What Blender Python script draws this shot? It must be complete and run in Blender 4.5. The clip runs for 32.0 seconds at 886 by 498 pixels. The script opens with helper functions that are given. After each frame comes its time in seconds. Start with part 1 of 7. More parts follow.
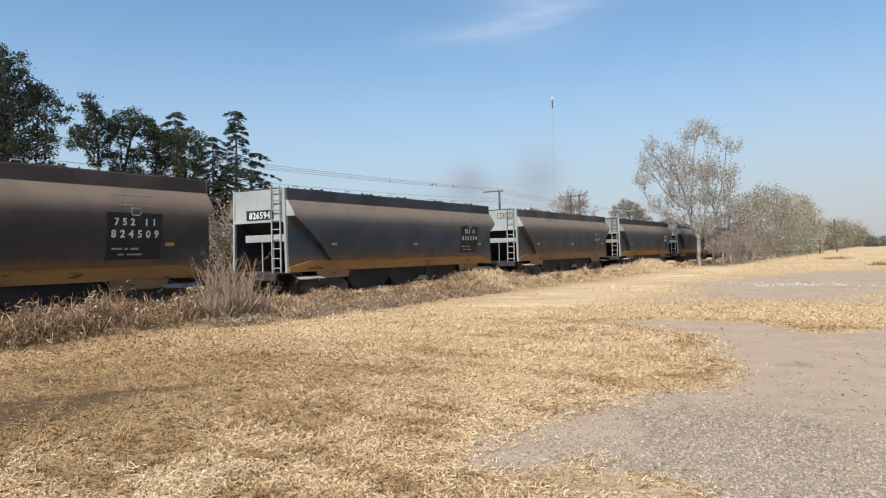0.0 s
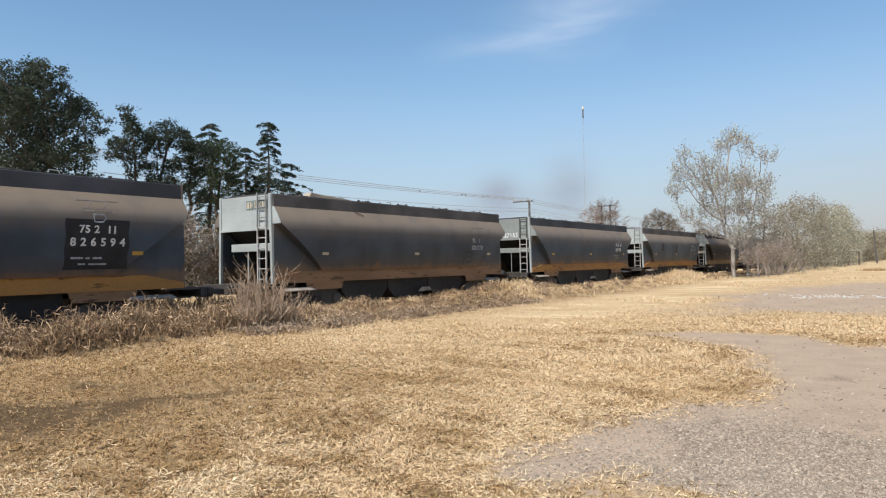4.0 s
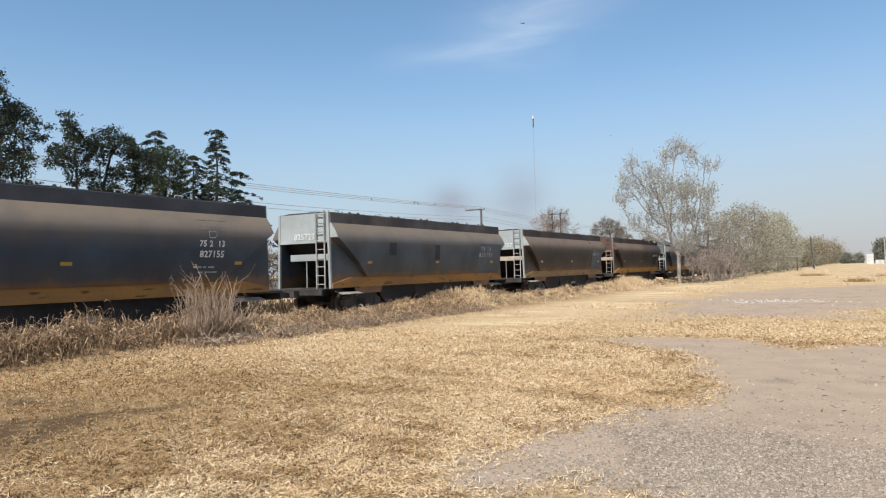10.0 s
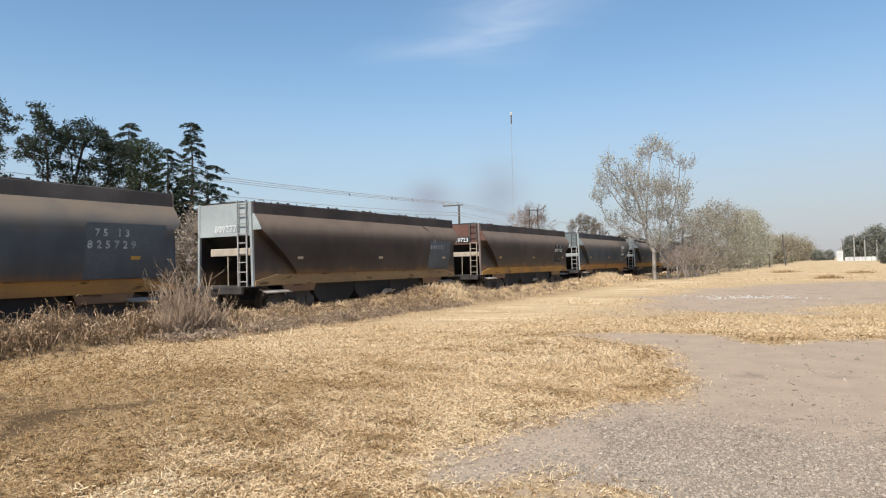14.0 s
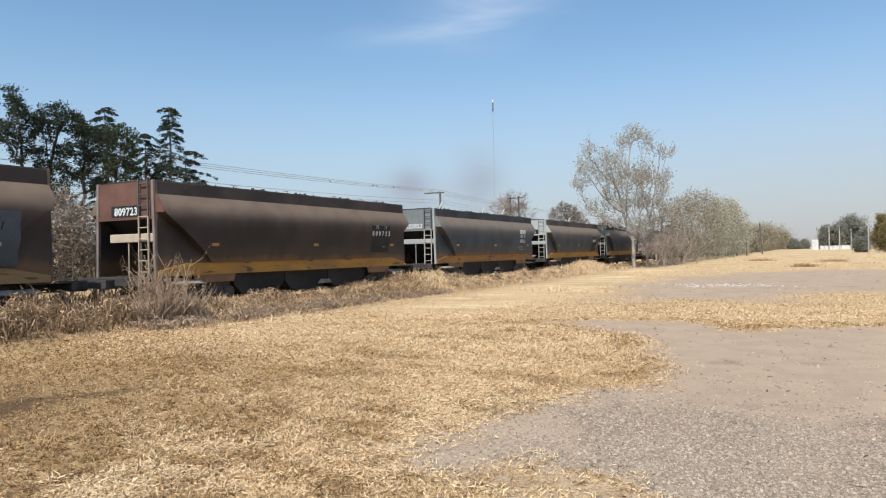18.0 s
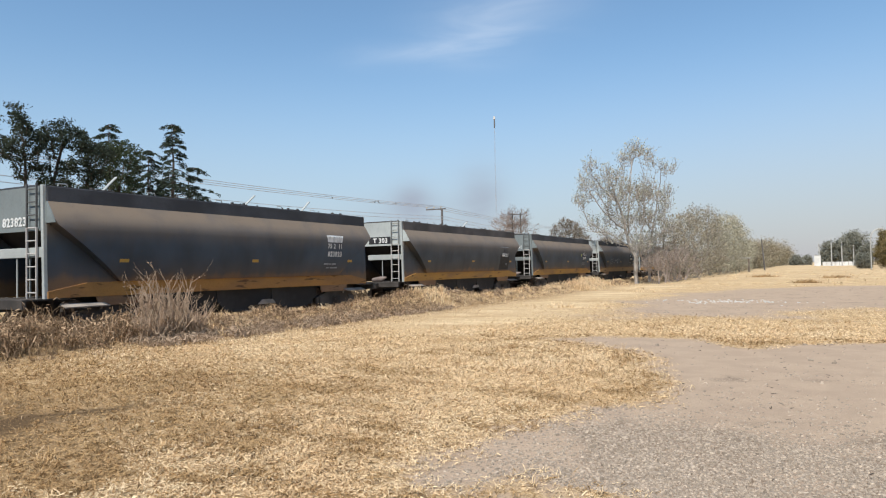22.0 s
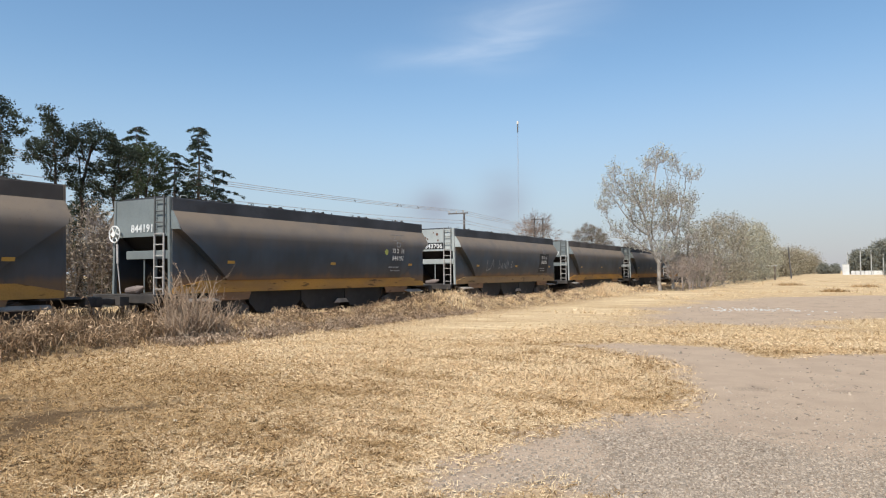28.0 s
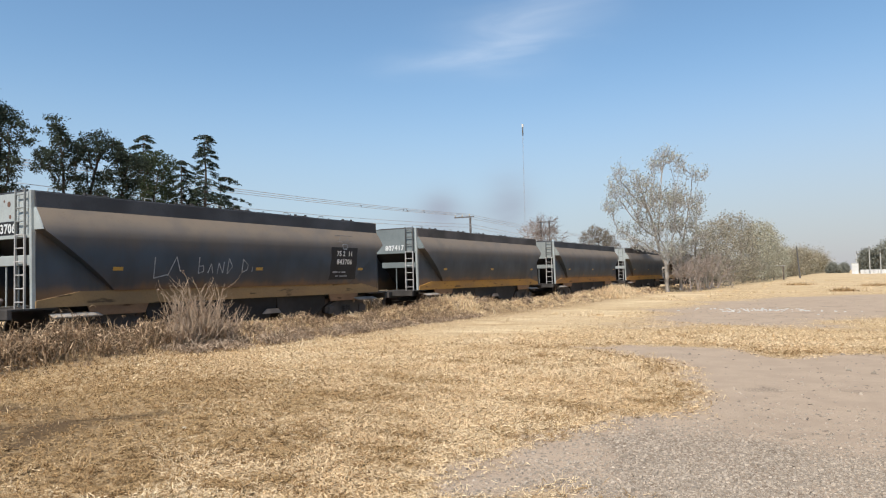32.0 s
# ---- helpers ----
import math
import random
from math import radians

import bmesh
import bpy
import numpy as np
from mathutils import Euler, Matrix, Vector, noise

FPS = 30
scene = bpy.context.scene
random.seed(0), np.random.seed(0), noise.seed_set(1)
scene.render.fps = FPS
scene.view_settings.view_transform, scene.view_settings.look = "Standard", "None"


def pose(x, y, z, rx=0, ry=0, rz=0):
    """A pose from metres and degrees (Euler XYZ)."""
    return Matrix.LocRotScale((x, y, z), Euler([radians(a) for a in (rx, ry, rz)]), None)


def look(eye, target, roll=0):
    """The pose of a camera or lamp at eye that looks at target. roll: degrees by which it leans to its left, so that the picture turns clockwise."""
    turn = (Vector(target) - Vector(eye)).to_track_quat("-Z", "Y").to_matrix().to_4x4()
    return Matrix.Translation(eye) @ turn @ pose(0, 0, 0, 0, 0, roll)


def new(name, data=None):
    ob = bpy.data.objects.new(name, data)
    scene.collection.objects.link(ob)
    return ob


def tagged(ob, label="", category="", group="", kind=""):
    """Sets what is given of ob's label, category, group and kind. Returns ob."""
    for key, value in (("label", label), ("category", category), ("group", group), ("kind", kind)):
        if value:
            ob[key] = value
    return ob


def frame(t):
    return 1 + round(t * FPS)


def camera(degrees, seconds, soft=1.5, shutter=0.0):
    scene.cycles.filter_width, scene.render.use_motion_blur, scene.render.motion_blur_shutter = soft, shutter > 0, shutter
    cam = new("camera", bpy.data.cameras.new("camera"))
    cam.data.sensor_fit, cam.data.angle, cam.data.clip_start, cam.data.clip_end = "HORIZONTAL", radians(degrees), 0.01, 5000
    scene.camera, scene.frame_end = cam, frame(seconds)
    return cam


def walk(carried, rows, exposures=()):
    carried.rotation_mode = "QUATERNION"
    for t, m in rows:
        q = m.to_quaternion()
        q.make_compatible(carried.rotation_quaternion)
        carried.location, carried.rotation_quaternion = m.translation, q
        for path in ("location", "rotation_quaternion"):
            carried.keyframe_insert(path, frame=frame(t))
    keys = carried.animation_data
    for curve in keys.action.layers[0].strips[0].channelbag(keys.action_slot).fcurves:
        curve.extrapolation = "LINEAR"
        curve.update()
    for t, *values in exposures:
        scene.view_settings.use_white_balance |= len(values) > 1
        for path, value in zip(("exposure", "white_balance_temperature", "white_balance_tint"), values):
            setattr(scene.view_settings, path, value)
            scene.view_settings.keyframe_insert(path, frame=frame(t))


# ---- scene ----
cam = camera(65.0, 32.0, soft=1.15)
CAMERA_HEIGHT = 1.6
PATH = [
    (0.0, 32.41, 0.31, 1.25), (0.5, 32.64, 0.60, 0.99), (1.0, 32.92, 1.36, 0.91), (1.5, 33.02, 0.86, 0.96),
    (2.0, 33.12, 0.88, 0.54), (2.5, 34.00, 0.97, 0.77), (4.5, 34.86, 1.20, 1.04), (5.0, 33.53, 1.59, 0.93),
    (5.5, 31.79, 0.83, 1.18), (6.0, 32.09, 0.85, 1.25), (6.5, 32.45, 0.96, 1.22), (7.0, 32.63, 1.28, 1.54),
    (7.5, 32.23, 1.67, 1.62), (8.0, 32.58, 1.62, 1.86), (8.5, 33.06, 1.77, 1.72), (9.0, 33.82, 2.24, 1.35),
    (9.5, 32.24, 1.74, 1.99), (10.0, 30.94, 1.78, 1.46), (10.5, 30.23, 1.73, 1.77), (11.0, 29.15, 1.51, 1.50),
    (11.5, 30.96, 2.01, 1.29), (12.0, 30.54, 1.87, 0.69), (12.5, 31.12, 1.82, 0.90), (13.0, 30.05, 2.16, 1.26),
    (13.5, 29.57, 1.88, 1.00), (14.0, 29.09, 1.37, 1.26), (14.5, 28.26, 0.13, 0.78), (16.5, 27.36, -0.11, 0.81),
    (17.0, 27.35, -0.34, 0.51), (17.5, 27.08, 0.10, 0.37), (18.0, 27.53, 0.31, 1.09), (18.5, 27.74, 0.56, 0.95),
    (19.0, 28.17, 0.74, 1.16), (19.5, 28.24, 1.00, 0.98), (20.0, 28.04, 1.19, 0.99), (20.5, 28.29, 0.96, 1.19),
    (21.0, 27.67, 1.11, 1.44), (21.5, 28.11, 1.32, 1.21), (22.0, 27.68, 1.65, 1.10), (22.5, 27.79, 1.59, 0.94),
    (23.0, 28.08, 1.40, 0.83), (23.5, 28.34, 1.41, 0.92), (24.0, 28.72, 1.31, 1.02), (24.5, 27.57, 1.43, 1.12),
    (25.0, 27.87, 1.88, 0.88), (25.5, 27.73, 2.16, 0.65), (27.5, 28.66, 1.96, 0.44), (28.0, 29.45, 2.01, 0.40),
    (28.5, 29.77, 2.29, 0.65), (29.0, 28.02, 1.78, 0.58), (29.5, 27.79, 1.66, 0.58), (30.0, 28.44, 2.41, 0.26),
    (30.5, 29.83, 2.54, 0.25), (31.0, 29.94, 2.31, 0.80), (31.5, 28.85, 2.45, 0.63), (32.0, 30.02, 2.35, 1.11)]
walk(cam, [(t, pose(0, 0, CAMERA_HEIGHT, 90 + pitch, roll, yaw)) for t, yaw, pitch, roll in PATH],
     exposures=[(0, 0.55), (32, 0.55)])

# ---- sky and sun ----
SUN_WAY = Vector((0.03, -0.62, 0.86)).normalized()     # towards the sun
world = bpy.data.worlds.new("sky")
scene.world = world
world.use_nodes = True
wn, wl = world.node_tree.nodes, world.node_tree.links
sky = wn.new("ShaderNodeTexSky")
sky.sky_type = "NISHITA"
sky.sun_disc = False
sky.sun_elevation = math.asin(SUN_WAY.z)
sky.sun_rotation = math.atan2(SUN_WAY.x, SUN_WAY.y)
sky.air_density, sky.dust_density, sky.ozone_density = 1.0, 0.7, 1.3
wco = wn.new("ShaderNodeTexCoord")


def math_node(nodes, links, op, a, b=None, clamp=False):
    n = nodes.new("ShaderNodeMath")
    n.operation, n.use_clamp = op, clamp
    for i, v in enumerate((a, b)):
        if v is None:
            continue
        if isinstance(v, (int, float)):
            n.inputs[i].default_value = v
        else:
            links.new(v, n.inputs[i])
    return n.outputs[0]


# thin wisps of high cloud
wmap = wn.new("ShaderNodeMapping")
wmap.inputs["Scale"].default_value = (1.6, 1.6, 7.0)
wmap.inputs["Rotation"].default_value = (0.0, radians(-3), radians(20))
wl.new(wco.outputs["Generated"], wmap.inputs[0])
wisp = wn.new("ShaderNodeTexNoise")
wisp.inputs["Scale"].default_value = 3.2
wisp.inputs["Detail"].default_value = 6.0
wisp.inputs["Roughness"].default_value = 0.5
wisp.inputs["Distortion"].default_value = 0.5
wl.new(wmap.outputs[0], wisp.inputs["Vector"])
wramp = wn.new("ShaderNodeMapRange")
wramp.interpolation_type = "SMOOTHSTEP"
wramp.inputs[1].default_value, wramp.inputs[2].default_value = 0.34, 0.82
wl.new(wisp.outputs[0], wramp.inputs[0])


def puff(way, wide, high, tilt):
    """A soft oval patch of sky round a direction; wide and high in radians, tilt in degrees."""
    way = Vector(way).normalized()
    right = way.cross(Vector((0, 0, 1))).normalized()
    up = right.cross(way)
    c, s = math.cos(radians(tilt)), math.sin(radians(tilt))
    total = None
    for axis, size in ((right * c + up * s, wide), (up * c - right * s, high)):
        d = wn.new("ShaderNodeVectorMath")
        d.operation = "DOT_PRODUCT"
        d.inputs[1].default_value = axis
        wl.new(wco.outputs["Generated"], d.inputs[0])
        q = math_node(wn, wl, "POWER", math_node(wn, wl, "ABSOLUTE", math_node(wn, wl, "DIVIDE", d.outputs["Value"], size)), 2.0)
        total = q if total is None else math_node(wn, wl, "ADD", total, q)
    return math_node(wn, wl, "POWER", 2.718, math_node(wn, wl, "MULTIPLY", total, -1.0))


soft = math_node(wn, wl, "ADD", math_node(wn, wl, "MULTIPLY", puff((-0.36, 0.868, 0.338), 0.095, 0.042, 12), 0.40),
                 math_node(wn, wl, "MULTIPLY", puff((-0.47, 0.828, 0.300), 0.085, 0.015, 5), 0.34))
wmask = math_node(wn, wl, "MULTIPLY", soft, math_node(wn, wl, "ADD", math_node(wn, wl, "MULTIPLY", wramp.outputs[0], 0.9), 0.25), True)
wmix = wn.new("ShaderNodeMix")
wmix.data_type = "RGBA"
wl.new(wmask, wmix.inputs["Factor"])
wsep = wn.new("ShaderNodeSeparateXYZ")
wl.new(wco.outputs["Generated"], wsep.inputs[0])
haze = wn.new("ShaderNodeMapRange")
haze.interpolation_type = "SMOOTHERSTEP"
for i, v in enumerate((-0.05, 0.36, 0.85, 0.0)):
    haze.inputs[i + 1].default_value = v
wl.new(wsep.outputs[2], haze.inputs[0])
hmix = wn.new("ShaderNodeMix")
hmix.data_type = "RGBA"
wl.new(haze.outputs[0], hmix.inputs["Factor"])
wtint = wn.new("ShaderNodeMix")
wtint.data_type, wtint.blend_type = "RGBA", "MULTIPLY"
wtint.inputs["Factor"].default_value = 1.0
wl.new(sky.outputs[0], wtint.inputs["A"])
wtint.inputs["B"].default_value = (0.84, 0.995, 1.035, 1)
wl.new(wtint.outputs["Result"], hmix.inputs["A"])
side = wn.new("ShaderNodeMapRange")
side.interpolation_type = "SMOOTHSTEP"
for i, v in enumerate((-0.60, 0.05, 0.0, 1.0)):
    side.inputs[i + 1].default_value = v
wl.new(wsep.outputs[0], side.inputs[0])
dusty = wn.new("ShaderNodeMix")
dusty.data_type = "RGBA"
wl.new(side.outputs[0], dusty.inputs["Factor"])
dusty.inputs["A"].default_value, dusty.inputs["B"].default_value = (3.05, 3.42, 4.08, 1), (3.20, 3.08, 3.42, 1)
wl.new(dusty.outputs["Result"], hmix.inputs["B"])
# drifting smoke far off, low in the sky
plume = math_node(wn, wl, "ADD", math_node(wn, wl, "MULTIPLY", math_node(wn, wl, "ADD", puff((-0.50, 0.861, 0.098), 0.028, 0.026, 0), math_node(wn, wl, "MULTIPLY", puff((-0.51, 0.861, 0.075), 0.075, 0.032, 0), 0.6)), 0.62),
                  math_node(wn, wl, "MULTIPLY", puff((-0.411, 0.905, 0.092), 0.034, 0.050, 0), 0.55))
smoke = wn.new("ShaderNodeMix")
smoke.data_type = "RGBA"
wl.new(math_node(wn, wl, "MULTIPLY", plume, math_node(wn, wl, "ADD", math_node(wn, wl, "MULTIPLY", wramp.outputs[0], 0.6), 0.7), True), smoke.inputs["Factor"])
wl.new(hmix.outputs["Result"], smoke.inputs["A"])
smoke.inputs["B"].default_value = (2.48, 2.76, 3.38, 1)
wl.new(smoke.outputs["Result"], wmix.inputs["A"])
wmix.inputs["B"].default_value = (5.6, 6.1, 6.8, 1)
wbg = wn["Background"]
wbg.inputs["Strength"].default_value = 0.105
wl.new(wmix.outputs["Result"], wbg.inputs["Color"])

sun = new("sun", bpy.data.lights.new("sun", "SUN"))
sun.data.energy, sun.data.angle, sun.data.color = 4.0, radians(0.53), (1.0, 0.96, 0.90)
sun.matrix_world = look(SUN_WAY * 50, (0, 0, 0))


# ---- materials ----
def material(name, rough=0.7, metal=0.0, spec=0.4):
    m = bpy.data.materials.new(name)
    m.use_nodes = True
    nodes, links = m.node_tree.nodes, m.node_tree.links
    b = nodes["Principled BSDF"]
    b.inputs["Roughness"].default_value, b.inputs["Metallic"].default_value = rough, metal
    b.inputs["Specular IOR Level"].default_value = spec
    return m, nodes, links, b


def noise_node(nodes, links, scale, detail=4.0, rough=0.55, space="Object", stretch=None, distort=0.0):
    co = nodes.new("ShaderNodeTexCoord")
    out = co.outputs[space]
    if stretch:
        mp = nodes.new("ShaderNodeMapping")
        mp.inputs["Scale"].default_value = stretch
        links.new(out, mp.inputs[0])
        out = mp.outputs[0]
    n = nodes.new("ShaderNodeTexNoise")
    n.inputs["Scale"].default_value, n.inputs["Detail"].default_value, n.inputs["Roughness"].default_value = scale, detail, rough
    n.inputs["Distortion"].default_value = distort
    links.new(out, n.inputs["Vector"])
    return n.outputs[0]


def span(nodes, links, value, a, b, c=0.0, d=1.0, smooth=True):
    n = nodes.new("ShaderNodeMapRange")
    n.interpolation_type = "SMOOTHSTEP" if smooth else "LINEAR"
    for i, v in enumerate((a, b, c, d)):
        n.inputs[i + 1].default_value = v
    links.new(value, n.inputs[0])
    return n.outputs[0]


def mix(nodes, links, fac, a, b, how="MIX"):
    n = nodes.new("ShaderNodeMix")
    n.data_type, n.blend_type = "RGBA", how
    for key, v in (("Factor", fac), ("A", a), ("B", b)):
        if isinstance(v, tuple):
            n.inputs[key].default_value = (*v, 1)
        elif isinstance(v, (int, float)):
            n.inputs[key].default_value = v
        else:
            links.new(v, n.inputs[key])
    return n.outputs["Result"]


def bump(nodes, links, b, height, strength, distance=0.01):
    n = nodes.new("ShaderNodeBump")
    n.inputs["Strength"].default_value, n.inputs["Distance"].default_value = strength, distance
    links.new(height, n.inputs["Height"])
    links.new(n.outputs[0], b.inputs["Normal"])


def plain(name, colour, rough=0.7, metal=0.0, vary=0.25, scale=6.0, spec=0.4, space="Object"):
    """A worn one-colour surface: broad patches, fine grain and a little relief."""
    m, n, l, b = material(name, rough, metal, spec)
    broad = noise_node(n, l, scale * 0.25, 3, space=space)
    fine = noise_node(n, l, scale * 6, 5, space=space)
    low = tuple(c * (1 - vary) for c in colour)
    high = tuple(min(1, c * (1 + vary)) for c in colour)
    c = mix(n, l, span(n, l, broad, 0.3, 0.7), low, high)
    c = mix(n, l, span(n, l, fine, 0.45, 0.75, 0, 0.35), c, tuple(x * 0.6 for x in colour))
    l.new(c, b.inputs["Base Color"])
    bump(n, l, b, fine, 0.15)
    return m


def wagon_paint(name, colour, lit_dust=(0.195, 0.152, 0.111), lit_dust_low=2.25, lit_dust_high=3.28, grime=0.4):
    """Old wagon paint: dust on the upper slope, its pale tone partly painted-in light; streaks that run down, rust
    specks.
    """
    m, n, l, b = material(name, 0.62, 0.0, 0.3)
    co = n.new("ShaderNodeTexCoord")
    sep = n.new("ShaderNodeSeparateXYZ")
    l.new(co.outputs["Object"], sep.inputs[0])
    info = n.new("ShaderNodeObjectInfo")
    shift = n.new("ShaderNodeVectorMath")
    shift.operation = "ADD"
    l.new(co.outputs["Object"], shift.inputs[0])
    comb = n.new("ShaderNodeCombineXYZ")
    l.new(math_node(n, l, "MULTIPLY", info.outputs["Random"], 60.0), comb.inputs[1])
    l.new(comb.outputs[0], shift.inputs[1])

    def tex(scale, stretch, detail=4):
        mp = n.new("ShaderNodeMapping")
        mp.inputs["Scale"].default_value = stretch
        l.new(shift.outputs[0], mp.inputs[0])
        t = n.new("ShaderNodeTexNoise")
        t.inputs["Scale"].default_value, t.inputs["Detail"].default_value = scale, detail
        l.new(mp.outputs[0], t.inputs["Vector"])
        return t.outputs[0]
    broad = tex(0.7, (1, 1, 1), 3)
    streak = tex(1.1, (1, 1.6, 0.3), 4)
    fine = tex(30, (1, 1, 1), 4)
    blotch = tex(1.6, (1, 0.7, 1.0), 4)
    c = mix(n, l, span(n, l, broad, 0.3, 0.7), tuple(x * 0.78 for x in colour), tuple(x * 1.22 for x in colour))
    c = mix(n, l, span(n, l, streak, 0.45, 0.75, 0, grime), c, (0.035, 0.034, 0.034))
    height = math_node(n, l, "ADD", sep.outputs[2], span(n, l, streak, 0.2, 0.8, -0.10, 0.10, False))
    # paler upwards: dust, with some of the slope's sunlight put into the colour
    lay = math_node(n, l, "MULTIPLY", span(n, l, height, lit_dust_low, lit_dust_high), span(n, l, blotch, 0.25, 0.6, 0.72, 1.0))
    c = mix(n, l, lay, c, lit_dust)
    low = math_node(n, l, "ADD", sep.outputs[2], span(n, l, streak, 0.2, 0.8, -0.16, 0.16, False))
    c = mix(n, l, span(n, l, low, 2.15, 1.4, 0, 0.55), c, (0.105, 0.078, 0.058))
    c = mix(n, l, span(n, l, low, 1.66, 1.40, 0, 0.7), c, (0.21, 0.115, 0.05))
    c = mix(n, l, span(n, l, fine, 0.62, 0.72, 0, 0.5), c, (0.10, 0.055, 0.035))
    l.new(c, b.inputs["Base Color"])
    bump(n, l, b, broad, 0.25, 0.05)
    return m


def worn_sill(name, colour, dirt):
    """Painted sill with long rusty smears and dark chipped patches, unlike from wagon to wagon."""
    m, n, l, b = material(name, 0.7, 0.0, 0.25)
    co, info = n.new("ShaderNodeTexCoord"), n.new("ShaderNodeObjectInfo")
    comb, add = n.new("ShaderNodeCombineXYZ"), n.new("ShaderNodeVectorMath")
    l.new(math_node(n, l, "MULTIPLY", info.outputs["Random"], 90.0), comb.inputs[1])
    l.new(co.outputs["Object"], add.inputs[0])
    l.new(comb.outputs[0], add.inputs[1])

    def tex(scale, stretch, detail=4):
        mp, t = n.new("ShaderNodeMapping"), n.new("ShaderNodeTexNoise")
        mp.inputs["Scale"].default_value = stretch
        l.new(add.outputs[0], mp.inputs[0])
        t.inputs["Scale"].default_value, t.inputs["Detail"].default_value = scale, detail
        l.new(mp.outputs[0], t.inputs["Vector"])
        return t.outputs[0]
    smear, chip, grain = tex(0.5, (1, 1, 3.5)), tex(2.4, (1, 0.5, 3), 6), tex(24, (1, 1, 1))
    c = mix(n, l, span(n, l, smear, 0.36, 0.70, 0.05, 0.65), colour, dirt)
    c = mix(n, l, span(n, l, chip, 0.60, 0.66, 0, 0.8), c, tuple(x * 0.35 for x in dirt))
    c = mix(n, l, span(n, l, grain, 0.45, 0.7, 0, 0.35), c, tuple(x * 0.6 for x in colour))
    l.new(c, b.inputs["Base Color"])
    bump(n, l, b, grain, 0.15)
    return m


def two_tone(name, a, b_colour, scale, rough=0.9, space="Object", stretch=None, random_island=0.0, spec=0.1, translucent=0.0):
    m, n, l, b = material(name, rough, 0.0, spec)
    t = noise_node(n, l, scale, 5, space=space, stretch=stretch)
    c = mix(n, l, span(n, l, t, 0.3, 0.7), a, b_colour)
    if random_island:
        g = n.new("ShaderNodeNewGeometry")
        c = mix(n, l, math_node(n, l, "MULTIPLY", g.outputs["Random Per Island"], random_island), c, tuple(x * 0.35 for x in a))
    l.new(c, b.inputs["Base Color"])
    if translucent:
        b.inputs["Subsurface Weight"].default_value = 0.0
        tr = n.new("ShaderNodeBsdfTranslucent")
        l.new(c, tr.inputs["Color"])
        mx = n.new("ShaderNodeMixShader")
        mx.inputs[0].default_value = translucent
        l.new(b.outputs[0], mx.inputs[1])
        l.new(tr.outputs[0], mx.inputs[2])
        l.new(mx.outputs[0], n["Material Output"].inputs[0])
    return m


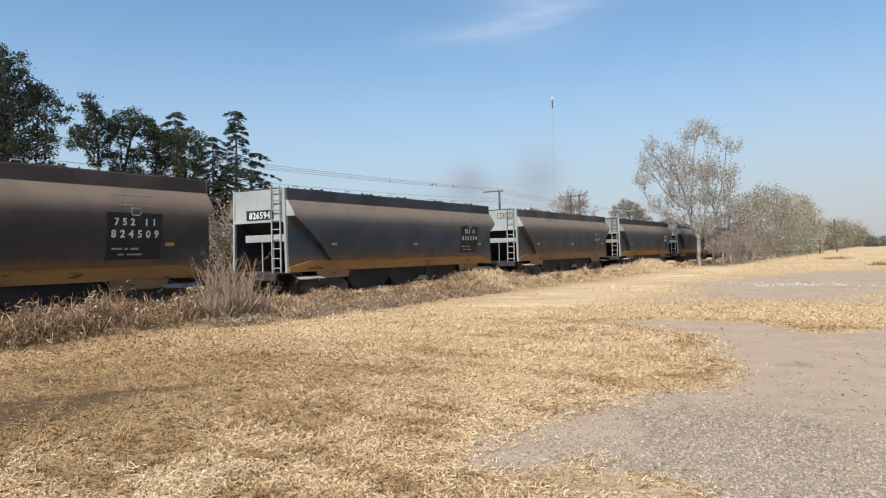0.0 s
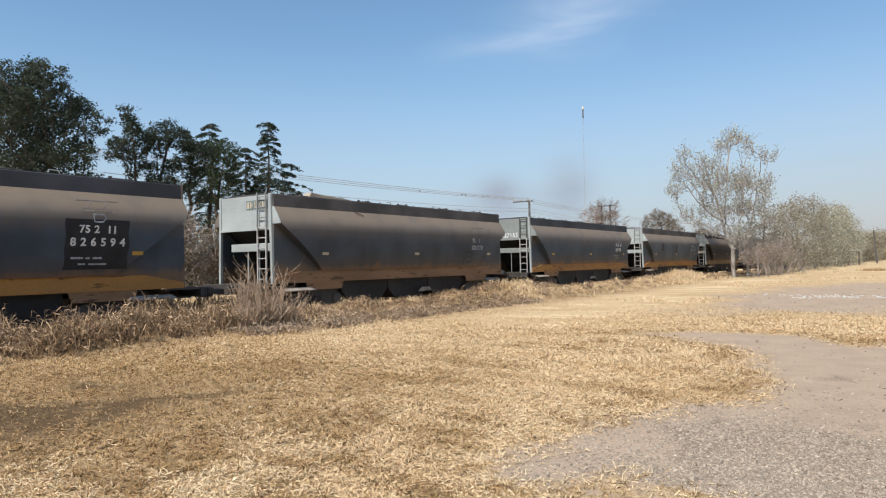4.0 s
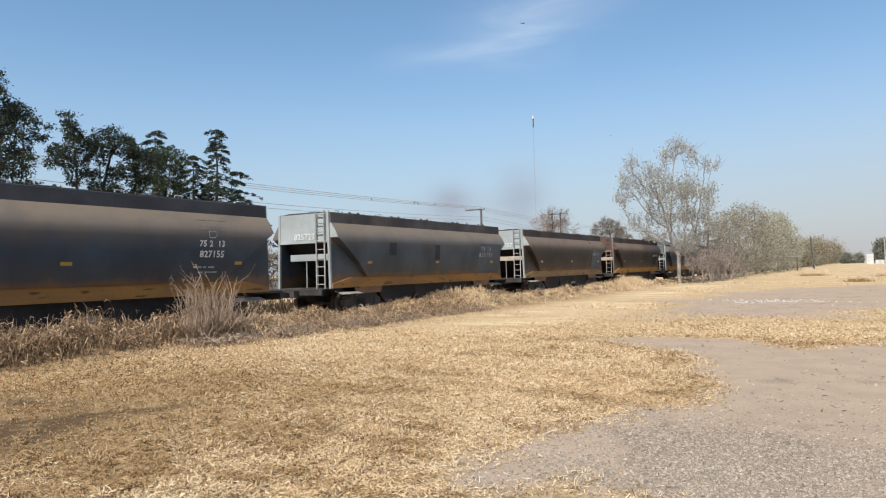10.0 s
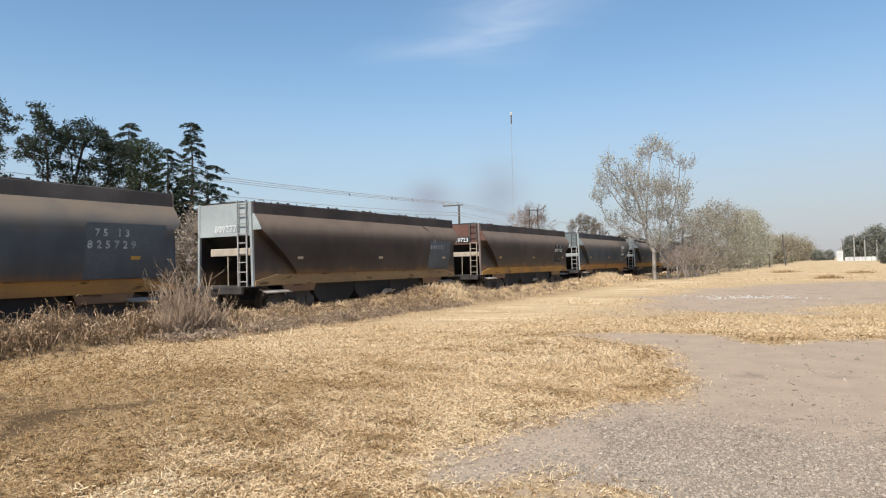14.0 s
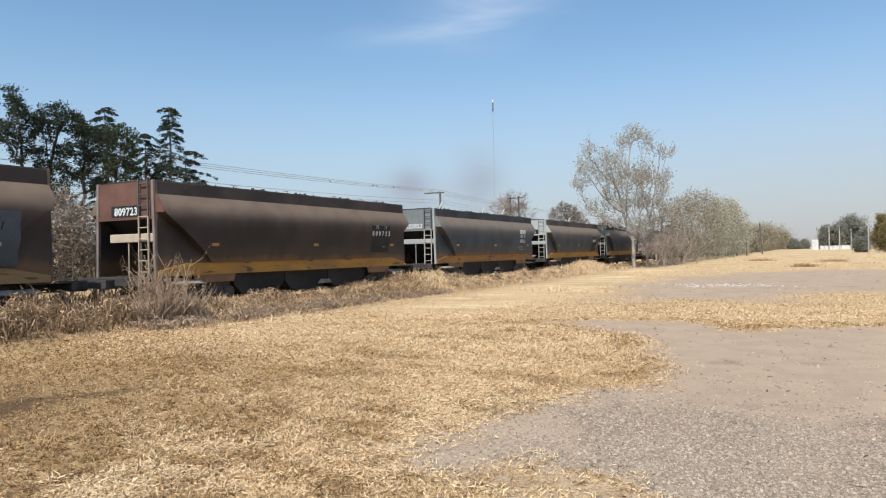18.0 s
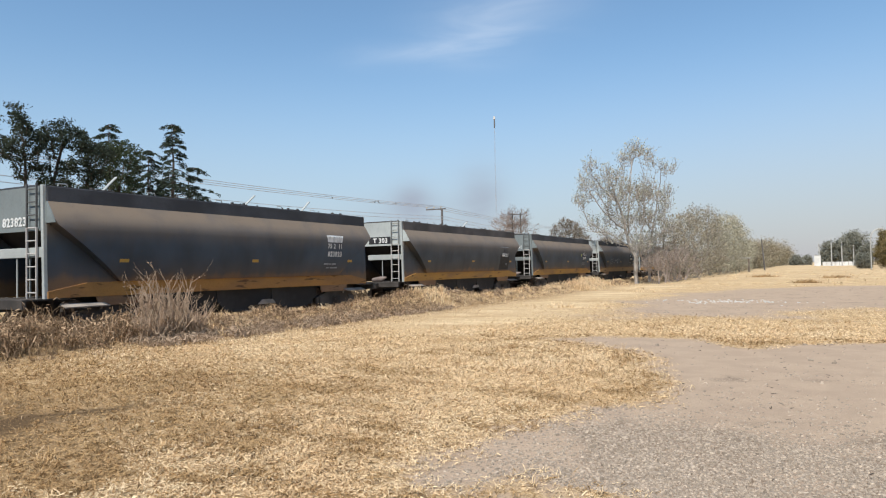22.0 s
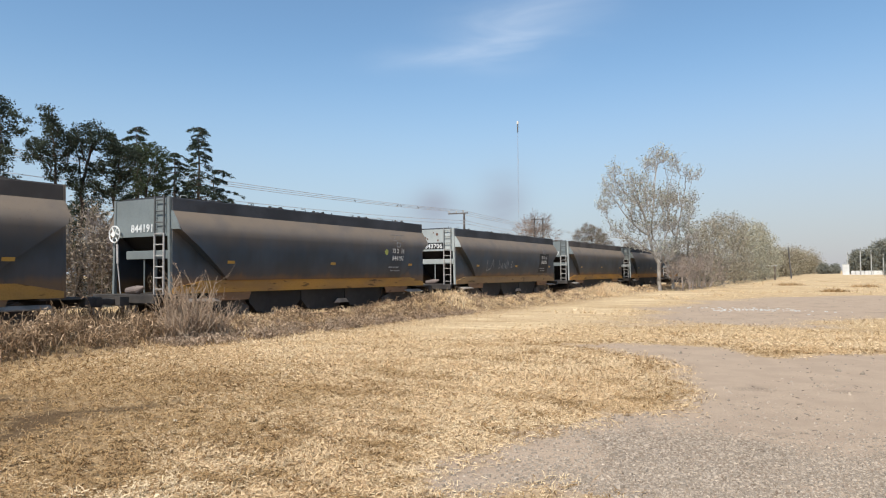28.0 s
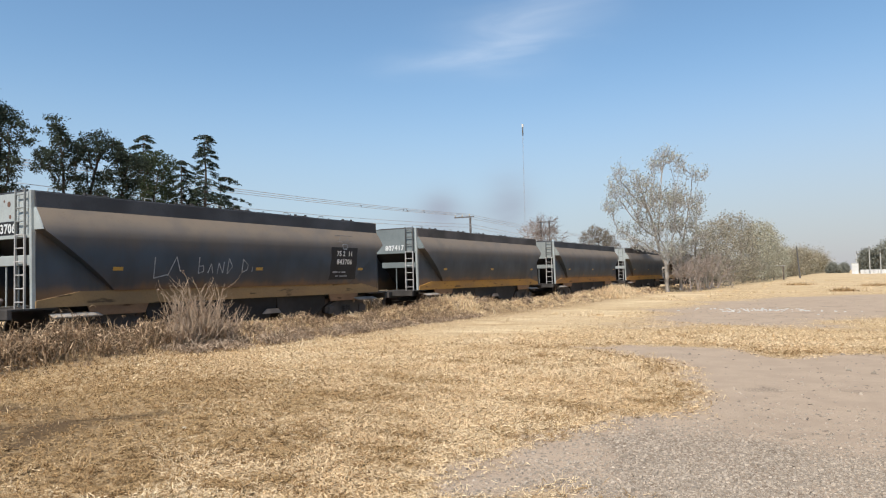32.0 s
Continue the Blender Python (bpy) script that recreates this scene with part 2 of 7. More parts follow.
def ground_material():
    m, n, l, b = material("dry_ground", 0.97, 0.0, 0.03)
    at = n.new("ShaderNodeAttribute")
    at.attribute_name = "gravel"
    bare = n.new("ShaderNodeAttribute")
    bare.attribute_name = "bare"
    big = noise_node(n, l, 0.22, 4)
    mid = noise_node(n, l, 1.6, 5, distort=0.6)
    fine = noise_node(n, l, 26, 6, 0.7)
    straw = mix(n, l, span(n, l, mid, 0.3, 0.7), (0.31, 0.205, 0.10), (0.42, 0.29, 0.148))
    straw = mix(n, l, span(n, l, big, 0.35, 0.7), straw, (0.38, 0.255, 0.125))
    straw = mix(n, l, span(n, l, fine, 0.40, 0.62, 0.7, 0), straw, (0.11, 0.068, 0.034))
    for turn in ((70, 9, 1), (9, 70, 1), (40, 40, 1)):
        fibre = noise_node(n, l, 1.0, 3, 0.6, stretch=turn, distort=1.5)
        straw = mix(n, l, span(n, l, fibre, 0.51, 0.60, 0, 0.55), straw, (0.70, 0.515, 0.30))
    straw = mix(n, l, bare.outputs["Fac"], straw, mix(n, l, span(n, l, fine, 0.3, 0.7), (0.43, 0.315, 0.185), (0.545, 0.41, 0.25)))
    for size, thin, tone in (((0.10, 0.30, 1), 0.56, (0.36, 0.245, 0.125)), ((0.16, 0.5, 1), 0.58, (0.66, 0.515, 0.32))):
        strip = noise_node(n, l, 1.0, 6, 0.65, stretch=size, distort=1.2)
        straw = mix(n, l, math_node(n, l, "MULTIPLY", span(n, l, strip, thin - 0.06, thin + 0.06, 0, 0.75), bare.outputs["Fac"]), straw, tone)
    streaks = noise_node(n, l, 1.0, 5, 0.6, stretch=(0.35, 0.9, 1), distort=1.0)
    straw = mix(n, l, span(n, l, streaks, 0.52, 0.68, 0, 0.55), straw, (0.33, 0.225, 0.115))
    worn = n.new("ShaderNodeAttribute")
    worn.attribute_name = "worn"
    straw = mix(n, l, math_node(n, l, "MULTIPLY", worn.outputs["Fac"], 0.85), straw, mix(n, l, span(n, l, fine, 0.4, 0.62), (0.13, 0.08, 0.042), (0.26, 0.168, 0.088)))
    patch = n.new("ShaderNodeAttribute")
    patch.attribute_name = "soil"
    straw = mix(n, l, patch.outputs["Fac"], straw, mix(n, l, span(n, l, fine, 0.35, 0.65), (0.062, 0.039, 0.022), (0.115, 0.075, 0.042)))
    vor = n.new("ShaderNodeTexVoronoi")
    co = n.new("ShaderNodeTexCoord")
    l.new(co.outputs["Object"], vor.inputs["Vector"])
    vor.inputs["Scale"].default_value = 30
    # dark cell rims: shade between the stones, put into the colour
    stone = mix(n, l, span(n, l, vor.outputs["Distance"], 0.1, 0.55), (0.44, 0.345, 0.26), (0.135, 0.10, 0.073))
    stone = mix(n, l, span(n, l, fine, 0.35, 0.65, 0.1, 0.6), stone, (0.335, 0.258, 0.189))
    soil = mix(n, l, span(n, l, fine, 0.3, 0.7), (0.345, 0.26, 0.186), (0.396, 0.301, 0.218))
    soil = mix(n, l, span(n, l, mid, 0.35, 0.7), soil, (0.325, 0.245, 0.178))
    sand = n.new("ShaderNodeAttribute")
    sand.attribute_name = "sand"
    deep = math_node(n, l, "ADD", math_node(n, l, "SUBTRACT", noise_node(n, l, 0.9, 5, distort=0.8), math_node(n, l, "MULTIPLY", sand.outputs["Fac"], 0.5)), span(n, l, at.outputs["Fac"], 0.5, 1.0, -0.1, 0.26))
    grav = mix(n, l, span(n, l, deep, 0.40, 0.60), soil, stone)
    edge = math_node(n, l, "ADD", at.outputs["Fac"], math_node(n, l, "MULTIPLY", math_node(n, l, "SUBTRACT", noise_node(n, l, 5, 5), 0.5), 0.9))
    c = mix(n, l, span(n, l, edge, 0.28, 0.72), straw, grav)
    l.new(c, b.inputs["Base Color"])
    bump(n, l, b, math_node(n, l, "ADD", fine, math_node(n, l, "MULTIPLY", vor.outputs["Distance"], 0.5)), 0.6, 0.03)
    return m


GROUND = ground_material()
STRAW = two_tone("straw_blades", (0.78, 0.562, 0.328), (0.885, 0.697, 0.452), 0.55, random_island=0.62, translucent=0.2)
BROWN_STRAW = two_tone("brown_old_straw", (0.44, 0.275, 0.13), (0.56, 0.375, 0.185), 0.7, random_island=1.0, translucent=0.1)
BRUSH = two_tone("dead_brush", (0.36, 0.255, 0.172), (0.58, 0.435, 0.305), 1.6, random_island=0.9, translucent=0.1)
BANK = two_tone("bank_straw", (0.36, 0.25, 0.158), (0.52, 0.38, 0.245), 0.8, random_island=0.9, translucent=0.15)
WEED = two_tone("dry_weeds", (0.45, 0.30, 0.178), (0.76, 0.55, 0.355), 1.3, random_island=1.4, translucent=0.15)
STALK = two_tone("bleached_stalks", (0.52, 0.385, 0.27), (0.36, 0.26, 0.18), 3.0, random_island=0.5)
STONE = two_tone("loose_stones", (0.53, 0.43, 0.33), (0.215, 0.172, 0.13), 40.0, random_island=0.9)
BALLAST = plain("ballast_stone", (0.16, 0.13, 0.11), 0.95, vary=0.4, scale=18)
SLEEPER = plain("old_sleeper_wood", (0.11, 0.085, 0.065), 0.9, vary=0.35, scale=8)
RAIL = plain("rusty_rail", (0.15, 0.085, 0.055), 0.6, 0.3, scale=10)
DARK_STEEL = plain("grimy_dark_steel", (0.058, 0.050, 0.044), 0.75, 0.1, vary=0.4, scale=5)
WHEEL = plain("wheel_steel", (0.10, 0.075, 0.06), 0.6, 0.5, scale=8)
SILL_YELLOW = worn_sill("faded_yellow_sill", (0.48, 0.25, 0.052), (0.22, 0.13, 0.07))
DUSTY_POST = plain("dusty_brown_post_paint", (0.20, 0.155, 0.135), 0.7, vary=0.25, scale=4)
TAN_PAINT = plain("dirty_tan_paint", (0.40, 0.33, 0.25), 0.65, vary=0.25, scale=4)
RUST_SPOT = plain("rust_spot", (0.12, 0.06, 0.04), 0.9, vary=0.3, scale=20)
STEP = plain("pale_dusty_steel", (0.245, 0.212, 0.178), 0.95, vary=0.3, scale=6)
CHUTE = plain("black_grimy_chute_steel", (0.026, 0.023, 0.021), 0.8, 0.0, vary=0.4, scale=5)
PATCH = plain("slate_blue_repaint", (0.075, 0.090, 0.105), 0.65, vary=0.25, scale=2)
LIME = plain("faded_lime_disc", (0.38, 0.40, 0.10), 0.6, vary=0.15, scale=10)
SILL_AMBER = worn_sill("rust_stained_amber_sill", (0.40, 0.195, 0.05), (0.20, 0.105, 0.055))
SILL_RUST = worn_sill("rusty_yellow_sill", (0.33, 0.165, 0.04), (0.17, 0.09, 0.042))
SILL_TAN = worn_sill("dull_tan_sill", (0.34, 0.215, 0.095), (0.19, 0.125, 0.075))
SILL_BROWN = worn_sill("rusty_brown_sill", (0.29, 0.165, 0.085), (0.15, 0.085, 0.05))
GREY_PAINT = plain("pale_grey_paint", (0.34, 0.36, 0.345), 0.6, vary=0.14, scale=3)
LADDER_GREY = plain("dull_grey_ladder_top", (0.225, 0.228, 0.215), 0.65, vary=0.25, scale=6)
MID_GREY = plain("mid_grey_end_paint", (0.215, 0.225, 0.208), 0.65, vary=0.14, scale=3)
LADDER_DARK = plain("dark_ladder_top", (0.085, 0.085, 0.082), 0.7, vary=0.25, scale=6)
LADDER_PALE = plain("pale_ladder", (0.40, 0.375, 0.35), 0.65, vary=0.2, scale=6)
# scrub colour darkened to stand in for shade beyond the train
SHADED_SCRUB = two_tone("shade_darkened_undergrowth", (0.085, 0.062, 0.042), (0.17, 0.125, 0.085), 1.6, random_island=0.9)
SLATE_PAINT = plain("slate_grey_end_paint", (0.155, 0.175, 0.172), 0.6, vary=0.14, scale=3)
WHITE_PAINT = plain("dirty_white_paint", (0.70, 0.69, 0.65), 0.6, vary=0.12, scale=4)
RUST_END = plain("red_brown_end_paint", (0.126, 0.060, 0.043), 0.7, vary=0.25, scale=4)
BLUE_BODY = wagon_paint("blue_grey_wagon_paint", (0.045, 0.063, 0.085))
FADED_BODY = wagon_paint("faded_blue_wagon_paint", (0.070, 0.086, 0.102), lit_dust_low=2.4)
GREY_BODY = wagon_paint("slate_wagon_paint", (0.055, 0.066, 0.079), lit_dust=(0.20, 0.157, 0.116))
BROWN_BODY = wagon_paint("brown_wagon_paint", (0.044, 0.033, 0.029), lit_dust=(0.18, 0.132, 0.095), lit_dust_low=2.4)
BLACK_BODY = wagon_paint("blackened_wagon_paint", (0.034, 0.033, 0.036), lit_dust=(0.185, 0.137, 0.10), grime=0.6)
BLUE_ROOF = plain("blue_black_roof_paint", (0.040, 0.042, 0.048), 0.75, vary=0.3, scale=3)
GREY_ROOF = plain("faded_brown_black_roof_paint", (0.068, 0.060, 0.056), 0.75, vary=0.35, scale=3)
BROWN_ROOF = plain("brown_black_roof_paint", (0.050, 0.038, 0.034), 0.75, vary=0.3, scale=3)
LETTER = plain("white_stencil_paint", (0.60, 0.60, 0.58), 0.7, vary=0.2, scale=20)
FAINT = plain("rubbed_off_paint", (0.20, 0.185, 0.17), 0.9, vary=0.3, scale=15)
CHALK = plain("chalky_paint", (0.30, 0.32, 0.34), 0.9, vary=0.4, scale=15)
BLACK_PANEL = plain("black_stencil_panel", (0.016, 0.016, 0.018), 0.7, vary=0.3, scale=10)
VAN_GLASS = plain("dark_window_glass", (0.02, 0.024, 0.028), 0.12, vary=0.1, scale=3)
REFLECTOR = plain("amber_reflector", (0.44, 0.26, 0.05), 0.4, vary=0.1, scale=10)
CREAM = plain("cream_plate", (0.50, 0.42, 0.30), 0.6, vary=0.2, scale=10)
DARK_BARK = plain("dark_bark", (0.075, 0.058, 0.045), 0.95, vary=0.3, scale=9)
TWIG = two_tone("pale_twigs", (0.34, 0.295, 0.245), (0.25, 0.215, 0.175), 2.0, random_island=0.4)
SCRUB_TWIG = two_tone("pale_rosy_thorn_twigs", (0.43, 0.355, 0.305), (0.34, 0.28, 0.24), 2.0, random_island=0.4)
ROSY_TWIG = two_tone("rosy_grey_twigs", (0.34, 0.275, 0.24), (0.26, 0.21, 0.18), 2.0, random_island=0.4)
LEAF_BUD = two_tone("grey_olive_buds", (0.44, 0.44, 0.345), (0.58, 0.57, 0.45), 0.4, 0.8, random_island=0.7, translucent=0.3)
LEAF_DARK = two_tone("dark_leaves", (0.045, 0.059, 0.043), (0.078, 0.090, 0.058), 0.5, 0.7, random_island=0.5, translucent=0.25)
GREY_TWIG = two_tone("grey_limbs", (0.41, 0.37, 0.325), (0.31, 0.277, 0.24), 2.0, random_island=0.3)
LEAF_ROUND = two_tone("dusty_brown_green_leaves", (0.22, 0.187, 0.15), (0.28, 0.24, 0.19), 0.4, 0.9, random_island=0.6)
LEAF_MID = two_tone("mid_green_leaves", (0.055, 0.074, 0.038), (0.088, 0.104, 0.054), 0.5, 0.7, random_island=0.6, translucent=0.2)
LEAF_CEDAR = two_tone("cedar_needles", (0.045, 0.062, 0.045), (0.07, 0.085, 0.058), 0.6, 0.8, random_island=0.5)
LEAF_PALE = two_tone("budding_leaves", (0.40, 0.375, 0.275), (0.48, 0.45, 0.34), 0.6, 0.8, random_island=0.25, translucent=0.3)
LEAF_OLIVE = two_tone("olive_bush_leaves", (0.30, 0.265, 0.195), (0.37, 0.33, 0.245), 0.5, 0.8, random_island=0.25, translucent=0.3)
LEAF_DUSK = two_tone("dull_olive_brown_leaves", (0.27, 0.235, 0.16), (0.34, 0.295, 0.205), 0.3, 0.9, random_island=0.3)
LEAF_ROSY = two_tone("dry_rosy_brown_leaves", (0.29, 0.225, 0.16), (0.54, 0.44, 0.33), 0.8, 0.8, random_island=0.9, translucent=0.2)
LEAF_SHRUB = two_tone("pale_dry_shrub_leaves", (0.29, 0.255, 0.14), (0.62, 0.56, 0.40), 0.8, 0.8, random_island=1.0, translucent=0.3)
# green paled towards grey, distance haze mixed into the colour
LEAF_FAR = two_tone("haze_paled_leaves", (0.19, 0.19, 0.155), (0.235, 0.23, 0.185), 0.3, 0.9, random_island=0.2)
LEAF_RUSSET = two_tone("russet_olive_leaves", (0.23, 0.185, 0.085), (0.30, 0.24, 0.12), 0.6, 0.9, random_island=0.4, translucent=0.2)
PLUMAGE = plain("dark_plumage", (0.035, 0.032, 0.030), 0.8, vary=0.2, scale=30)
POLE_WOOD = plain("weathered_pole", (0.10, 0.092, 0.088), 0.9, vary=0.25, scale=4)
WIRE = plain("grey_wire", (0.42, 0.42, 0.43), 0.5, 0.4, scale=4)
PLASTER = plain("white_plaster", (0.58, 0.57, 0.54), 0.85, vary=0.1, scale=2)
CONCRETE = plain("grey_concrete", (0.40, 0.39, 0.36), 0.9, vary=0.15, scale=2)


# ---- mesh tools ----
def mesh_from(name, verts, faces, mat, smooth=False):
    me = bpy.data.meshes.new(name)
    me.from_pydata([tuple(v) for v in verts], [], faces)
    me.materials.append(mat)
    if smooth:
        me.polygons.foreach_set("use_smooth", [True] * len(me.polygons))
    me.update()
    return me


def mesh_of_tris(name, verts, mat, corners=3):
    """One mesh of loose triangles or quads, from an array (pieces, corners, 3)."""
    n = len(verts)
    me = bpy.data.meshes.new(name)
    me.vertices.add(n * corners)
    me.vertices.foreach_set("co", np.ascontiguousarray(verts, dtype=np.float32).ravel())
    me.loops.add(n * corners)
    me.loops.foreach_set("vertex_index", np.arange(n * corners, dtype=np.int32))
    me.polygons.add(n)
    me.polygons.foreach_set("loop_start", np.arange(0, n * corners, corners, dtype=np.int32))
    me.polygons.foreach_set("loop_total", np.full(n, corners, dtype=np.int32))
    me.materials.append(mat)
    me.update(calc_edges=True)
    return me


class Form:
    """Collects boxes, tubes and sheets into one mesh."""

    def __init__(self):
        self.v, self.f = [], []

    def add(self, verts, faces):
        k = len(self.v)
        self.v += [Vector(p) for p in verts]
        self.f += [tuple(i + k for i in q) for q in faces]
        return self

    def box(self, lo, hi, m=None, bevel=0.0):
        x0, y0, z0 = lo
        x1, y1, z1 = hi
        if bevel:
            e = bevel
            bm = bmesh.new()
            bmesh.ops.create_cube(bm, size=1)
            for v in bm.verts:
                v.co = Vector(((x0 + x1) / 2 + v.co.x * (x1 - x0), (y0 + y1) / 2 + v.co.y * (y1 - y0), (z0 + z1) / 2 + v.co.z * (z1 - z0)))
            bmesh.ops.bevel(bm, geom=bm.edges[:], offset=e, segments=1, affect="EDGES")
            bm.verts.index_update()
            vs, fs = [v.co.copy() for v in bm.verts], [[v.index for v in f.verts] for f in bm.faces]
            bm.free()
        else:
            vs = [Vector((x, y, z)) for z in (z0, z1) for y in (y0, y1) for x in (x0, x1)]
            fs = [(0, 2, 3, 1), (4, 5, 7, 6), (0, 1, 5, 4), (2, 6, 7, 3), (0, 4, 6, 2), (1, 3, 7, 5)]
        if m is not None:
            vs = [m @ p for p in vs]
        return self.add(vs, fs)

    def tube(self, a, b, r0, r1=None, sides=6, caps=True):
        a, b = Vector(a), Vector(b)
        r1 = r0 if r1 is None else r1
        way = (b - a).normalized()
        side = way.orthogonal().normalized()
        other = way.cross(side)
        vs = []
        for p, r in ((a, r0), (b, r1)):
            for i in range(sides):
                w = 2 * math.pi * i / sides
                vs.append(p + side * (r * math.cos(w)) + other * (r * math.sin(w)))
        fs = [(i, (i + 1) % sides, sides + (i + 1) % sides, sides + i) for i in range(sides)]
        if caps:
            fs += [tuple(range(sides))[::-1], tuple(range(sides, 2 * sides))]
        return self.add(vs, fs)

    def prism(self, outline, axis, lo, hi):
        """An outline of (a, b) pairs drawn out along an axis: 0 x, 1 y."""
        n = len(outline)
        vs = []
        for w in (lo, hi):
            for a, b in outline:
                vs.append((w, a, b) if axis == 0 else (a, w, b))
        fs = [(i, (i + 1) % n, n + (i + 1) % n, n + i) for i in range(n)]
        fs += [tuple(range(n))[::-1], tuple(range(n, 2 * n))]
        return self.add(vs, fs)

    def mesh(self, name, mat, smooth=False):
        me = mesh_from(name, self.v, self.f, mat, smooth)
        bm = bmesh.new()
        bm.from_mesh(me)
        bmesh.ops.recalc_face_normals(bm, faces=bm.faces[:])
        bm.to_mesh(me)
        bm.free()
        return me


def part(name, me, parent, label="", at=None):
    ob = new(name, me)
    ob.parent = parent
    if at is not None:
        ob.matrix_basis = at
    if label:
        ob["label"] = label
    return ob


def thing(name, label, category, me=None, at=None, group="", kind=""):
    ob = new(name, me)
    if at is not None:
        ob.matrix_basis = at
    return tagged(ob, label, category, group, kind)


TRACK_X = -17.24        # the track's middle line
PITCH = 16.49           # from wagon to wagon
BODY = 13.43            # length of a wagon's box

ROAD_X, ROAD_DROP = -70.0, 1.15     # a road beyond the trees and how far it lies below the field

# ---- ground ----
GRAVEL_NEAR = [(-2.5, 4.5), (-2.9, 5.0), (-3.0, 5.7), (-2.9, 6.1), (-2.6, 6.9), (-2.2, 7.6), (-1.8, 8.4), (-1.6, 9.2), (-1.9, 10.3),
               (-2.3, 11.6), (-2.7, 12.6), (-3.6, 13.7), (-4.4, 14.3), (-5.1, 15.0), (-4.5, 15.7), (-3.4, 15.9), (-2.1, 15.7),
               (-1.1, 14.3), (-0.3, 14.8), (0.6, 15.6), (4, 17), (14, 17), (14, -6), (1, 1), (-0.5, 3.9), (-1.2, 4.65), (-1.8, 4.8)]
GRAVEL_FAR = [(14, 27), (1.0, 26.1), (-0.9, 22.0), (-3.6, 21.1), (-5.0, 20.6), (-6.6, 24.7), (-7.2, 30.6), (-6.7, 39.5), (-3.1, 47.9),
              (2.0, 52.4), (14, 55)]
LANE = [(-9.0, 14.6), (-8.0, 17.2), (-7.0, 20.8), (-7.2, 26.8), (-7.6, 38), (-7.5, 60), (-12.2, 60), (-12.6, 40), (-12.3, 25.6), (-11.7, 20.4), (-11.2, 16.7)]


def signed_inside(x, y, poly):
    """Distance to a polygon's edge in metres, positive inside."""
    p = np.array(poly)
    inside = np.zeros(x.shape, bool)
    best = np.full(x.shape, 1e9)
    for (ax, ay), (bx, by) in zip(p, np.roll(p, -1, 0)):
        hit = ((ay > y) != (by > y)) & (x < (bx - ax) * (y - ay) / (by - ay + 1e-12) + ax)
        inside ^= hit
        k = np.clip(((x - ax) * (bx - ax) + (y - ay) * (by - ay)) / ((bx - ax) ** 2 + (by - ay) ** 2), 0, 1)
        best = np.minimum(best, np.hypot(x - ax - k * (bx - ax), y - ay - k * (by - ay)))
    return np.where(inside, best, -best)


def ripple(x, y, s, seed):
    """Smooth waves of unlike lengths, from -1 to 1."""
    return (np.sin(x * s + seed) * np.cos(y * s * 0.83 - seed * 2) + np.sin((x * 0.6 + y * 0.9) * s * 1.9 + seed * 3) * 0.6
            + np.sin((x - y * 0.7) * s * 3.7 - seed) * 0.35) / 1.95


def gravel_at(x, y):
    near = signed_inside(x, y, GRAVEL_NEAR) + ripple(x, y, 2.2, 1.0) * 0.25 + ripple(x, y, 7.0, 3.0) * 0.10
    far = signed_inside(x, y, GRAVEL_FAR) + ripple(x, y, 0.8, 1.0) * 1.3 + ripple(x, y, 2.6, 3.0) * 0.7
    thin = 0.5 * np.exp(-((x + 1.4) / 1.3) ** 2 - ((y - 4.5) / 0.8) ** 2)
    return np.maximum(np.maximum(np.clip(0.5 + near / 1.5, 0, 1), np.clip(0.42 + far / 5.0, 0, 0.9)), thin)


def bare_at(x, y):
    lane = np.clip(0.5 + (signed_inside(x, y, LANE) + ripple(x, y, 0.9, 4.0) * 0.9) / 2.4, 0, 1) * 0.85
    return np.maximum(lane, np.clip((np.hypot(x, y) - 30) / 50, 0, 1) * (0.7 + 0.2 * ripple(x, y, 0.35, 8.0)))


def stony_at(x, y):
    """How thickly stones lie in the gravel: most before the field's edge, few towards the grass and on the trodden earth."""
    near = np.clip((8.3 + 0.35 * np.clip(-x, -3, 2) - y + 0.7 * ripple(x, y, 1.6, 3.3)) / 2.0, 0, 1) * np.clip((x + 3.0 + 0.4 * ripple(x, y, 2.4, 1.3)) / 1.7, 0.1, 1)
    line = 0.35 * np.exp(-((y - 10.6 - 0.25 * x + 0.3 * ripple(x, y, 1.1, 5.0)) / 0.55) ** 2)
    return np.where(y > 18, 0.32, np.clip(np.maximum(near, line) * (0.8 + 0.35 * ripple(x, y, 3.1, 2.0)), 0, 1))


def sand_at(x, y):
    """Smooth trodden earth within the gravel."""
    return np.clip(1.05 - stony_at(x, y), 0, 1)


def soil_at(x, y):
    """Bare patches of dark earth in the grass: a strip that narrows, and two small hollows."""
    mid = np.interp(y, (2.0, 3.75, 4.7, 5.6), (-9.2, -8.05, -7.75, -7.3))
    half = np.interp(y, (2.0, 3.4, 4.2, 4.9, 5.8), (1.4, 1.25, 0.9, 0.65, 0.25))
    full = np.interp(y, (3.2, 4.2, 5.6), (1.5, 1.15, 0.65))
    d = full - np.abs(x - mid) / half * 0.9 + 0.42 * ripple(x, y, 4.0, 1.7) + 0.42 * ripple(x, y, 9.0, 0.6) + 0.35 * ripple(x, y, 17.0, 2.9)
    d = np.where((y > 1.4) & (y < 6.1), d, -1)
    upper = 1.0 - np.hypot((x + 9.3) / 1.2, (y - 5.1) / 0.42) + 0.4 * ripple(x, y, 5.0, 2.2)
    lower = 0.8 - np.hypot((x + 5.0) / 0.35, (y - 2.9) / 0.2) + 0.3 * ripple(x, y, 7.0, 2.2)
    return np.clip(np.maximum(np.maximum(d * 1.25, upper * 1.1), lower * 1.2), 0, 0.93)


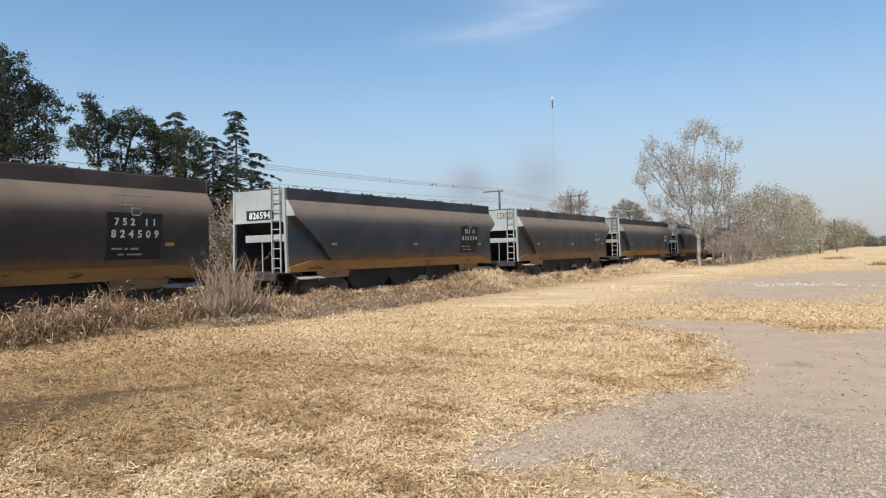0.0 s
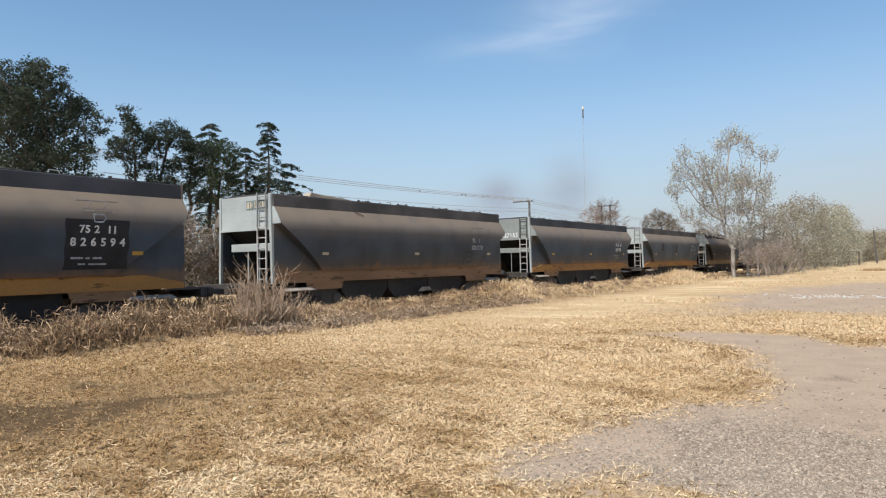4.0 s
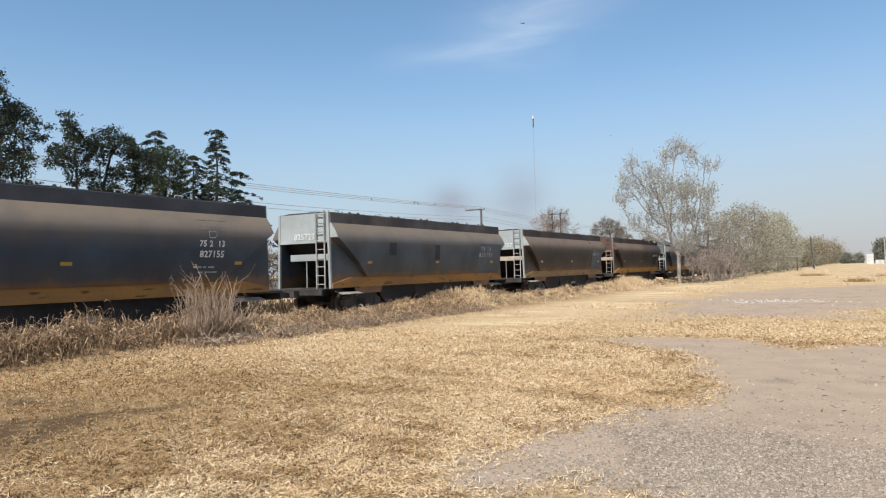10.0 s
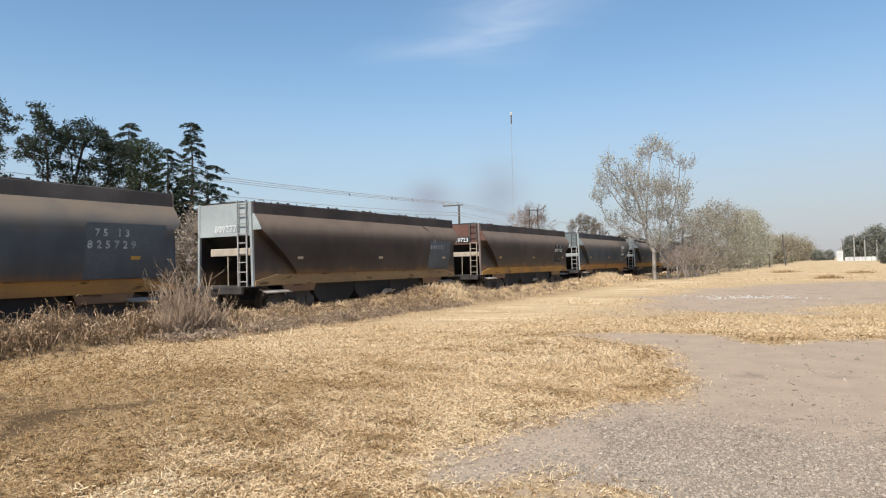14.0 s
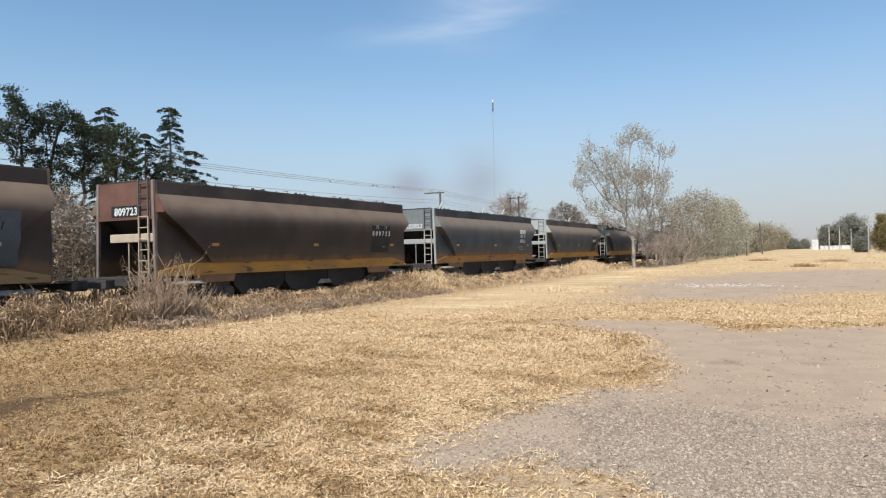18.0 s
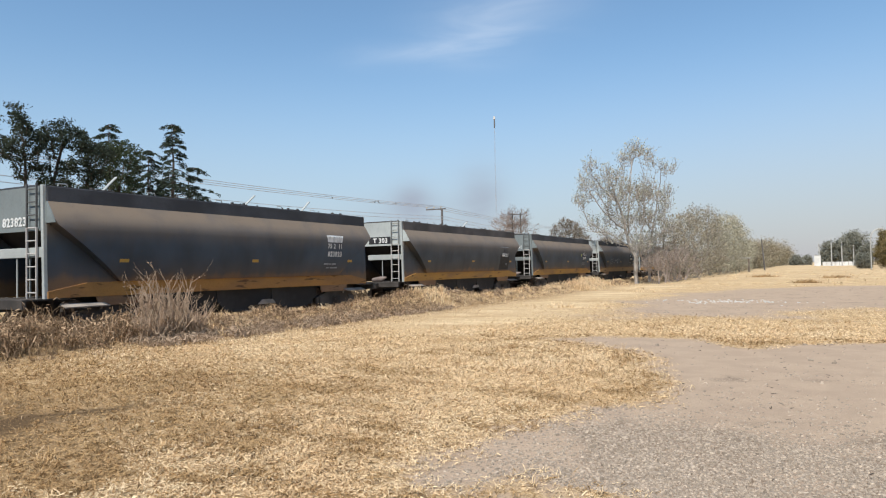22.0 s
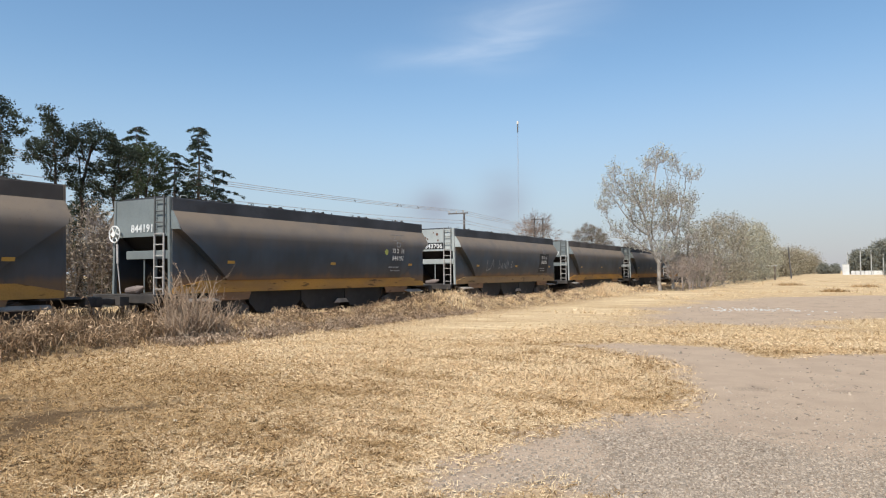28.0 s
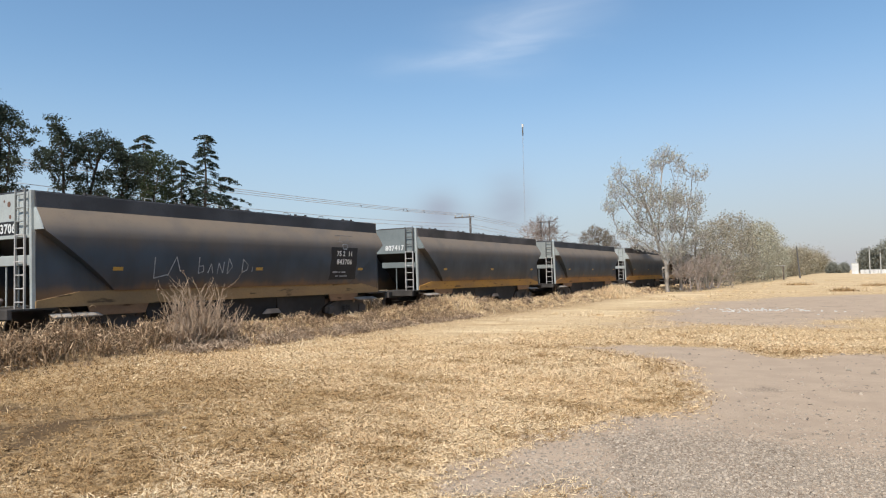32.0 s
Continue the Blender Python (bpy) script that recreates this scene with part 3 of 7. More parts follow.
def worn_at(x, y):
    """Where the grass is thin and brown: a blob at the near left, and leaf litter along the bank."""
    blob = 0.95 * np.exp(-(((x + 8.4) / 3.2) ** 2 + ((y - 4.2) / 2.4) ** 2)) + 0.95 * np.exp(-((x + 13.7 + np.clip(9 - y, -3, 4) * 0.2) / 1.25) ** 2) * np.clip((60 - y) / 30, 0, 1)
    return np.clip(blob * (0.75 + 0.5 * ripple(x, y, 1.4, 7.0)), 0, 0.9)


def height_at(x, y):
    """The lie of the land: flat, with a low grassy bank before the track and the track's shallow bed."""
    edge = -14.9 + 0.25 * np.sin(y * 0.21) + np.clip((12 - y) * 0.12, 0, 1.6)
    bank = np.exp(-((x - edge) / 0.85) ** 2) * (0.31 + 0.08 * np.clip((y - 16) / 8, 0, 1) + 0.07 * np.sin(y * 0.9) + 0.06 * np.sin(y * 2.3 + 1))
    lump = 0.42 * np.exp(-(((x + 14.4) / 0.9) ** 2 + ((y - 26.5) / 2.6) ** 2)) + 0.5 * np.exp(-(((x + 14.0) / 1.0) ** 2 + ((y - 50) / 4) ** 2))
    bed = -0.14 * np.clip(1 - (np.abs(x - TRACK_X) - 1.7) / 0.6, 0, 1)
    near = np.clip(1 - np.abs(y - 25) / 90, 0, 1)
    soft = ripple(x, y, 0.8, 2.0) * 0.022 * np.clip(1.3 - np.hypot(x, y) / 60, 0, 1) * np.clip(np.hypot(x, y) / 5, 0.2, 1)
    yard = ROAD_DROP * np.clip((-50 - x) / 12, 0, 1) * np.clip((235 - y) / 20, 0, 1)      # the lower land of the road behind
    return (bank + lump) * np.where(y > -6, 1, 0) * np.clip((150 - y) / 30, 0, 1) * (0.35 + 0.65 * near) + bed + soft - yard


def steps(*spans):
    out = []
    for a, b, n in spans:
        out += list(np.linspace(a, b, n, endpoint=False))
    return np.array(out + [spans[-1][1]])


def build_ground():
    xs = steps((-4000, -600, 6), (-600, -100, 8), (-100, -24, 16), (-24, -12, 40), (-12, 8, 130), (8, 40, 16), (40, 600, 9), (600, 4000, 6))
    ys = steps((-4000, -300, 6), (-300, -10, 9), (-10, 2, 14), (2, 30, 180), (30, 70, 90), (70, 160, 45), (160, 800, 20), (800, 4500, 8))
    gx, gy = np.meshgrid(xs, ys)
    co = np.stack([gx, gy, height_at(gx, gy)], -1).reshape(-1, 3)
    nx, ny = len(xs), len(ys)
    i = np.arange((ny - 1) * nx).reshape(ny - 1, nx)[:, :-1].ravel()
    quads = np.stack([i, i + 1, i + nx + 1, i + nx], -1)
    me = bpy.data.meshes.new("ground")
    me.from_pydata(co.tolist(), [], quads.tolist())
    for name, values in (("gravel", gravel_at(gx, gy)), ("bare", bare_at(gx, gy)), ("worn", worn_at(gx, gy)), ("sand", sand_at(gx, gy)), ("soil", soil_at(gx, gy))):
        a = me.attributes.new(name, "FLOAT", "POINT")
        a.data.foreach_set("value", values.ravel().astype(np.float32))
    me.polygons.foreach_set("use_smooth", [True] * len(me.polygons))
    me.materials.append(GROUND)
    return thing("ground", "flat dry straw-coloured field with bare gravel patches", "ground", me, kind="structure")


def blades(x, y, length, width, lean, count_seed, lift=0.0):
    """Thin triangles that grow from the ground at x, y."""
    r = np.random.default_rng(count_seed)
    n = len(x)
    z = height_at(x, y) + lift
    turn = r.uniform(0, 2 * math.pi, n)
    tilt = np.clip(r.normal(lean, 0.3, n), 0.05, 1.5)
    face = turn + r.uniform(0.9, 2.2, n)
    tip = np.stack([np.cos(turn) * np.sin(tilt), np.sin(turn) * np.sin(tilt), np.cos(tilt)], -1) * length[:, None]
    base = np.stack([x, y, z - 0.004], -1)
    side = np.stack([np.cos(face), np.sin(face), 0 * face], -1) * (width / 2)[:, None]
    return np.stack([base - side, base + side, base + tip], 1)


def polar(n, r0, r1, a0, a1, seed):
    """Places before the camera, denser near it; angles in degrees, leftwards from the track's direction."""
    r = np.random.default_rng(seed)
    d = np.exp(r.uniform(math.log(r0), math.log(r1), n))
    a = np.radians(r.uniform(a0, a1, n))
    return -d * np.sin(a), d * np.cos(a), d, r


def curls(x, y, length, width, seed):
    """Short straws that lie on the ground, bowed sideways and lifted in the middle: two quads each."""
    r = np.random.default_rng(seed)
    n = len(x)
    turn = r.uniform(0, 2 * math.pi, n)
    bend = r.normal(0, 0.7, n)
    rise = np.abs(r.normal(0, 0.55, n))
    p = np.stack([x, y, height_at(x, y) + 0.002 + 0.012 * r.uniform(0, 1, n)], -1)
    quads, w = [], width / 2
    for k in range(2):
        a = turn + bend * k
        up = rise if k == 0 else rise * r.uniform(-0.9, 0.8, n)
        q = p + np.stack([np.cos(a) * np.cos(up), np.sin(a) * np.cos(up), np.sin(up)], -1) * (length / 2)[:, None]
        side = np.stack([-np.sin(a), np.cos(a), r.normal(0, 0.5, n)], -1) * w[:, None]
        quads.append(np.stack([p - side, p + side, q + side * 0.7, q - side * 0.7], 1))
        p = q
    return np.concatenate(quads)


def tufted(x, y, cell, pull):
    """Draws straws together into uneven tufts; gives their new places and two chance numbers of each tuft."""
    wx, wy = x + 0.11 * ripple(x, y, 5.3, 2.2), y + 0.11 * ripple(x, y, 4.7, 7.1)
    i, j = np.floor(wx / cell), np.floor(wy / cell + 0.5 * (np.floor(wx / cell) % 2))
    chance = [np.modf(np.abs(np.sin(i * a + j * b) * 43758.5453))[0] for a, b in ((12.9898, 78.233), (39.346, 11.135), (73.156, 52.235), (26.651, 91.7))]
    cx = (i + 0.2 + 0.6 * chance[0]) * cell - (wx - x)
    cy = (j - 0.5 * (i % 2) + 0.2 + 0.6 * chance[1]) * cell - (wy - y)
    k = pull * (0.4 + 0.9 * chance[2])
    return x + (cx - x) * k, y + (cy - y) * k, chance[2], chance[3]


def build_grass():
    x, y, d, r = polar(960000, 3.6, 75, -8, 70, 11)
    x, y, lush, stale = tufted(x, y, 0.19, 0.33)
    g, b, worn = gravel_at(x, y), bare_at(x, y), worn_at(x, y)
    thick = 0.5 + 0.5 * ripple(x, y, 1.15, 6.0)
    tuft = 0.5 + 0.5 * ripple(x, y, 11.0, 2.5)
    u = r.uniform(0, 1, (4, len(x)))
    keep = (u[0] > g * 1.6 - 0.2) & (u[1] > b * 0.9) & (x > -15.6) & (u[2] < (0.55 + 0.2 * thick + 0.35 * tuft - 0.3 * np.clip(ripple(x, y, 5.1, 4.0) - 0.45, 0, 1)) * (1.02 + 0.3 * lush) * (1 - 0.5 * worn) * (1 - 0.92 * soil_at(x, y)) * np.clip(1.25 - d / 40, 0.3, 1) * (1 - 0.85 * np.exp(-((x + 1.4) / 1.2) ** 2 - ((y - 4.6) / 0.7) ** 2)))
    x, y, d, thick, tuft, worn, lush, stale, u = x[keep], y[keep], d[keep], thick[keep], tuft[keep], worn[keep], lush[keep], stale[keep], u[3][keep]
    size = np.clip(d / 9.5, 0.95, 1.9)
    bushy = np.exp(-(((x + 3.2) / 1.6) ** 2 + ((y - 10.5) / 2.4) ** 2)) + 0.4 * np.exp(-(((x + 1.5) / 3.0) ** 2 + ((y - 18.3) / 1.6) ** 2))
    stand = r.uniform(0, 1, len(x)) < 0.2 + 0.55 * np.clip(bushy, 0, 1) + np.clip((d - 14) / 14, 0, 0.6)
    long = (0.026 + 0.034 * r.uniform(0, 1, len(x)) ** 2 + 0.06 * bushy + 0.012 * thick + 0.012 * tuft) * size ** 0.3 * (1 + 0.5 * np.clip(ripple(x, y, 6.3, 1.0) - 0.4, 0, 1)) * (0.75 + 0.75 * lush ** 2)
    wide = 0.0062 * size * r.uniform(0.5, 1.5, len(x))
    gap = np.zeros(len(x))
    hx, hy, hd, hr = polar(300, 4.5, 28, -4, 62, 17)
    for cx, cy, cd in zip(hx, hy, hd):        # small hollows of old brown grass
        m = np.nonzero((np.abs(x - cx) < 0.7) & (np.abs(y - cy) < 0.5))[0]
        w = hr.uniform(0.07, 0.2) * (0.6 + cd / 16)
        gap[m] += np.exp(-((x[m] - cx) / (1.7 * w)) ** 2 - ((y[m] - cy) / w) ** 2)
    # and along the gravel's rim, partly standing in for shaded tuft sides
    # more brown straw at the near left, partly imitating the lens's corner darkening,
    old = u < 0.7 * np.exp(-((g[keep] - 0.33) / 0.17) ** 2) * np.clip((d - 6) / 6, 0, 1) + 0.12 * np.clip(stale - 0.78, 0, 0.22) / 0.22 + worn * 0.6 + 0.7 * gap + 1.5 * soil_at(x, y) + 0.05 + 0.75 * np.clip((-x - 4.3) / 3.6, 0, 1) * np.clip((11.0 - y) / 4, 0, 1) + 0.12 * (0.5 + 0.5 * ripple(x, y, 0.55, 2.0)) ** 3 + 0.3 * np.clip(ripple(x, y, 2.3, 9.0) - 0.45, 0, 1) + 0.35 * np.clip(ripple(x, y, 5.1, 4.0) - 0.5, 0, 1)
    wide = wide * np.where(u * 1.7 < gap, 0.7, 1.0)
    t = thing("dry_grass", "short mown dry straw-yellow grass over the field", "grass", mesh_of_tris("dry_grass", curls(x[~stand & ~old], y[~stand & ~old], long[~stand & ~old] * 1.3, wide[~stand & ~old], 13), STRAW, 4), kind="stuff")
    part("trodden_straw", mesh_of_tris("trodden_straw", curls(x[~stand & old], y[~stand & old], long[~stand & old] * 1.3, wide[~stand & old], 14), BROWN_STRAW, 4), t, "browner straw, thicker where the near left is darkened")
    x0, y0, d0, r0 = polar(50000, 0.4, 24, 68, 354, 19)
    m = (r0.uniform(0, 1, len(x0)) > gravel_at(x0, y0) * 1.6 - 0.2) & (x0 > -15.6)
    part("grass_round_about", mesh_of_tris("grass_round_about", blades(x0[m], y0[m], 0.03 + 0.04 * r0.uniform(0, 1, m.sum()), 0.009 * np.clip(d0[m] / 6, 1, 3), 1.15, 20), STRAW), t)
    part("standing_blades", mesh_of_tris("standing_blades", blades(x[stand], y[stand], long[stand], wide[stand] * 1.2, 1.0, 12), STRAW), t)
    return t


def build_bank_grass():
    r = np.random.default_rng(21)
    n = 60000
    y = 4 + 90 * r.uniform(0, 1, n) ** 1.6
    x = -14.6 + r.normal(0, 0.75, n) + np.clip((12 - y) * 0.12, 0, 1.6)
    keep = (x > -15.9) & (x < -11.5)
    x, y = x[keep], y[keep]
    x, y, lush, stale = tufted(x, y, 0.42, 0.45)
    tall = (0.06 + 0.15 * r.uniform(0, 1, len(x)) ** 2) * (1 + 0.7 * np.clip(ripple(x, y, 1.7, 2.0), -0.6, 1)) * (0.55 + 1.1 * lush)
    tri = blades(x, y, tall, 0.012 + 0.0004 * y, 1.0, 22)
    pale = (stale > 0.62) & (y > 12)
    t = thing("bank_grass", "tussocky bleached grass on the bank beside the track", "grass", mesh_of_tris("bank_grass", tri[~pale], BANK), kind="stuff")
    part("pale_tufts", mesh_of_tris("pale_tufts", tri[pale], STRAW), t, "paler straw tufts")
    # rough clumps along the crest and down to the field
    n = 15000
    y = 12 + 46 * r.uniform(0, 1, n) ** 1.3
    x = -14.5 + r.normal(0, 0.8, n)
    x, y, lush, stale = tufted(x, y, 0.6, 0.55)
    keep = (x > -15.9) & (x < -12.0) & (lush > 0.45)
    x, y, lush, stale = x[keep], y[keep], lush[keep], stale[keep]
    quads = bent_stems(x, y, (0.10 + 0.30 * r.uniform(0, 1, len(x)) ** 2) * (lush + 0.2), 0.010 + 0.0005 * y, 23, 0.9, 4, 0.9)
    for name, m, mat in (("straw_clumps", stale > 0.5, STRAW), ("brown_clumps", stale <= 0.5, BRUSH)):
        part(name, mesh_of_tris(name, quads.reshape(4, len(x), 4, 3)[:, m].reshape(-1, 4, 3), mat, 4), t)
    return t


def build_straw_heaps():
    """Clumps of taller pale grass on the bank."""
    for i, (bx, by, wide, tall, n) in enumerate(((-14.4, 26.0, 0.8, 0.52, 420), (-14.2, 50.0, 2.8, 0.55, 1500), (-13.4, 45.5, 1.2, 0.4, 600))):
        r = np.random.default_rng(310 + i)
        x, y = bx + r.normal(0, 0.45, n), by + r.normal(0, wide, n)
        quads = bent_stems(x, y, tall * (0.35 + 0.65 * r.uniform(0, 1, n)) * np.exp(-((y - by) / (2.2 * wide)) ** 2), 0.014 + 0.0005 * y, 320 + i, 0.5)
        thing("grass_tussock", "clump of tall pale straw grass on the track bank", "grass", mesh_of_tris("grass_tussock", quads, STRAW, 4), group="tall grass clumps", kind="stuff")


def bent_stems(x, y, tall, width, seed, droop=0.35, pieces=4, wander=0.7):
    """Dry stems in short pieces each, that wander and bend over near the tip."""
    r = np.random.default_rng(seed)
    n = len(x)
    turn, face = r.uniform(0, 2 * math.pi, n), r.uniform(0, 2 * math.pi, n)
    lean = np.abs(r.normal(0, 1, n)) * np.where(r.uniform(0, 1, n) < 0.35, 0.8, 0.25)
    side = np.stack([np.cos(face), np.sin(face), 0 * face], -1) * (width / 2)[:, None]
    p = np.stack([x, y, height_at(x, y) - 0.01], -1)
    quads, w = [], 1.0
    bend = np.abs(r.normal(droop, 0.45, n))
    for k in range(pieces):
        turn = turn + r.normal(0, wander, n) * (k > 0)
        ang = lean + bend * (k / (pieces - 1)) ** 2 * 2.0 + r.normal(0, 0.26 * wander, n) * (k > 0)
        q = p + np.stack([np.cos(turn) * np.sin(ang), np.sin(turn) * np.sin(ang), np.cos(ang)], -1) * (tall / pieces)[:, None]
        q[:, 2] = np.maximum(q[:, 2], 0.02)
        w1 = 1.0 - 0.8 * ((k + 1) / pieces) ** 2
        quads.append(np.stack([p - side * w, p + side * w, q + side * w1, q - side * w1], 1))
        p, w = q, w1
    return np.concatenate(quads)


def sprigs(points, length, width, seed):
    """Small curled leaves and seed heads at given points: two quads each, bent at the middle."""
    r = np.random.default_rng(seed)
    n = len(points)
    turn, rise = r.uniform(0, 2 * math.pi, n), r.normal(0.25, 0.6, n)
    face = r.normal(0, 1, (n, 3))
    p, quads = points, []
    for k in range(2):
        way = np.stack([np.cos(turn) * np.cos(rise), np.sin(turn) * np.cos(rise), np.sin(rise)], -1)
        side = np.cross(way, face)
        side = side / (np.linalg.norm(side, axis=1)[:, None] + 1e-9) * (width / 2)[:, None]
        q = p + way * (length / 2)[:, None]
        quads.append(np.stack([p - side, p + side, q + side * (1 - 0.6 * k), q - side * (1 - 0.6 * k)], 1))
        p, turn, rise = q, turn + r.normal(0, 0.9, n), rise - np.abs(r.normal(0.7, 0.5, n))
    return np.concatenate(quads)


def build_weeds():
    r = np.random.default_rng(31)
    n = 31000
    y = 3.0 + 22.0 * r.uniform(0, 1, n)
    front = -12.75 - np.clip(y - 5, 0, 6) * 0.13 + np.clip(y - 11.5, 0, 5) * 0.16
    x = front - 2.6 * r.uniform(0, 1, n) ** 0.8
    fade = np.clip((15.0 - y) / 4.5, 0.16, 1.0)
    keep = (x > -15.8) & (r.uniform(0, 1, n) < fade ** 0.5 * np.clip(0.7 + 0.8 * ripple(x, y, 2.6, 4.0), 0.15, 1))
    x, y, fade = x[keep], y[keep], fade[keep]
    tall = (0.30 + 0.50 * r.uniform(0, 1, len(x))) * (0.22 + 0.78 * fade) * np.clip(0.9 + 0.7 * ripple(x, y, 2.0, 3.0), 0.35, 1.45)
    quads = bent_stems(x, y, tall, 0.010 + 0.022 * r.uniform(0, 1, len(x)) ** 2, 32, 0.9, 6, 0.8)
    t = thing("dry_weeds", "tangled band of tall dry brown weeds along the track", "weeds", mesh_of_tris("dry_weeds", quads, WEED, 4), kind="stuff")
    # curled leaves and seed heads on the stems
    tip = quads.reshape(6, len(x), 4, 3)
    which = r.integers(1, 6, 16000), r.integers(0, len(x), 16000)
    spots = tip[which][:, 2:4].mean(1)
    m = len(spots)
    part("curled_leaves", mesh_of_tris("curled_leaves", sprigs(spots, 0.09 + 0.14 * r.uniform(0, 1, m), 0.009 + 0.014 * r.uniform(0, 1, m), 33), WEED, 4), t, "curled dry leaves and seed heads")
    # low dark tangle where the tall weeds end
    n = 5000
    y = 10.5 + 15 * r.uniform(0, 1, n) ** 1.2
    x = -13.3 + 0.05 * (y - 11) + r.normal(0, 0.55, n)
    keep = (x > -15.5) & (x < -12.0 - 0.02 * y) & (r.uniform(0, 1, n) < np.clip(0.55 + 0.9 * ripple(x, y, 2.9, 1.0), 0.1, 1))
    x, y = x[keep], y[keep]
    low = bent_stems(x, y, (0.12 + 0.22 * r.uniform(0, 1, len(x))) * np.clip((27 - y) / 10, 0.35, 1), 0.008 + 0.014 * r.uniform(0, 1, len(x)), 34, 1.3, 5, 1.2)
    spots = low.reshape(5, len(x), 4, 3)[r.integers(1, 5, 7000), r.integers(0, len(x), 7000)][:, 2:4].mean(1)
    low = np.concatenate([low, sprigs(spots, 0.08 + 0.12 * r.uniform(0, 1, 7000), 0.01 + 0.014 * r.uniform(0, 1, 7000), 35)])
    thing("low_brush", "low tangled dark brown dead brush on the bank", "weeds", mesh_of_tris("low_brush", low, BRUSH, 4), kind="stuff")


def build_stones():
    x, y, d, r = polar(90000, 4.2, 50, -8, 40, 41)
    x2, y2, d2, r = polar(150000, 4.0, 9.5, -8, 34, 42)
    x, y, d = np.concatenate([x, x2]), np.concatenate([y, y2]), np.concatenate([d, d2])
    g = gravel_at(x, y)
    keep = (g > np.where(y > 20, 0.5, 0.55)) & (r.uniform(0, 1, len(x)) < 0.03 + 0.5 * stony_at(x, y) ** 1.4)
    x, y, d = x[keep], y[keep], d[keep]
    n = len(x)
    s = 0.006 + 0.016 * r.uniform(0, 1, n) ** 2.2
    s = np.where(r.uniform(0, 1, n) < 0.04, s + r.uniform(0.006, 0.016, n), s)
    s = s * np.clip(d / 8, 1, 1.8)
    base = np.array([(1, 0, 0), (0, 1, 0), (-1, 0, 0), (0, -1, 0)], float)
    turn, flat = r.uniform(0, 6.28, n), r.uniform(0.35, 0.75, n)
    foot = base[None] * s[:, None, None] * r.uniform(0.65, 1.35, (n, 4, 3))
    top = foot * r.uniform(0.45, 0.8, (n, 4, 1))
    top[..., 2] = (s * flat)[:, None] * r.uniform(0.75, 1.25, (n, 4))
    jit = np.concatenate([foot, top], 1)
    c, q = np.cos(turn)[:, None], np.sin(turn)[:, None]
    pts = np.stack([jit[..., 0] * c - jit[..., 1] * q + x[:, None], jit[..., 0] * q + jit[..., 1] * c + y[:, None],
                    jit[..., 2] + height_at(x, y)[:, None] - 0.001], -1)
    tri = pts[:, [(0, 1, 5, 4), (1, 2, 6, 5), (2, 3, 7, 6), (3, 0, 4, 7), (4, 5, 6, 7)]].reshape(-1, 4, 3)
    return thing("gravel_stones", "loose pale grey gravel stones on bare earth", "gravel", mesh_of_tris("gravel_stones", tri, STONE, 4), kind="stuff")


def build_debris():
    """Dark twigs and clods strewn over the bare patches, and pale scraps of rubble in one strip."""
    r = random.Random(47)
    f, g = Form(), Form()
    spots = [(-0.2, 8.6), (0.9, 9.3)] + [(r.uniform(-4, 3), r.uniform(5.2, 16)) for i in range(150)]
    for x, y in spots:
        if gravel_at(np.array(x), np.array(y)) < 0.45:
            continue
        a, n = r.uniform(0, 3.14), r.uniform(0.008, 0.03)
        if r.random() < 0.12:
            n *= 2.2
        z = float(height_at(np.array(x), np.array(y)))
        f.tube((x - n * math.cos(a), y - n * math.sin(a), z + 0.004), (x + n * math.cos(a), y + n * math.sin(a), z + 0.012), r.uniform(0.003, 0.009), 0.003, 4)
    for i in range(110):
        x, y, s = r.gauss(-3.0, 1.5), r.gauss(31.4, 0.8), r.uniform(0.015, 0.05)
        z = float(height_at(np.array(x), np.array(y)))
        g.box((x - s, y - s * 0.6, z - 0.01), (x + s, y + s * 0.6, z + s * r.uniform(0.4, 0.9)), pose(x, y, 0, 0, 0, r.uniform(0, 180)) @ pose(-x, -y, 0))
    thing("dark_twigs", "small dark twigs and clods strewn on bare gravel", "debris", f.mesh("dark_twigs", SLEEPER), kind="stuff")
    thing("pale_rubble", "pale bits of broken rubble strewn on gravel", "rubble", g.mesh("pale_rubble", PLASTER), kind="stuff")


def build_far_tufts():
    """Low clumps of grass over the far field."""
    r = np.random.default_rng(71)
    n = 420
    y = 26 + 130 * r.uniform(0, 1, n) ** 1.7
    x = -11 + (16 + y * 0.12) * r.uniform(0, 1, n)
    keep = (gravel_at(x, y) < 0.35) & (ripple(x, y, 0.22, 6.0) > -0.25)
    x, y = np.repeat(x[keep], 26), np.repeat(y[keep], 26)
    big = np.repeat(r.uniform(0.4, 1.0, n)[keep] ** 2, 26)
    x, y = x + r.normal(0, 0.30, len(x)) * (0.4 + big), y + r.normal(0, 0.30, len(x)) * (0.4 + big)
    tri = blades(x, y, (0.07 + 0.20 * big) * r.uniform(0.5, 1.2, len(x)), 0.02 + 0.0004 * y, 0.85, 72)
    return thing("field_tufts", "low scattered clumps of dull straw grass", "grass", mesh_of_tris("field_tufts", tri, STRAW), kind="stuff")


def stone_mesh(seed, mat=None):
    """A rough broken lump of rock."""
    bm = bmesh.new()
    bmesh.ops.create_icosphere(bm, subdivisions=2, radius=1)
    for v in bm.verts:
        v.co *= 1 + 0.28 * noise.noise(v.co * 1.3 + Vector((seed * 7.1, 0, 0)))
        v.co.z = max(v.co.z, -0.35)
        v.co.x *= 1.3
    me = bpy.data.meshes.new("rock")
    bm.to_mesh(me)
    bm.free()
    me.materials.append(mat or STONE)
    return me


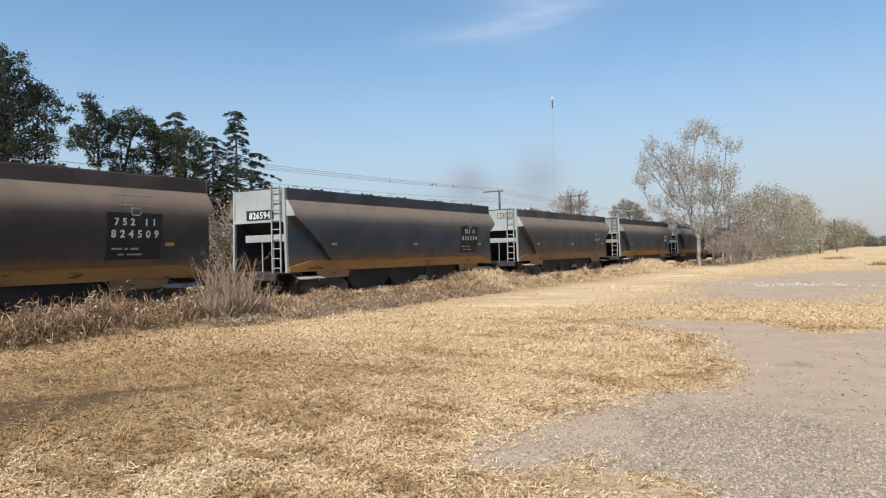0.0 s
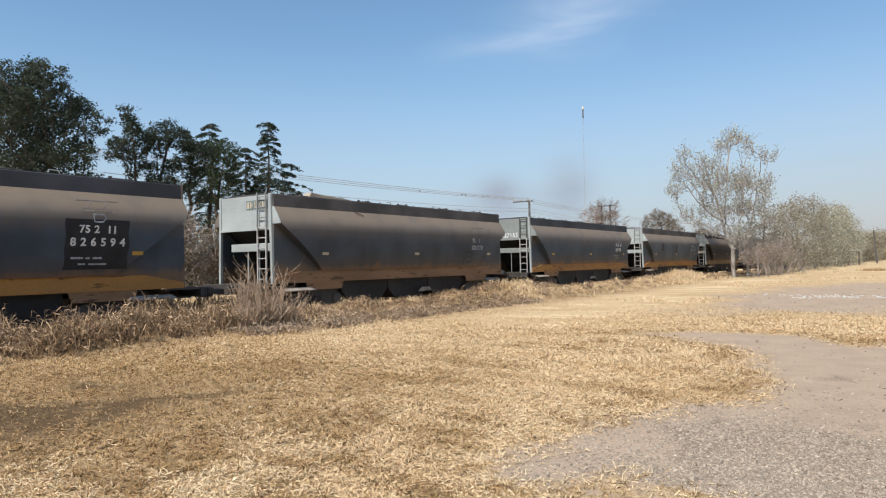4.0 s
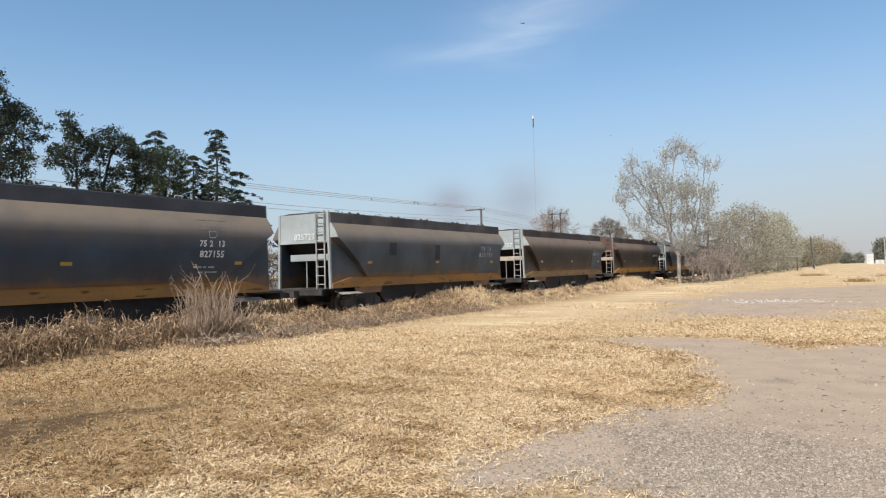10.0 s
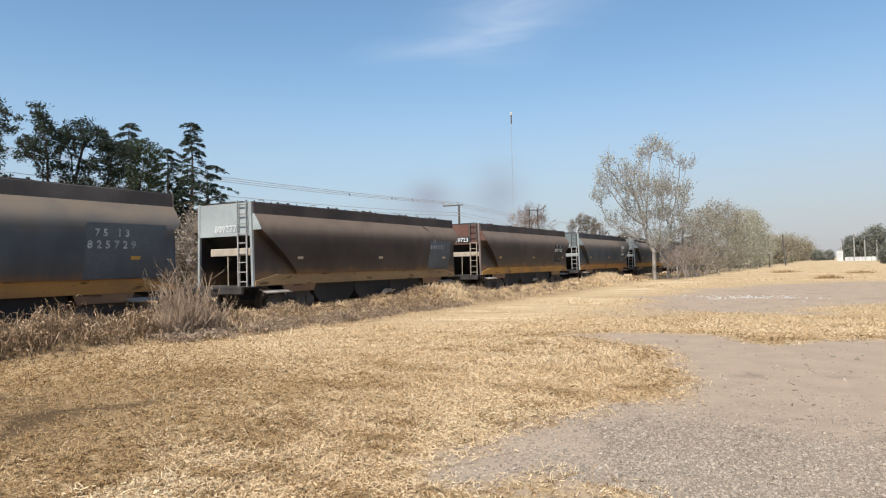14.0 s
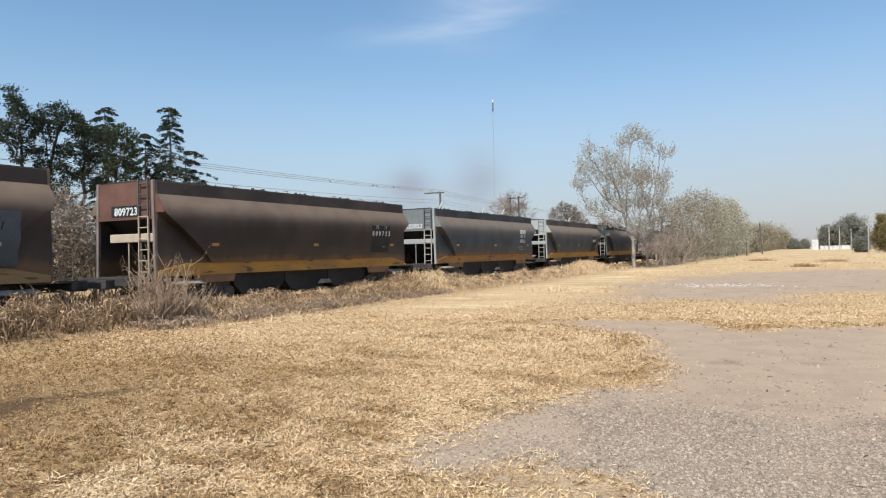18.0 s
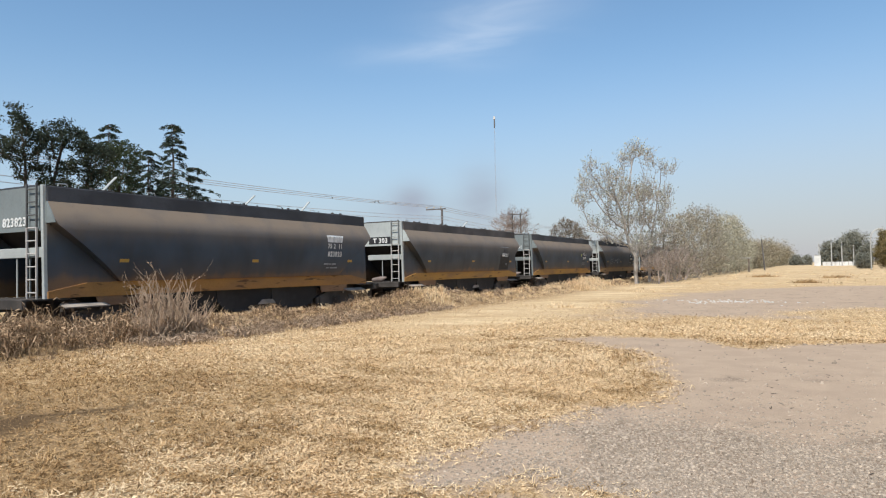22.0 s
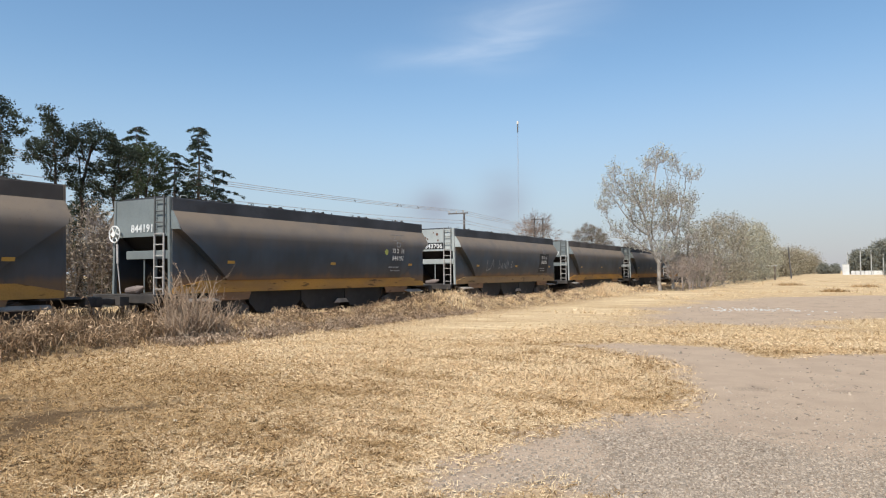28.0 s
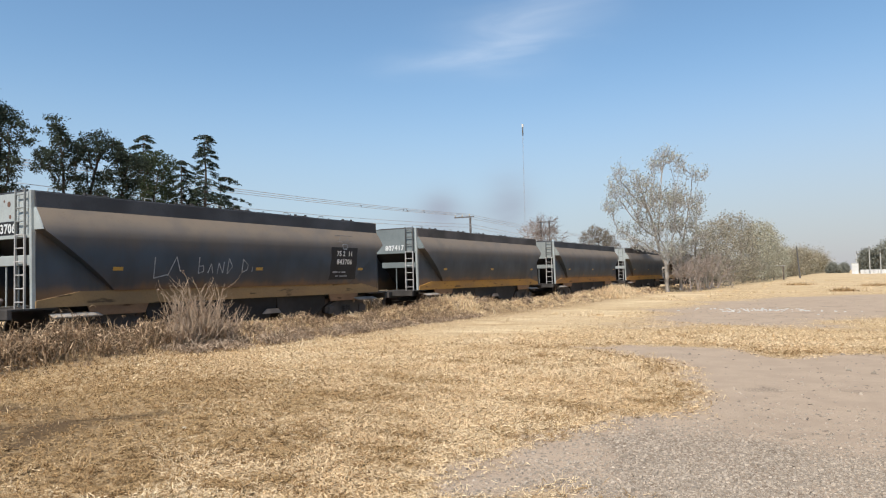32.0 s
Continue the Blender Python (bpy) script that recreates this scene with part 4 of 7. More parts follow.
def build_rocks():
    for i, (y, s) in enumerate(((15.2, 0.16), (16.3, 0.13), (18.2, 0.15), (19.7, 0.12), (21.2, 0.14), (13.9, 0.1), (23.4, 0.1), (24.1, 0.08))):
        x = -15.35 + 0.15 * math.sin(i * 2.7)
        z = float(height_at(np.array(x), np.array(y)))
        ob = thing("rock", "pale broken rock lying on the bank beside the track", "rock", stone_mesh(i), pose(x, y, z + s * 0.2, 0, 0, i * 50), group="pale rocks on the bank")
        ob.scale = (s, s, s)


def build_pale_stones():
    for i, (x, y, s) in enumerate(((-6.3, 5.2, 0.022),)):
        ob = thing("rock", "small pale stone lying in the dry grass", "rock", stone_mesh(20 + i, CREAM), pose(x, y, float(height_at(np.array(x), np.array(y))) + s * 0.3, 0, 0, i * 70), group="pale stones in the grass")
        ob.scale = (s, s, s)


def build_far_weeds():
    # band added to close the view under the wagons with painted-in shade
    r = np.random.default_rng(61)
    n = 6500
    y = r.uniform(2, 75, n)
    x = -19.5 - r.uniform(0, 1, n) * 3.6
    quads = bent_stems(x, y, 0.45 + 0.45 * r.uniform(0, 1, n), 0.035 + 0.035 * r.uniform(0, 1, n), 62, 0.5)
    return thing("trackside_scrub", "dead undergrowth beyond the track, coloured dark for the shade there", "weeds", mesh_of_tris("trackside_scrub", quads, SHADED_SCRUB, 4), kind="stuff")


# ---- track ----
RAIL_TOP = 0.06


def build_track():
    f = Form()
    ys = np.linspace(-60, 420, 97)
    sect = [(-2.3, -0.16), (-1.55, -0.05), (1.55, -0.05), (2.3, -0.16)]
    for a, b in zip(ys[:-1], ys[1:]):
        f.add([(TRACK_X + x, q, z) for q in (a, b) for x, z in sect], [(i, i + 1, i + 5, i + 4) for i in range(3)])
    thing("track_bed", "dark crushed-stone ballast bed under the rails", "track bed", f.mesh("track_bed", BALLAST), kind="structure")
    rail = Form().prism([(-0.035, RAIL_TOP), (-0.035, RAIL_TOP - 0.035), (-0.01, RAIL_TOP - 0.05), (-0.01, RAIL_TOP - 0.12), (-0.06, RAIL_TOP - 0.14),
                         (0.06, RAIL_TOP - 0.14), (0.01, RAIL_TOP - 0.12), (0.01, RAIL_TOP - 0.05), (0.035, RAIL_TOP - 0.035), (0.035, RAIL_TOP)], 1, -60, 420)
    rail_mesh = rail.mesh("rail", RAIL)
    track = thing("railway_track", "rusty broad-gauge rails on old wooden sleepers", "railway track", at=pose(TRACK_X, 0, 0), kind="structure")
    for s in (-0.875, 0.875):
        part("rail", rail_mesh, track, at=pose(s, 0, 0))
    sleeper = Form().box((-1.35, -0.12, -0.14), (1.35, 0.12, RAIL_TOP - 0.141), bevel=0.01).mesh("sleeper", SLEEPER)
    for i in range(140):
        part("sleeper", sleeper, track, at=pose(0, 2 + i * 0.62, 0, 0, 0, 0.6 * math.sin(i * 7.3)))


# ---- wagons ----
POST_X, BULGE_X = 1.24, 1.56
LADDER_JOINT = 2.78
ROOF_Z, BAND_Z, BULGE_Z, SILL_TOP, SILL_Z = 3.775, 3.40, 2.88, 1.44, 1.08
_made = {}


def shared(key, build):
    if key not in _made:
        _made[key] = build()
    return _made[key]


def body_mesh(mat):
    """The curved hopper side, swelling out below the roof and drawn in to the sill, with slanting ends."""
    f = Form()
    prof = []
    for i in range(15):
        k = i / 14
        z = BAND_Z + (SILL_TOP - BAND_Z) * k
        if z > BULGE_Z:
            w = (BAND_Z - z) / (BAND_Z - BULGE_Z)
            x = 1.25 + (BULGE_X - 1.25) * (0.68 * w + 0.32 * math.sin(w * math.pi / 2))
        else:
            w = (BULGE_Z - z) / (BULGE_Z - SILL_TOP)
            x = BULGE_X - 0.015 * w - 0.20 * w ** 2.4
        prof.append((x, z))

    def start(z):
        return 0.05 if z >= BULGE_Z else 0.05 + 1.90 * (0.85 * (BULGE_Z - z) / (BULGE_Z - SILL_TOP) + 0.15 * math.sin((BULGE_Z - z) / (BULGE_Z - SILL_TOP) * math.pi / 2))
    for s in (1,):
        rows = []
        for x, z in prof:
            a = start(z)
            rows.append([(s * x, a + (BODY - 2 * a) * k / 16, z) for k in range(17)])
        vs = [p for row in rows for p in row]
        fs = [(r * 17 + k, r * 17 + k + 1, (r + 1) * 17 + k + 1, (r + 1) * 17 + k) for r in range(len(prof) - 1) for k in range(16)]
        f.add(vs, fs)
        for at in (0, 16):      # closing faces of the swelling
            edge = [row[at] for row in rows]
            inner = [(s * 1.2, p[1], p[2]) for p in edge]
            f.add(edge + inner, [(i, i + 1, len(edge) + i + 1, len(edge) + i) for i in range(len(edge) - 1)])
    me = f.mesh("hopper", mat)
    me.polygons.foreach_set("use_smooth", [True] * len(me.polygons))
    me.set_sharp_from_angle(angle=radians(28))
    return me


def roof_mesh(mat):
    f = Form()
    f.prism([(-1.25, BAND_Z - 0.02), (1.25, BAND_Z - 0.02), (1.225, ROOF_Z - 0.02), (1.19, ROOF_Z), (0.7, ROOF_Z + 0.05), (-0.7, ROOF_Z + 0.05), (-1.19, ROOF_Z), (-1.225, ROOF_Z - 0.02)], 1, 0.05, BODY - 0.05)
    for s in (1, -1):       # top rail of the coaming
        f.box((s * 1.165 - 0.035, 0.04, ROOF_Z - 0.035), (s * 1.165 + 0.035, BODY - 0.04, ROOF_Z + 0.012))
    return f.mesh("roof", mat)


def ladder_mesh(name, mat, low, high):
    f = Form()
    for x in (-0.19, 0.19):
        f.box((x - 0.019, -0.02, low), (x + 0.019, 0.02, high))
    return f.mesh(name, mat)


def wheelset_mesh():
    f = Form()
    f.tube((-1.1, 0, 0), (1.1, 0, 0), 0.075, sides=10)
    for s in (1, -1):
        f.tube((s * 0.84, 0, 0), (s * 0.965, 0, 0), 0.46, 0.45, 24)
        f.tube((s * 0.80, 0, 0), (s * 0.84, 0, 0), 0.50, 0.49, 24)
        f.tube((s * 0.965, 0, 0), (s * 1.0, 0, 0), 0.16, 0.13, 12)
        for k in range(4):      # lightening holes' rims
            a = k * math.pi / 2
            f.tube((s * 0.966, 0.28 * math.cos(a), 0.28 * math.sin(a)), (s * 0.98, 0.28 * math.cos(a), 0.28 * math.sin(a)), 0.07, 0.06, 8)
    return f.mesh("wheelset", WHEEL)


def side_frame_mesh():
    """A cast bogie side frame: arched top bar, dipped bottom bar, axle boxes."""
    f = Form()
    out = [(-1.2, 0.62), (-0.95, 0.72), (-0.45, 0.86), (0.45, 0.86), (0.95, 0.72), (1.2, 0.62), (1.2, 0.42), (0.9, 0.42), (0.45, 0.24), (-0.45, 0.24), (-0.9, 0.42), (-1.2, 0.42)]
    f.prism(out, 0, -0.07, 0.07)
    for y in (-0.9, 0.9):
        f.box((-0.1, y - 0.16, 0.36), (0.13, y + 0.16, 0.66), bevel=0.03)
    return f.mesh("side_frame", DARK_STEEL)


def springs_mesh():
    f = Form()
    for y in (-0.16, 0.0, 0.16):
        for k in range(5):
            f.tube((0.0, y, 0.30 + k * 0.075), (0.0, y, 0.34 + k * 0.075), 0.068, 0.068, 8)
    return f.mesh("springs", DARK_STEEL)


def hand_wheel_mesh():
    f = Form()
    n = 20
    for i in range(n):
        a, b = 2 * math.pi * i / n, 2 * math.pi * (i + 1) / n
        f.tube((0.235 * math.cos(a), 0, 0.235 * math.sin(a)), (0.235 * math.cos(b), 0, 0.235 * math.sin(b)), 0.02, sides=6, caps=False)
    for k in range(6):
        a = k * math.pi / 3
        f.tube((0, 0, 0), (0.23 * math.cos(a), 0, 0.23 * math.sin(a)), 0.022, 0.016, 6)
    f.tube((0, -0.05, 0), (0, 0.06, 0), 0.085, 0.07, 12)
    return f.mesh("hand_wheel", WHITE_PAINT)


def letters(text, size, mat, spread=1.0):
    """Stencilled writing as a thin flat mesh, its foot on the line and its middle at 0."""
    cu = bpy.data.curves.new("lettering", "FONT")
    cu.body, cu.size, cu.align_x, cu.space_character = text, size, "CENTER", spread
    cu.extrude, cu.resolution_u, cu.offset = 0.002, 3, size * 0.03
    tmp = bpy.data.objects.new("lettering", cu)
    scene.collection.objects.link(tmp)
    me = bpy.data.meshes.new_from_object(tmp.evaluated_get(bpy.context.evaluated_depsgraph_get()))
    bpy.data.objects.remove(tmp)
    bpy.data.curves.remove(cu)
    me.name = "lettering"
    me.materials.clear()
    me.materials.append(mat)
    return me


def side_x(z):
    if z > BULGE_Z:
        w = max(0.0, (BAND_Z - z) / (BAND_Z - BULGE_Z))
        return 1.25 + (BULGE_X - 1.25) * (0.68 * w + 0.32 * math.sin(w * math.pi / 2))
    w = (BULGE_Z - z) / (BULGE_Z - SILL_TOP)
    return BULGE_X - 0.015 * w - 0.20 * w ** 2.4


def on_side(y, z, proud=0.006):
    """A place on the near side that follows its slope: x along the wagon, y up the side."""
    a, b = side_x(z - 0.05), side_x(z + 0.05)
    up = Vector((b - a, 0, 0.1)).normalized()
    along = Vector((0, 1, 0))
    out = along.cross(up)
    m = Matrix((along, up, out)).transposed().to_4x4()
    return Matrix.Translation(Vector((side_x(z), y, z)) + out * proud) @ m


def hopper_wagon(spec):
    style = spec["style"]
    body_mat = {"blue": BLUE_BODY, "grey": GREY_BODY, "brown": BROWN_BODY, "black": BLACK_BODY, "faded": FADED_BODY}[style]
    roof_mat = {"brown": BROWN_ROOF, "grey": GREY_ROOF, "blue": BLUE_ROOF, "black": BROWN_ROOF, "faded": GREY_ROOF}[style]
    end_mat = spec.get("end", GREY_PAINT)
    post_mat = spec.get("post", end_mat)
    ladder_mat = spec.get("ladder", LADDER_PALE)
    top_mat = spec.get("ladder_top", LADDER_GREY if end_mat is GREY_PAINT else LADDER_DARK)
    sill_mat = spec.get("sill", SILL_YELLOW)
    w = thing("hopper_wagon", spec["label"], "railway wagon", group="hopper wagons of the train")
    key = body_mat.name
    side = shared(("hopper", key), lambda: body_mesh(body_mat))
    part("hopper_side", side, w)
    part("hopper_side", side, w, at=Matrix.Translation((0, BODY, 0)) @ pose(0, 0, 0, 0, 0, 180))
    slope = shared("slope", lambda: Form().prism([(0.06, 2.92), (2.2, 1.12), (2.2, 1.06), (0.06, 2.86)], 0, -1.2, 1.2).mesh("slope_sheet", CHUTE))
    part("slope_sheet", slope, w)
    part("slope_sheet", slope, w, at=Matrix.Translation((0, BODY, 0)) @ pose(0, 0, 0, 0, 0, 180))
    part("roof", shared(("roof", roof_mat.name), lambda: roof_mesh(roof_mat)), w, "dark vertical roof coaming")
    hatch = shared("hatch", lambda: Form().box((-0.32, -0.55, ROOF_Z + 0.05), (0.32, 0.55, ROOF_Z + 0.12), bevel=0.02).tube((0.34, -0.4, ROOF_Z + 0.05), (0.34, -0.4, ROOF_Z + 0.17), 0.02, sides=6).tube((0.34, 0.4, ROOF_Z + 0.05), (0.34, 0.4, ROOF_Z + 0.17), 0.02, sides=6).mesh("roof_hatch", DARK_STEEL))
    for k in range(6):
        part("roof_hatch", hatch, w, at=pose(0, 1.4 + k * 2.12, 0))
    clip = shared("clip", lambda: Form().tube((0, -0.12, 0), (0, -0.10, 0.085), 0.013, sides=5).tube((0, -0.10, 0.085), (0, 0.12, 0.085), 0.013, sides=5).tube((0, 0.12, 0.085), (0, 0.14, 0), 0.013, sides=5).mesh("grab_iron", GREY_PAINT))
    for y in spec.get("clips", (0.5, 3.1, 5.6, 8.4, 10.2)):
        part("grab_iron", clip, w, at=pose(1.12, y, ROOF_Z + 0.005))
    sill = shared(("sill", sill_mat.name), lambda: Form().prism([(0.03, SILL_Z), (0.03, SILL_Z + 0.16), (1.1, SILL_TOP), (BODY - 1.1, SILL_TOP), (BODY - 0.03, SILL_Z + 0.16), (BODY - 0.03, SILL_Z), (BODY - 2.6, SILL_Z), (2.6, SILL_Z)], 0, -0.03, 0.03).mesh("side_sill", sill_mat))
    skirt = shared(("skirt", sill_mat.name), lambda: Form().prism([(-0.85, SILL_Z), (0.85, SILL_Z), (0.75, SILL_Z - 0.24), (-0.75, SILL_Z - 0.24)], 0, -0.02, 0.02).mesh("bolster_skirt", SILL_BROWN))
    gus = {}
    for e in (0, 1):
        def gusset(e=e):
            a = [(0.04, SILL_Z + 0.02), (0.04, BULGE_Z + 0.02), (0.26, BULGE_Z + 0.02), (2.3, SILL_TOP - 0.06), (2.3, SILL_Z + 0.02)]
            if e:
                a = [(BODY - y, z) for y, z in a]
            return Form().prism(a, 0, -0.015, 0.015).mesh("gusset_panel", body_mat)
        gus[e] = shared(("gusset", key, e), gusset)
    post = shared(("post", post_mat.name), lambda: Form().box((-0.045, -0.05, SILL_Z - 0.02), (0.045, 0.05, ROOF_Z + 0.02), bevel=0.012).mesh("corner_post", post_mat))
    rear_post = shared(("rear_post", key), lambda: Form().box((-0.045, -0.05, SILL_Z - 0.02), (0.045, 0.05, ROOF_Z + 0.02), bevel=0.012).mesh("corner_post", body_mat))
    step = shared("step", lambda: Form().box((-0.02, -0.6, 0.0), (0.24, 0.6, 0.03)).box((-0.02, -0.56, -0.16), (0.02, -0.5, 0.0)).box((-0.02, 0.5, -0.16), (0.02, 0.56, 0.0)).mesh("side_step", STEP))
    for s in (1, -1):
        part("side_sill", sill, w, at=pose(s * 1.264, 0, 0))
        for y in (2.15, BODY - 2.15):
            part("bolster_skirt", skirt, w, at=pose(s * 1.25, y, 0))
        for e in (0, 1):
            part("gusset_panel", gus[e], w, at=pose(s * 1.225, 0, 0))
            part("corner_post", rear_post if e else post, w, at=pose(s * 1.24, BODY if e else 0, 0, 0, -s * 1.4, 0))
        for y in (0.95, BODY - 0.95):
            part("side_step", step, w, at=pose(s * 1.24 + (0 if s > 0 else -0.28), y, 0.90, 0, 18 * s, 0))
    # the ends
    def cap_mesh():
        out = [(side_x(BAND_Z - (BAND_Z - BULGE_Z) * i / 6), BAND_Z - (BAND_Z - BULGE_Z) * i / 6) for i in range(7)]
        return Form().prism([(1.19, BAND_Z)] + out + [(1.19, BULGE_Z)], 1, 0.015, 0.047).mesh("bulge_cap", end_mat)
    cap = shared(("cap", end_mat.name), cap_mesh)
    capm = shared(("capm", key), lambda: Form().add([Vector((-v.co.x, v.co.y, v.co.z)) for v in cap.vertices], [tuple(f.vertices) for f in cap.polygons]).mesh("bulge_cap", body_mat))
    for e in (0, 1):
        m = Matrix.Identity(4) if e == 0 else Matrix.Translation((0, BODY, 0)) @ pose(0, 0, 0, 0, 0, 180)
        part("bulge_cap", cap, w, at=m)
        part("bulge_cap", capm, w, at=m)
    sheet = shared(("sheet", end_mat.name), lambda: Form().box((-1.19, -0.02, 2.72), (1.19, 0.03, ROOF_Z - 0.01)).box((-1.19, -0.05, 2.70), (1.19, 0.06, 2.76)).mesh("end_sheet", end_mat))
    beam_mat = spec.get("beam", end_mat)
    beam = shared(("beam", beam_mat.name), lambda: Form().box((-0.62, -0.05, 2.06), (1.19, 0.05, 2.30), bevel=0.01).mesh("cross_beam", beam_mat))
    strut = shared(("strut", beam_mat.name), lambda: Form().tube((0, 0, 1.1), (0, 0, 2.08), 0.022, sides=8).mesh("strut", beam_mat))
    endsill = shared("endsill", lambda: Form().box((-1.3, -0.62, 0.84), (1.3, -0.50, 1.08), bevel=0.015).box((-1.26, -0.5, 1.03), (1.26, 0.6, 1.07)).box((-0.3, -0.9, 0.78), (0.3, 1.5, 1.02)).mesh("end_sill", DARK_STEEL))
    coupler = shared("coupler", lambda: Form().box((-0.10, -1.32, 0.82), (0.10, -0.9, 0.98), bevel=0.02).box((-0.17, -1.53, 0.76), (0.17, -1.30, 1.04), bevel=0.04).mesh("coupler", DARK_STEEL))
    # rails and rungs get a darker colour above LADDER_JOINT
    lad = shared(("ladder", ladder_mat.name), lambda: ladder_mesh("ladder", ladder_mat, 1.02, LADDER_JOINT))
    lad_top = shared(("ladder_top", top_mat.name), lambda: ladder_mesh("ladder_top", top_mat, LADDER_JOINT, ROOF_Z + 0.06))
    top_rung = shared(("top_rung", top_mat.name), lambda: Form().tube((-0.19, 0, 0), (0.19, 0, 0), 0.016, sides=6).mesh("rung", top_mat))
    rung = shared(("rung", ladder_mat.name), lambda: Form().tube((-0.19, 0, 0), (0.19, 0, 0), 0.016, sides=6).mesh("rung", ladder_mat))
    pipe = shared("pipe", lambda: Form().tube((0, 0, 2.5), (-0.06, 0, 2.78), 0.02, sides=6).tube((0.02, 0, 1.95), (0, 0, 2.5), 0.035, sides=6).tube((0.16, 0, 1.04), (0.02, 0, 1.95), 0.016, sides=6).mesh("brake_rod", LADDER_PALE))
    for e in (0, 1):
        m = Matrix.Identity(4) if e == 0 else Matrix.Translation((0, BODY, 0)) @ pose(0, 0, 0, 0, 0, 180)
        part("end_sheet", sheet, w, at=m)
        part("cross_beam", beam, w, at=m)
        for x in (0.12, 0.64):
            part("strut", strut, w, at=m @ pose(x, 0, 0))
        part("end_sill", endsill, w, at=m)
        part("coupler", coupler, w, "rusty knuckle coupler", at=m)
        ladder = part("ladder", lad, w, at=m @ pose(0.86, -0.10, 0))
        part("ladder_top", lad_top, ladder, "darker upper rails")
        for k in range(9):
            part("rung", rung if 1.22 + k * 0.31 < LADDER_JOINT else top_rung, ladder, at=pose(0, 0, 1.22 + k * 0.31))
        if spec.get("tank") and e == 0:
            part("air_reservoir", shared("reservoir", lambda: Form().tube((-0.55, -0.76, 1.03), (0.1, -0.76, 1.03), 0.17, 0.17, 16).tube((-0.62, -0.76, 1.03), (-0.55, -0.76, 1.03), 0.10, 0.17, 16).tube((0.1, -0.76, 1.03), (0.17, -0.76, 1.03), 0.17, 0.10, 16).box((-0.45, -0.7, 0.9), (-0.37, -0.55, 1.1)).box((-0.1, -0.7, 0.9), (-0.02, -0.55, 1.1)).mesh("air_reservoir", CHUTE)), w, "dark brake air reservoir", at=m)
        if spec.get("brake") and e == 0:
            part("hand_wheel", shared("hand_wheel", hand_wheel_mesh), w, "white spoked hand-brake wheel", at=m @ pose(-1.0, -0.16, 2.80))
            part("brake_rod", pipe, w, at=m @ pose(-0.92, -0.12, 0))
    # centre sill, hopper chutes
    part("centre_sill", shared("centre", lambda: Form().box((-0.28, 0.3, 0.80), (0.28, BODY - 0.3, 1.10)).mesh("centre_sill", DARK_STEEL)), w)
    chute = shared("chute", lambda: Form().prism([(-1.22, 1.12), (1.22, 1.12), (1.2, 0.74), (0.86, 0.42), (-0.86, 0.42), (-1.2, 0.74)], 0, -1.12, 1.12).box((-1.16, -0.66, 0.37), (1.16, 0.66, 0.43)).mesh("discharge_chute", CHUTE))
    for y in (BODY / 2 - 2.46, BODY / 2, BODY / 2 + 2.46):
        part("discharge_chute", chute, w, at=pose(0, y, 0))
    gate = shared("gate", lambda: Form().prism([(-0.42, 0.0), (0.42, 0.0), (0.26, 0.15), (-0.22, 0.15)], 0, -0.02, 0.02).mesh("gate_plate", STEP))
    for s in (1, -1):
        part("gate_plate", gate, w, "pale discharge gate plate", at=pose(s * 1.24, 7.6, 0.56))
    for y, open_at in spec.get("flaps", ()):
        part("hatch_bar", shared("flap", lambda: Form().box((-0.05, 0.0, 0.0), (0.05, 0.62, 0.035), bevel=0.01).mesh("hatch_bar", GREY_PAINT)), w, "hatch locking bar left open", at=pose(0.3, y, ROOF_Z + 0.1, open_at, 0, 0))
    # bogies
    wheels = []
    for y in (1.85, BODY - 1.85):
        bogie = part("bogie", shared("bolster", lambda: Form().box((-1.1, -0.2, 0.46), (1.1, 0.2, 0.76), bevel=0.03).mesh("bogie", DARK_STEEL)), w, at=pose(0, y, 0))
        for s in (1, -1):
            part("side_frame", shared("side_frame", side_frame_mesh), bogie, at=pose(s * 1.06, 0, 0))
            part("spring_nest", shared("springs", springs_mesh), bogie, at=pose(s * 1.16, 0, 0))
        for q in (-0.9, 0.9):
            wheels.append(part("wheelset", shared("wheelset", wheelset_mesh), bogie, at=pose(0, q, 0.51 + 0.01)))
    # reflectors, plates and lettering
    refl = shared(("plate", spec.get("plates", REFLECTOR).name), lambda: Form().box((-0.14, -0.045, 0), (0.14, 0.045, 0.006)).mesh("reflector", spec.get("plates", REFLECTOR)))
    for y, z in spec.get("reflectors", ((1.95, 1.98), (6.8, 1.98), (12.0, 1.98))):
        part("reflector", refl, w, at=on_side(y, z))
    for kind, args in spec.get("marks", ()):
        if kind == "text":
            text, y, z, size, mat = args
            part("lettering", shared(("text", text, size, mat.name), lambda: letters(text, size, mat, 1.12)), w, "white stencilled number", at=on_side(y, z, 0.014))
        elif kind == "panel":
            y, z, a, b, mat = args
            zs = [z - b / 2 + b * i / 8 for i in range(9)]
            f = Form().add([(side_x(q) + 0.004, y + e * a / 2 + 0.018 * math.sin(i * 1.7 + e), q) for i, q in enumerate(zs) for e in (-1, 1)], [(2 * i, 2 * i + 1, 2 * i + 3, 2 * i + 2) for i in range(8)])
            part("panel", f.mesh("panel", mat), w, "overpainted panel")
        elif kind == "bars":
            y, z, widths, gap, h, mat = args
            f = Form()
            x = -sum(widths) / 2 - gap * (len(widths) - 1) / 2
            for q in widths:
                f.box((x, -h / 2, 0), (x + q, h / 2, 0.004))
                x += q + gap
            part("marking", f.mesh("marking", mat), w, "faded illegible marking", at=on_side(y, z, 0.009))
        elif kind == "block":
            y, z, a, b, mat = args
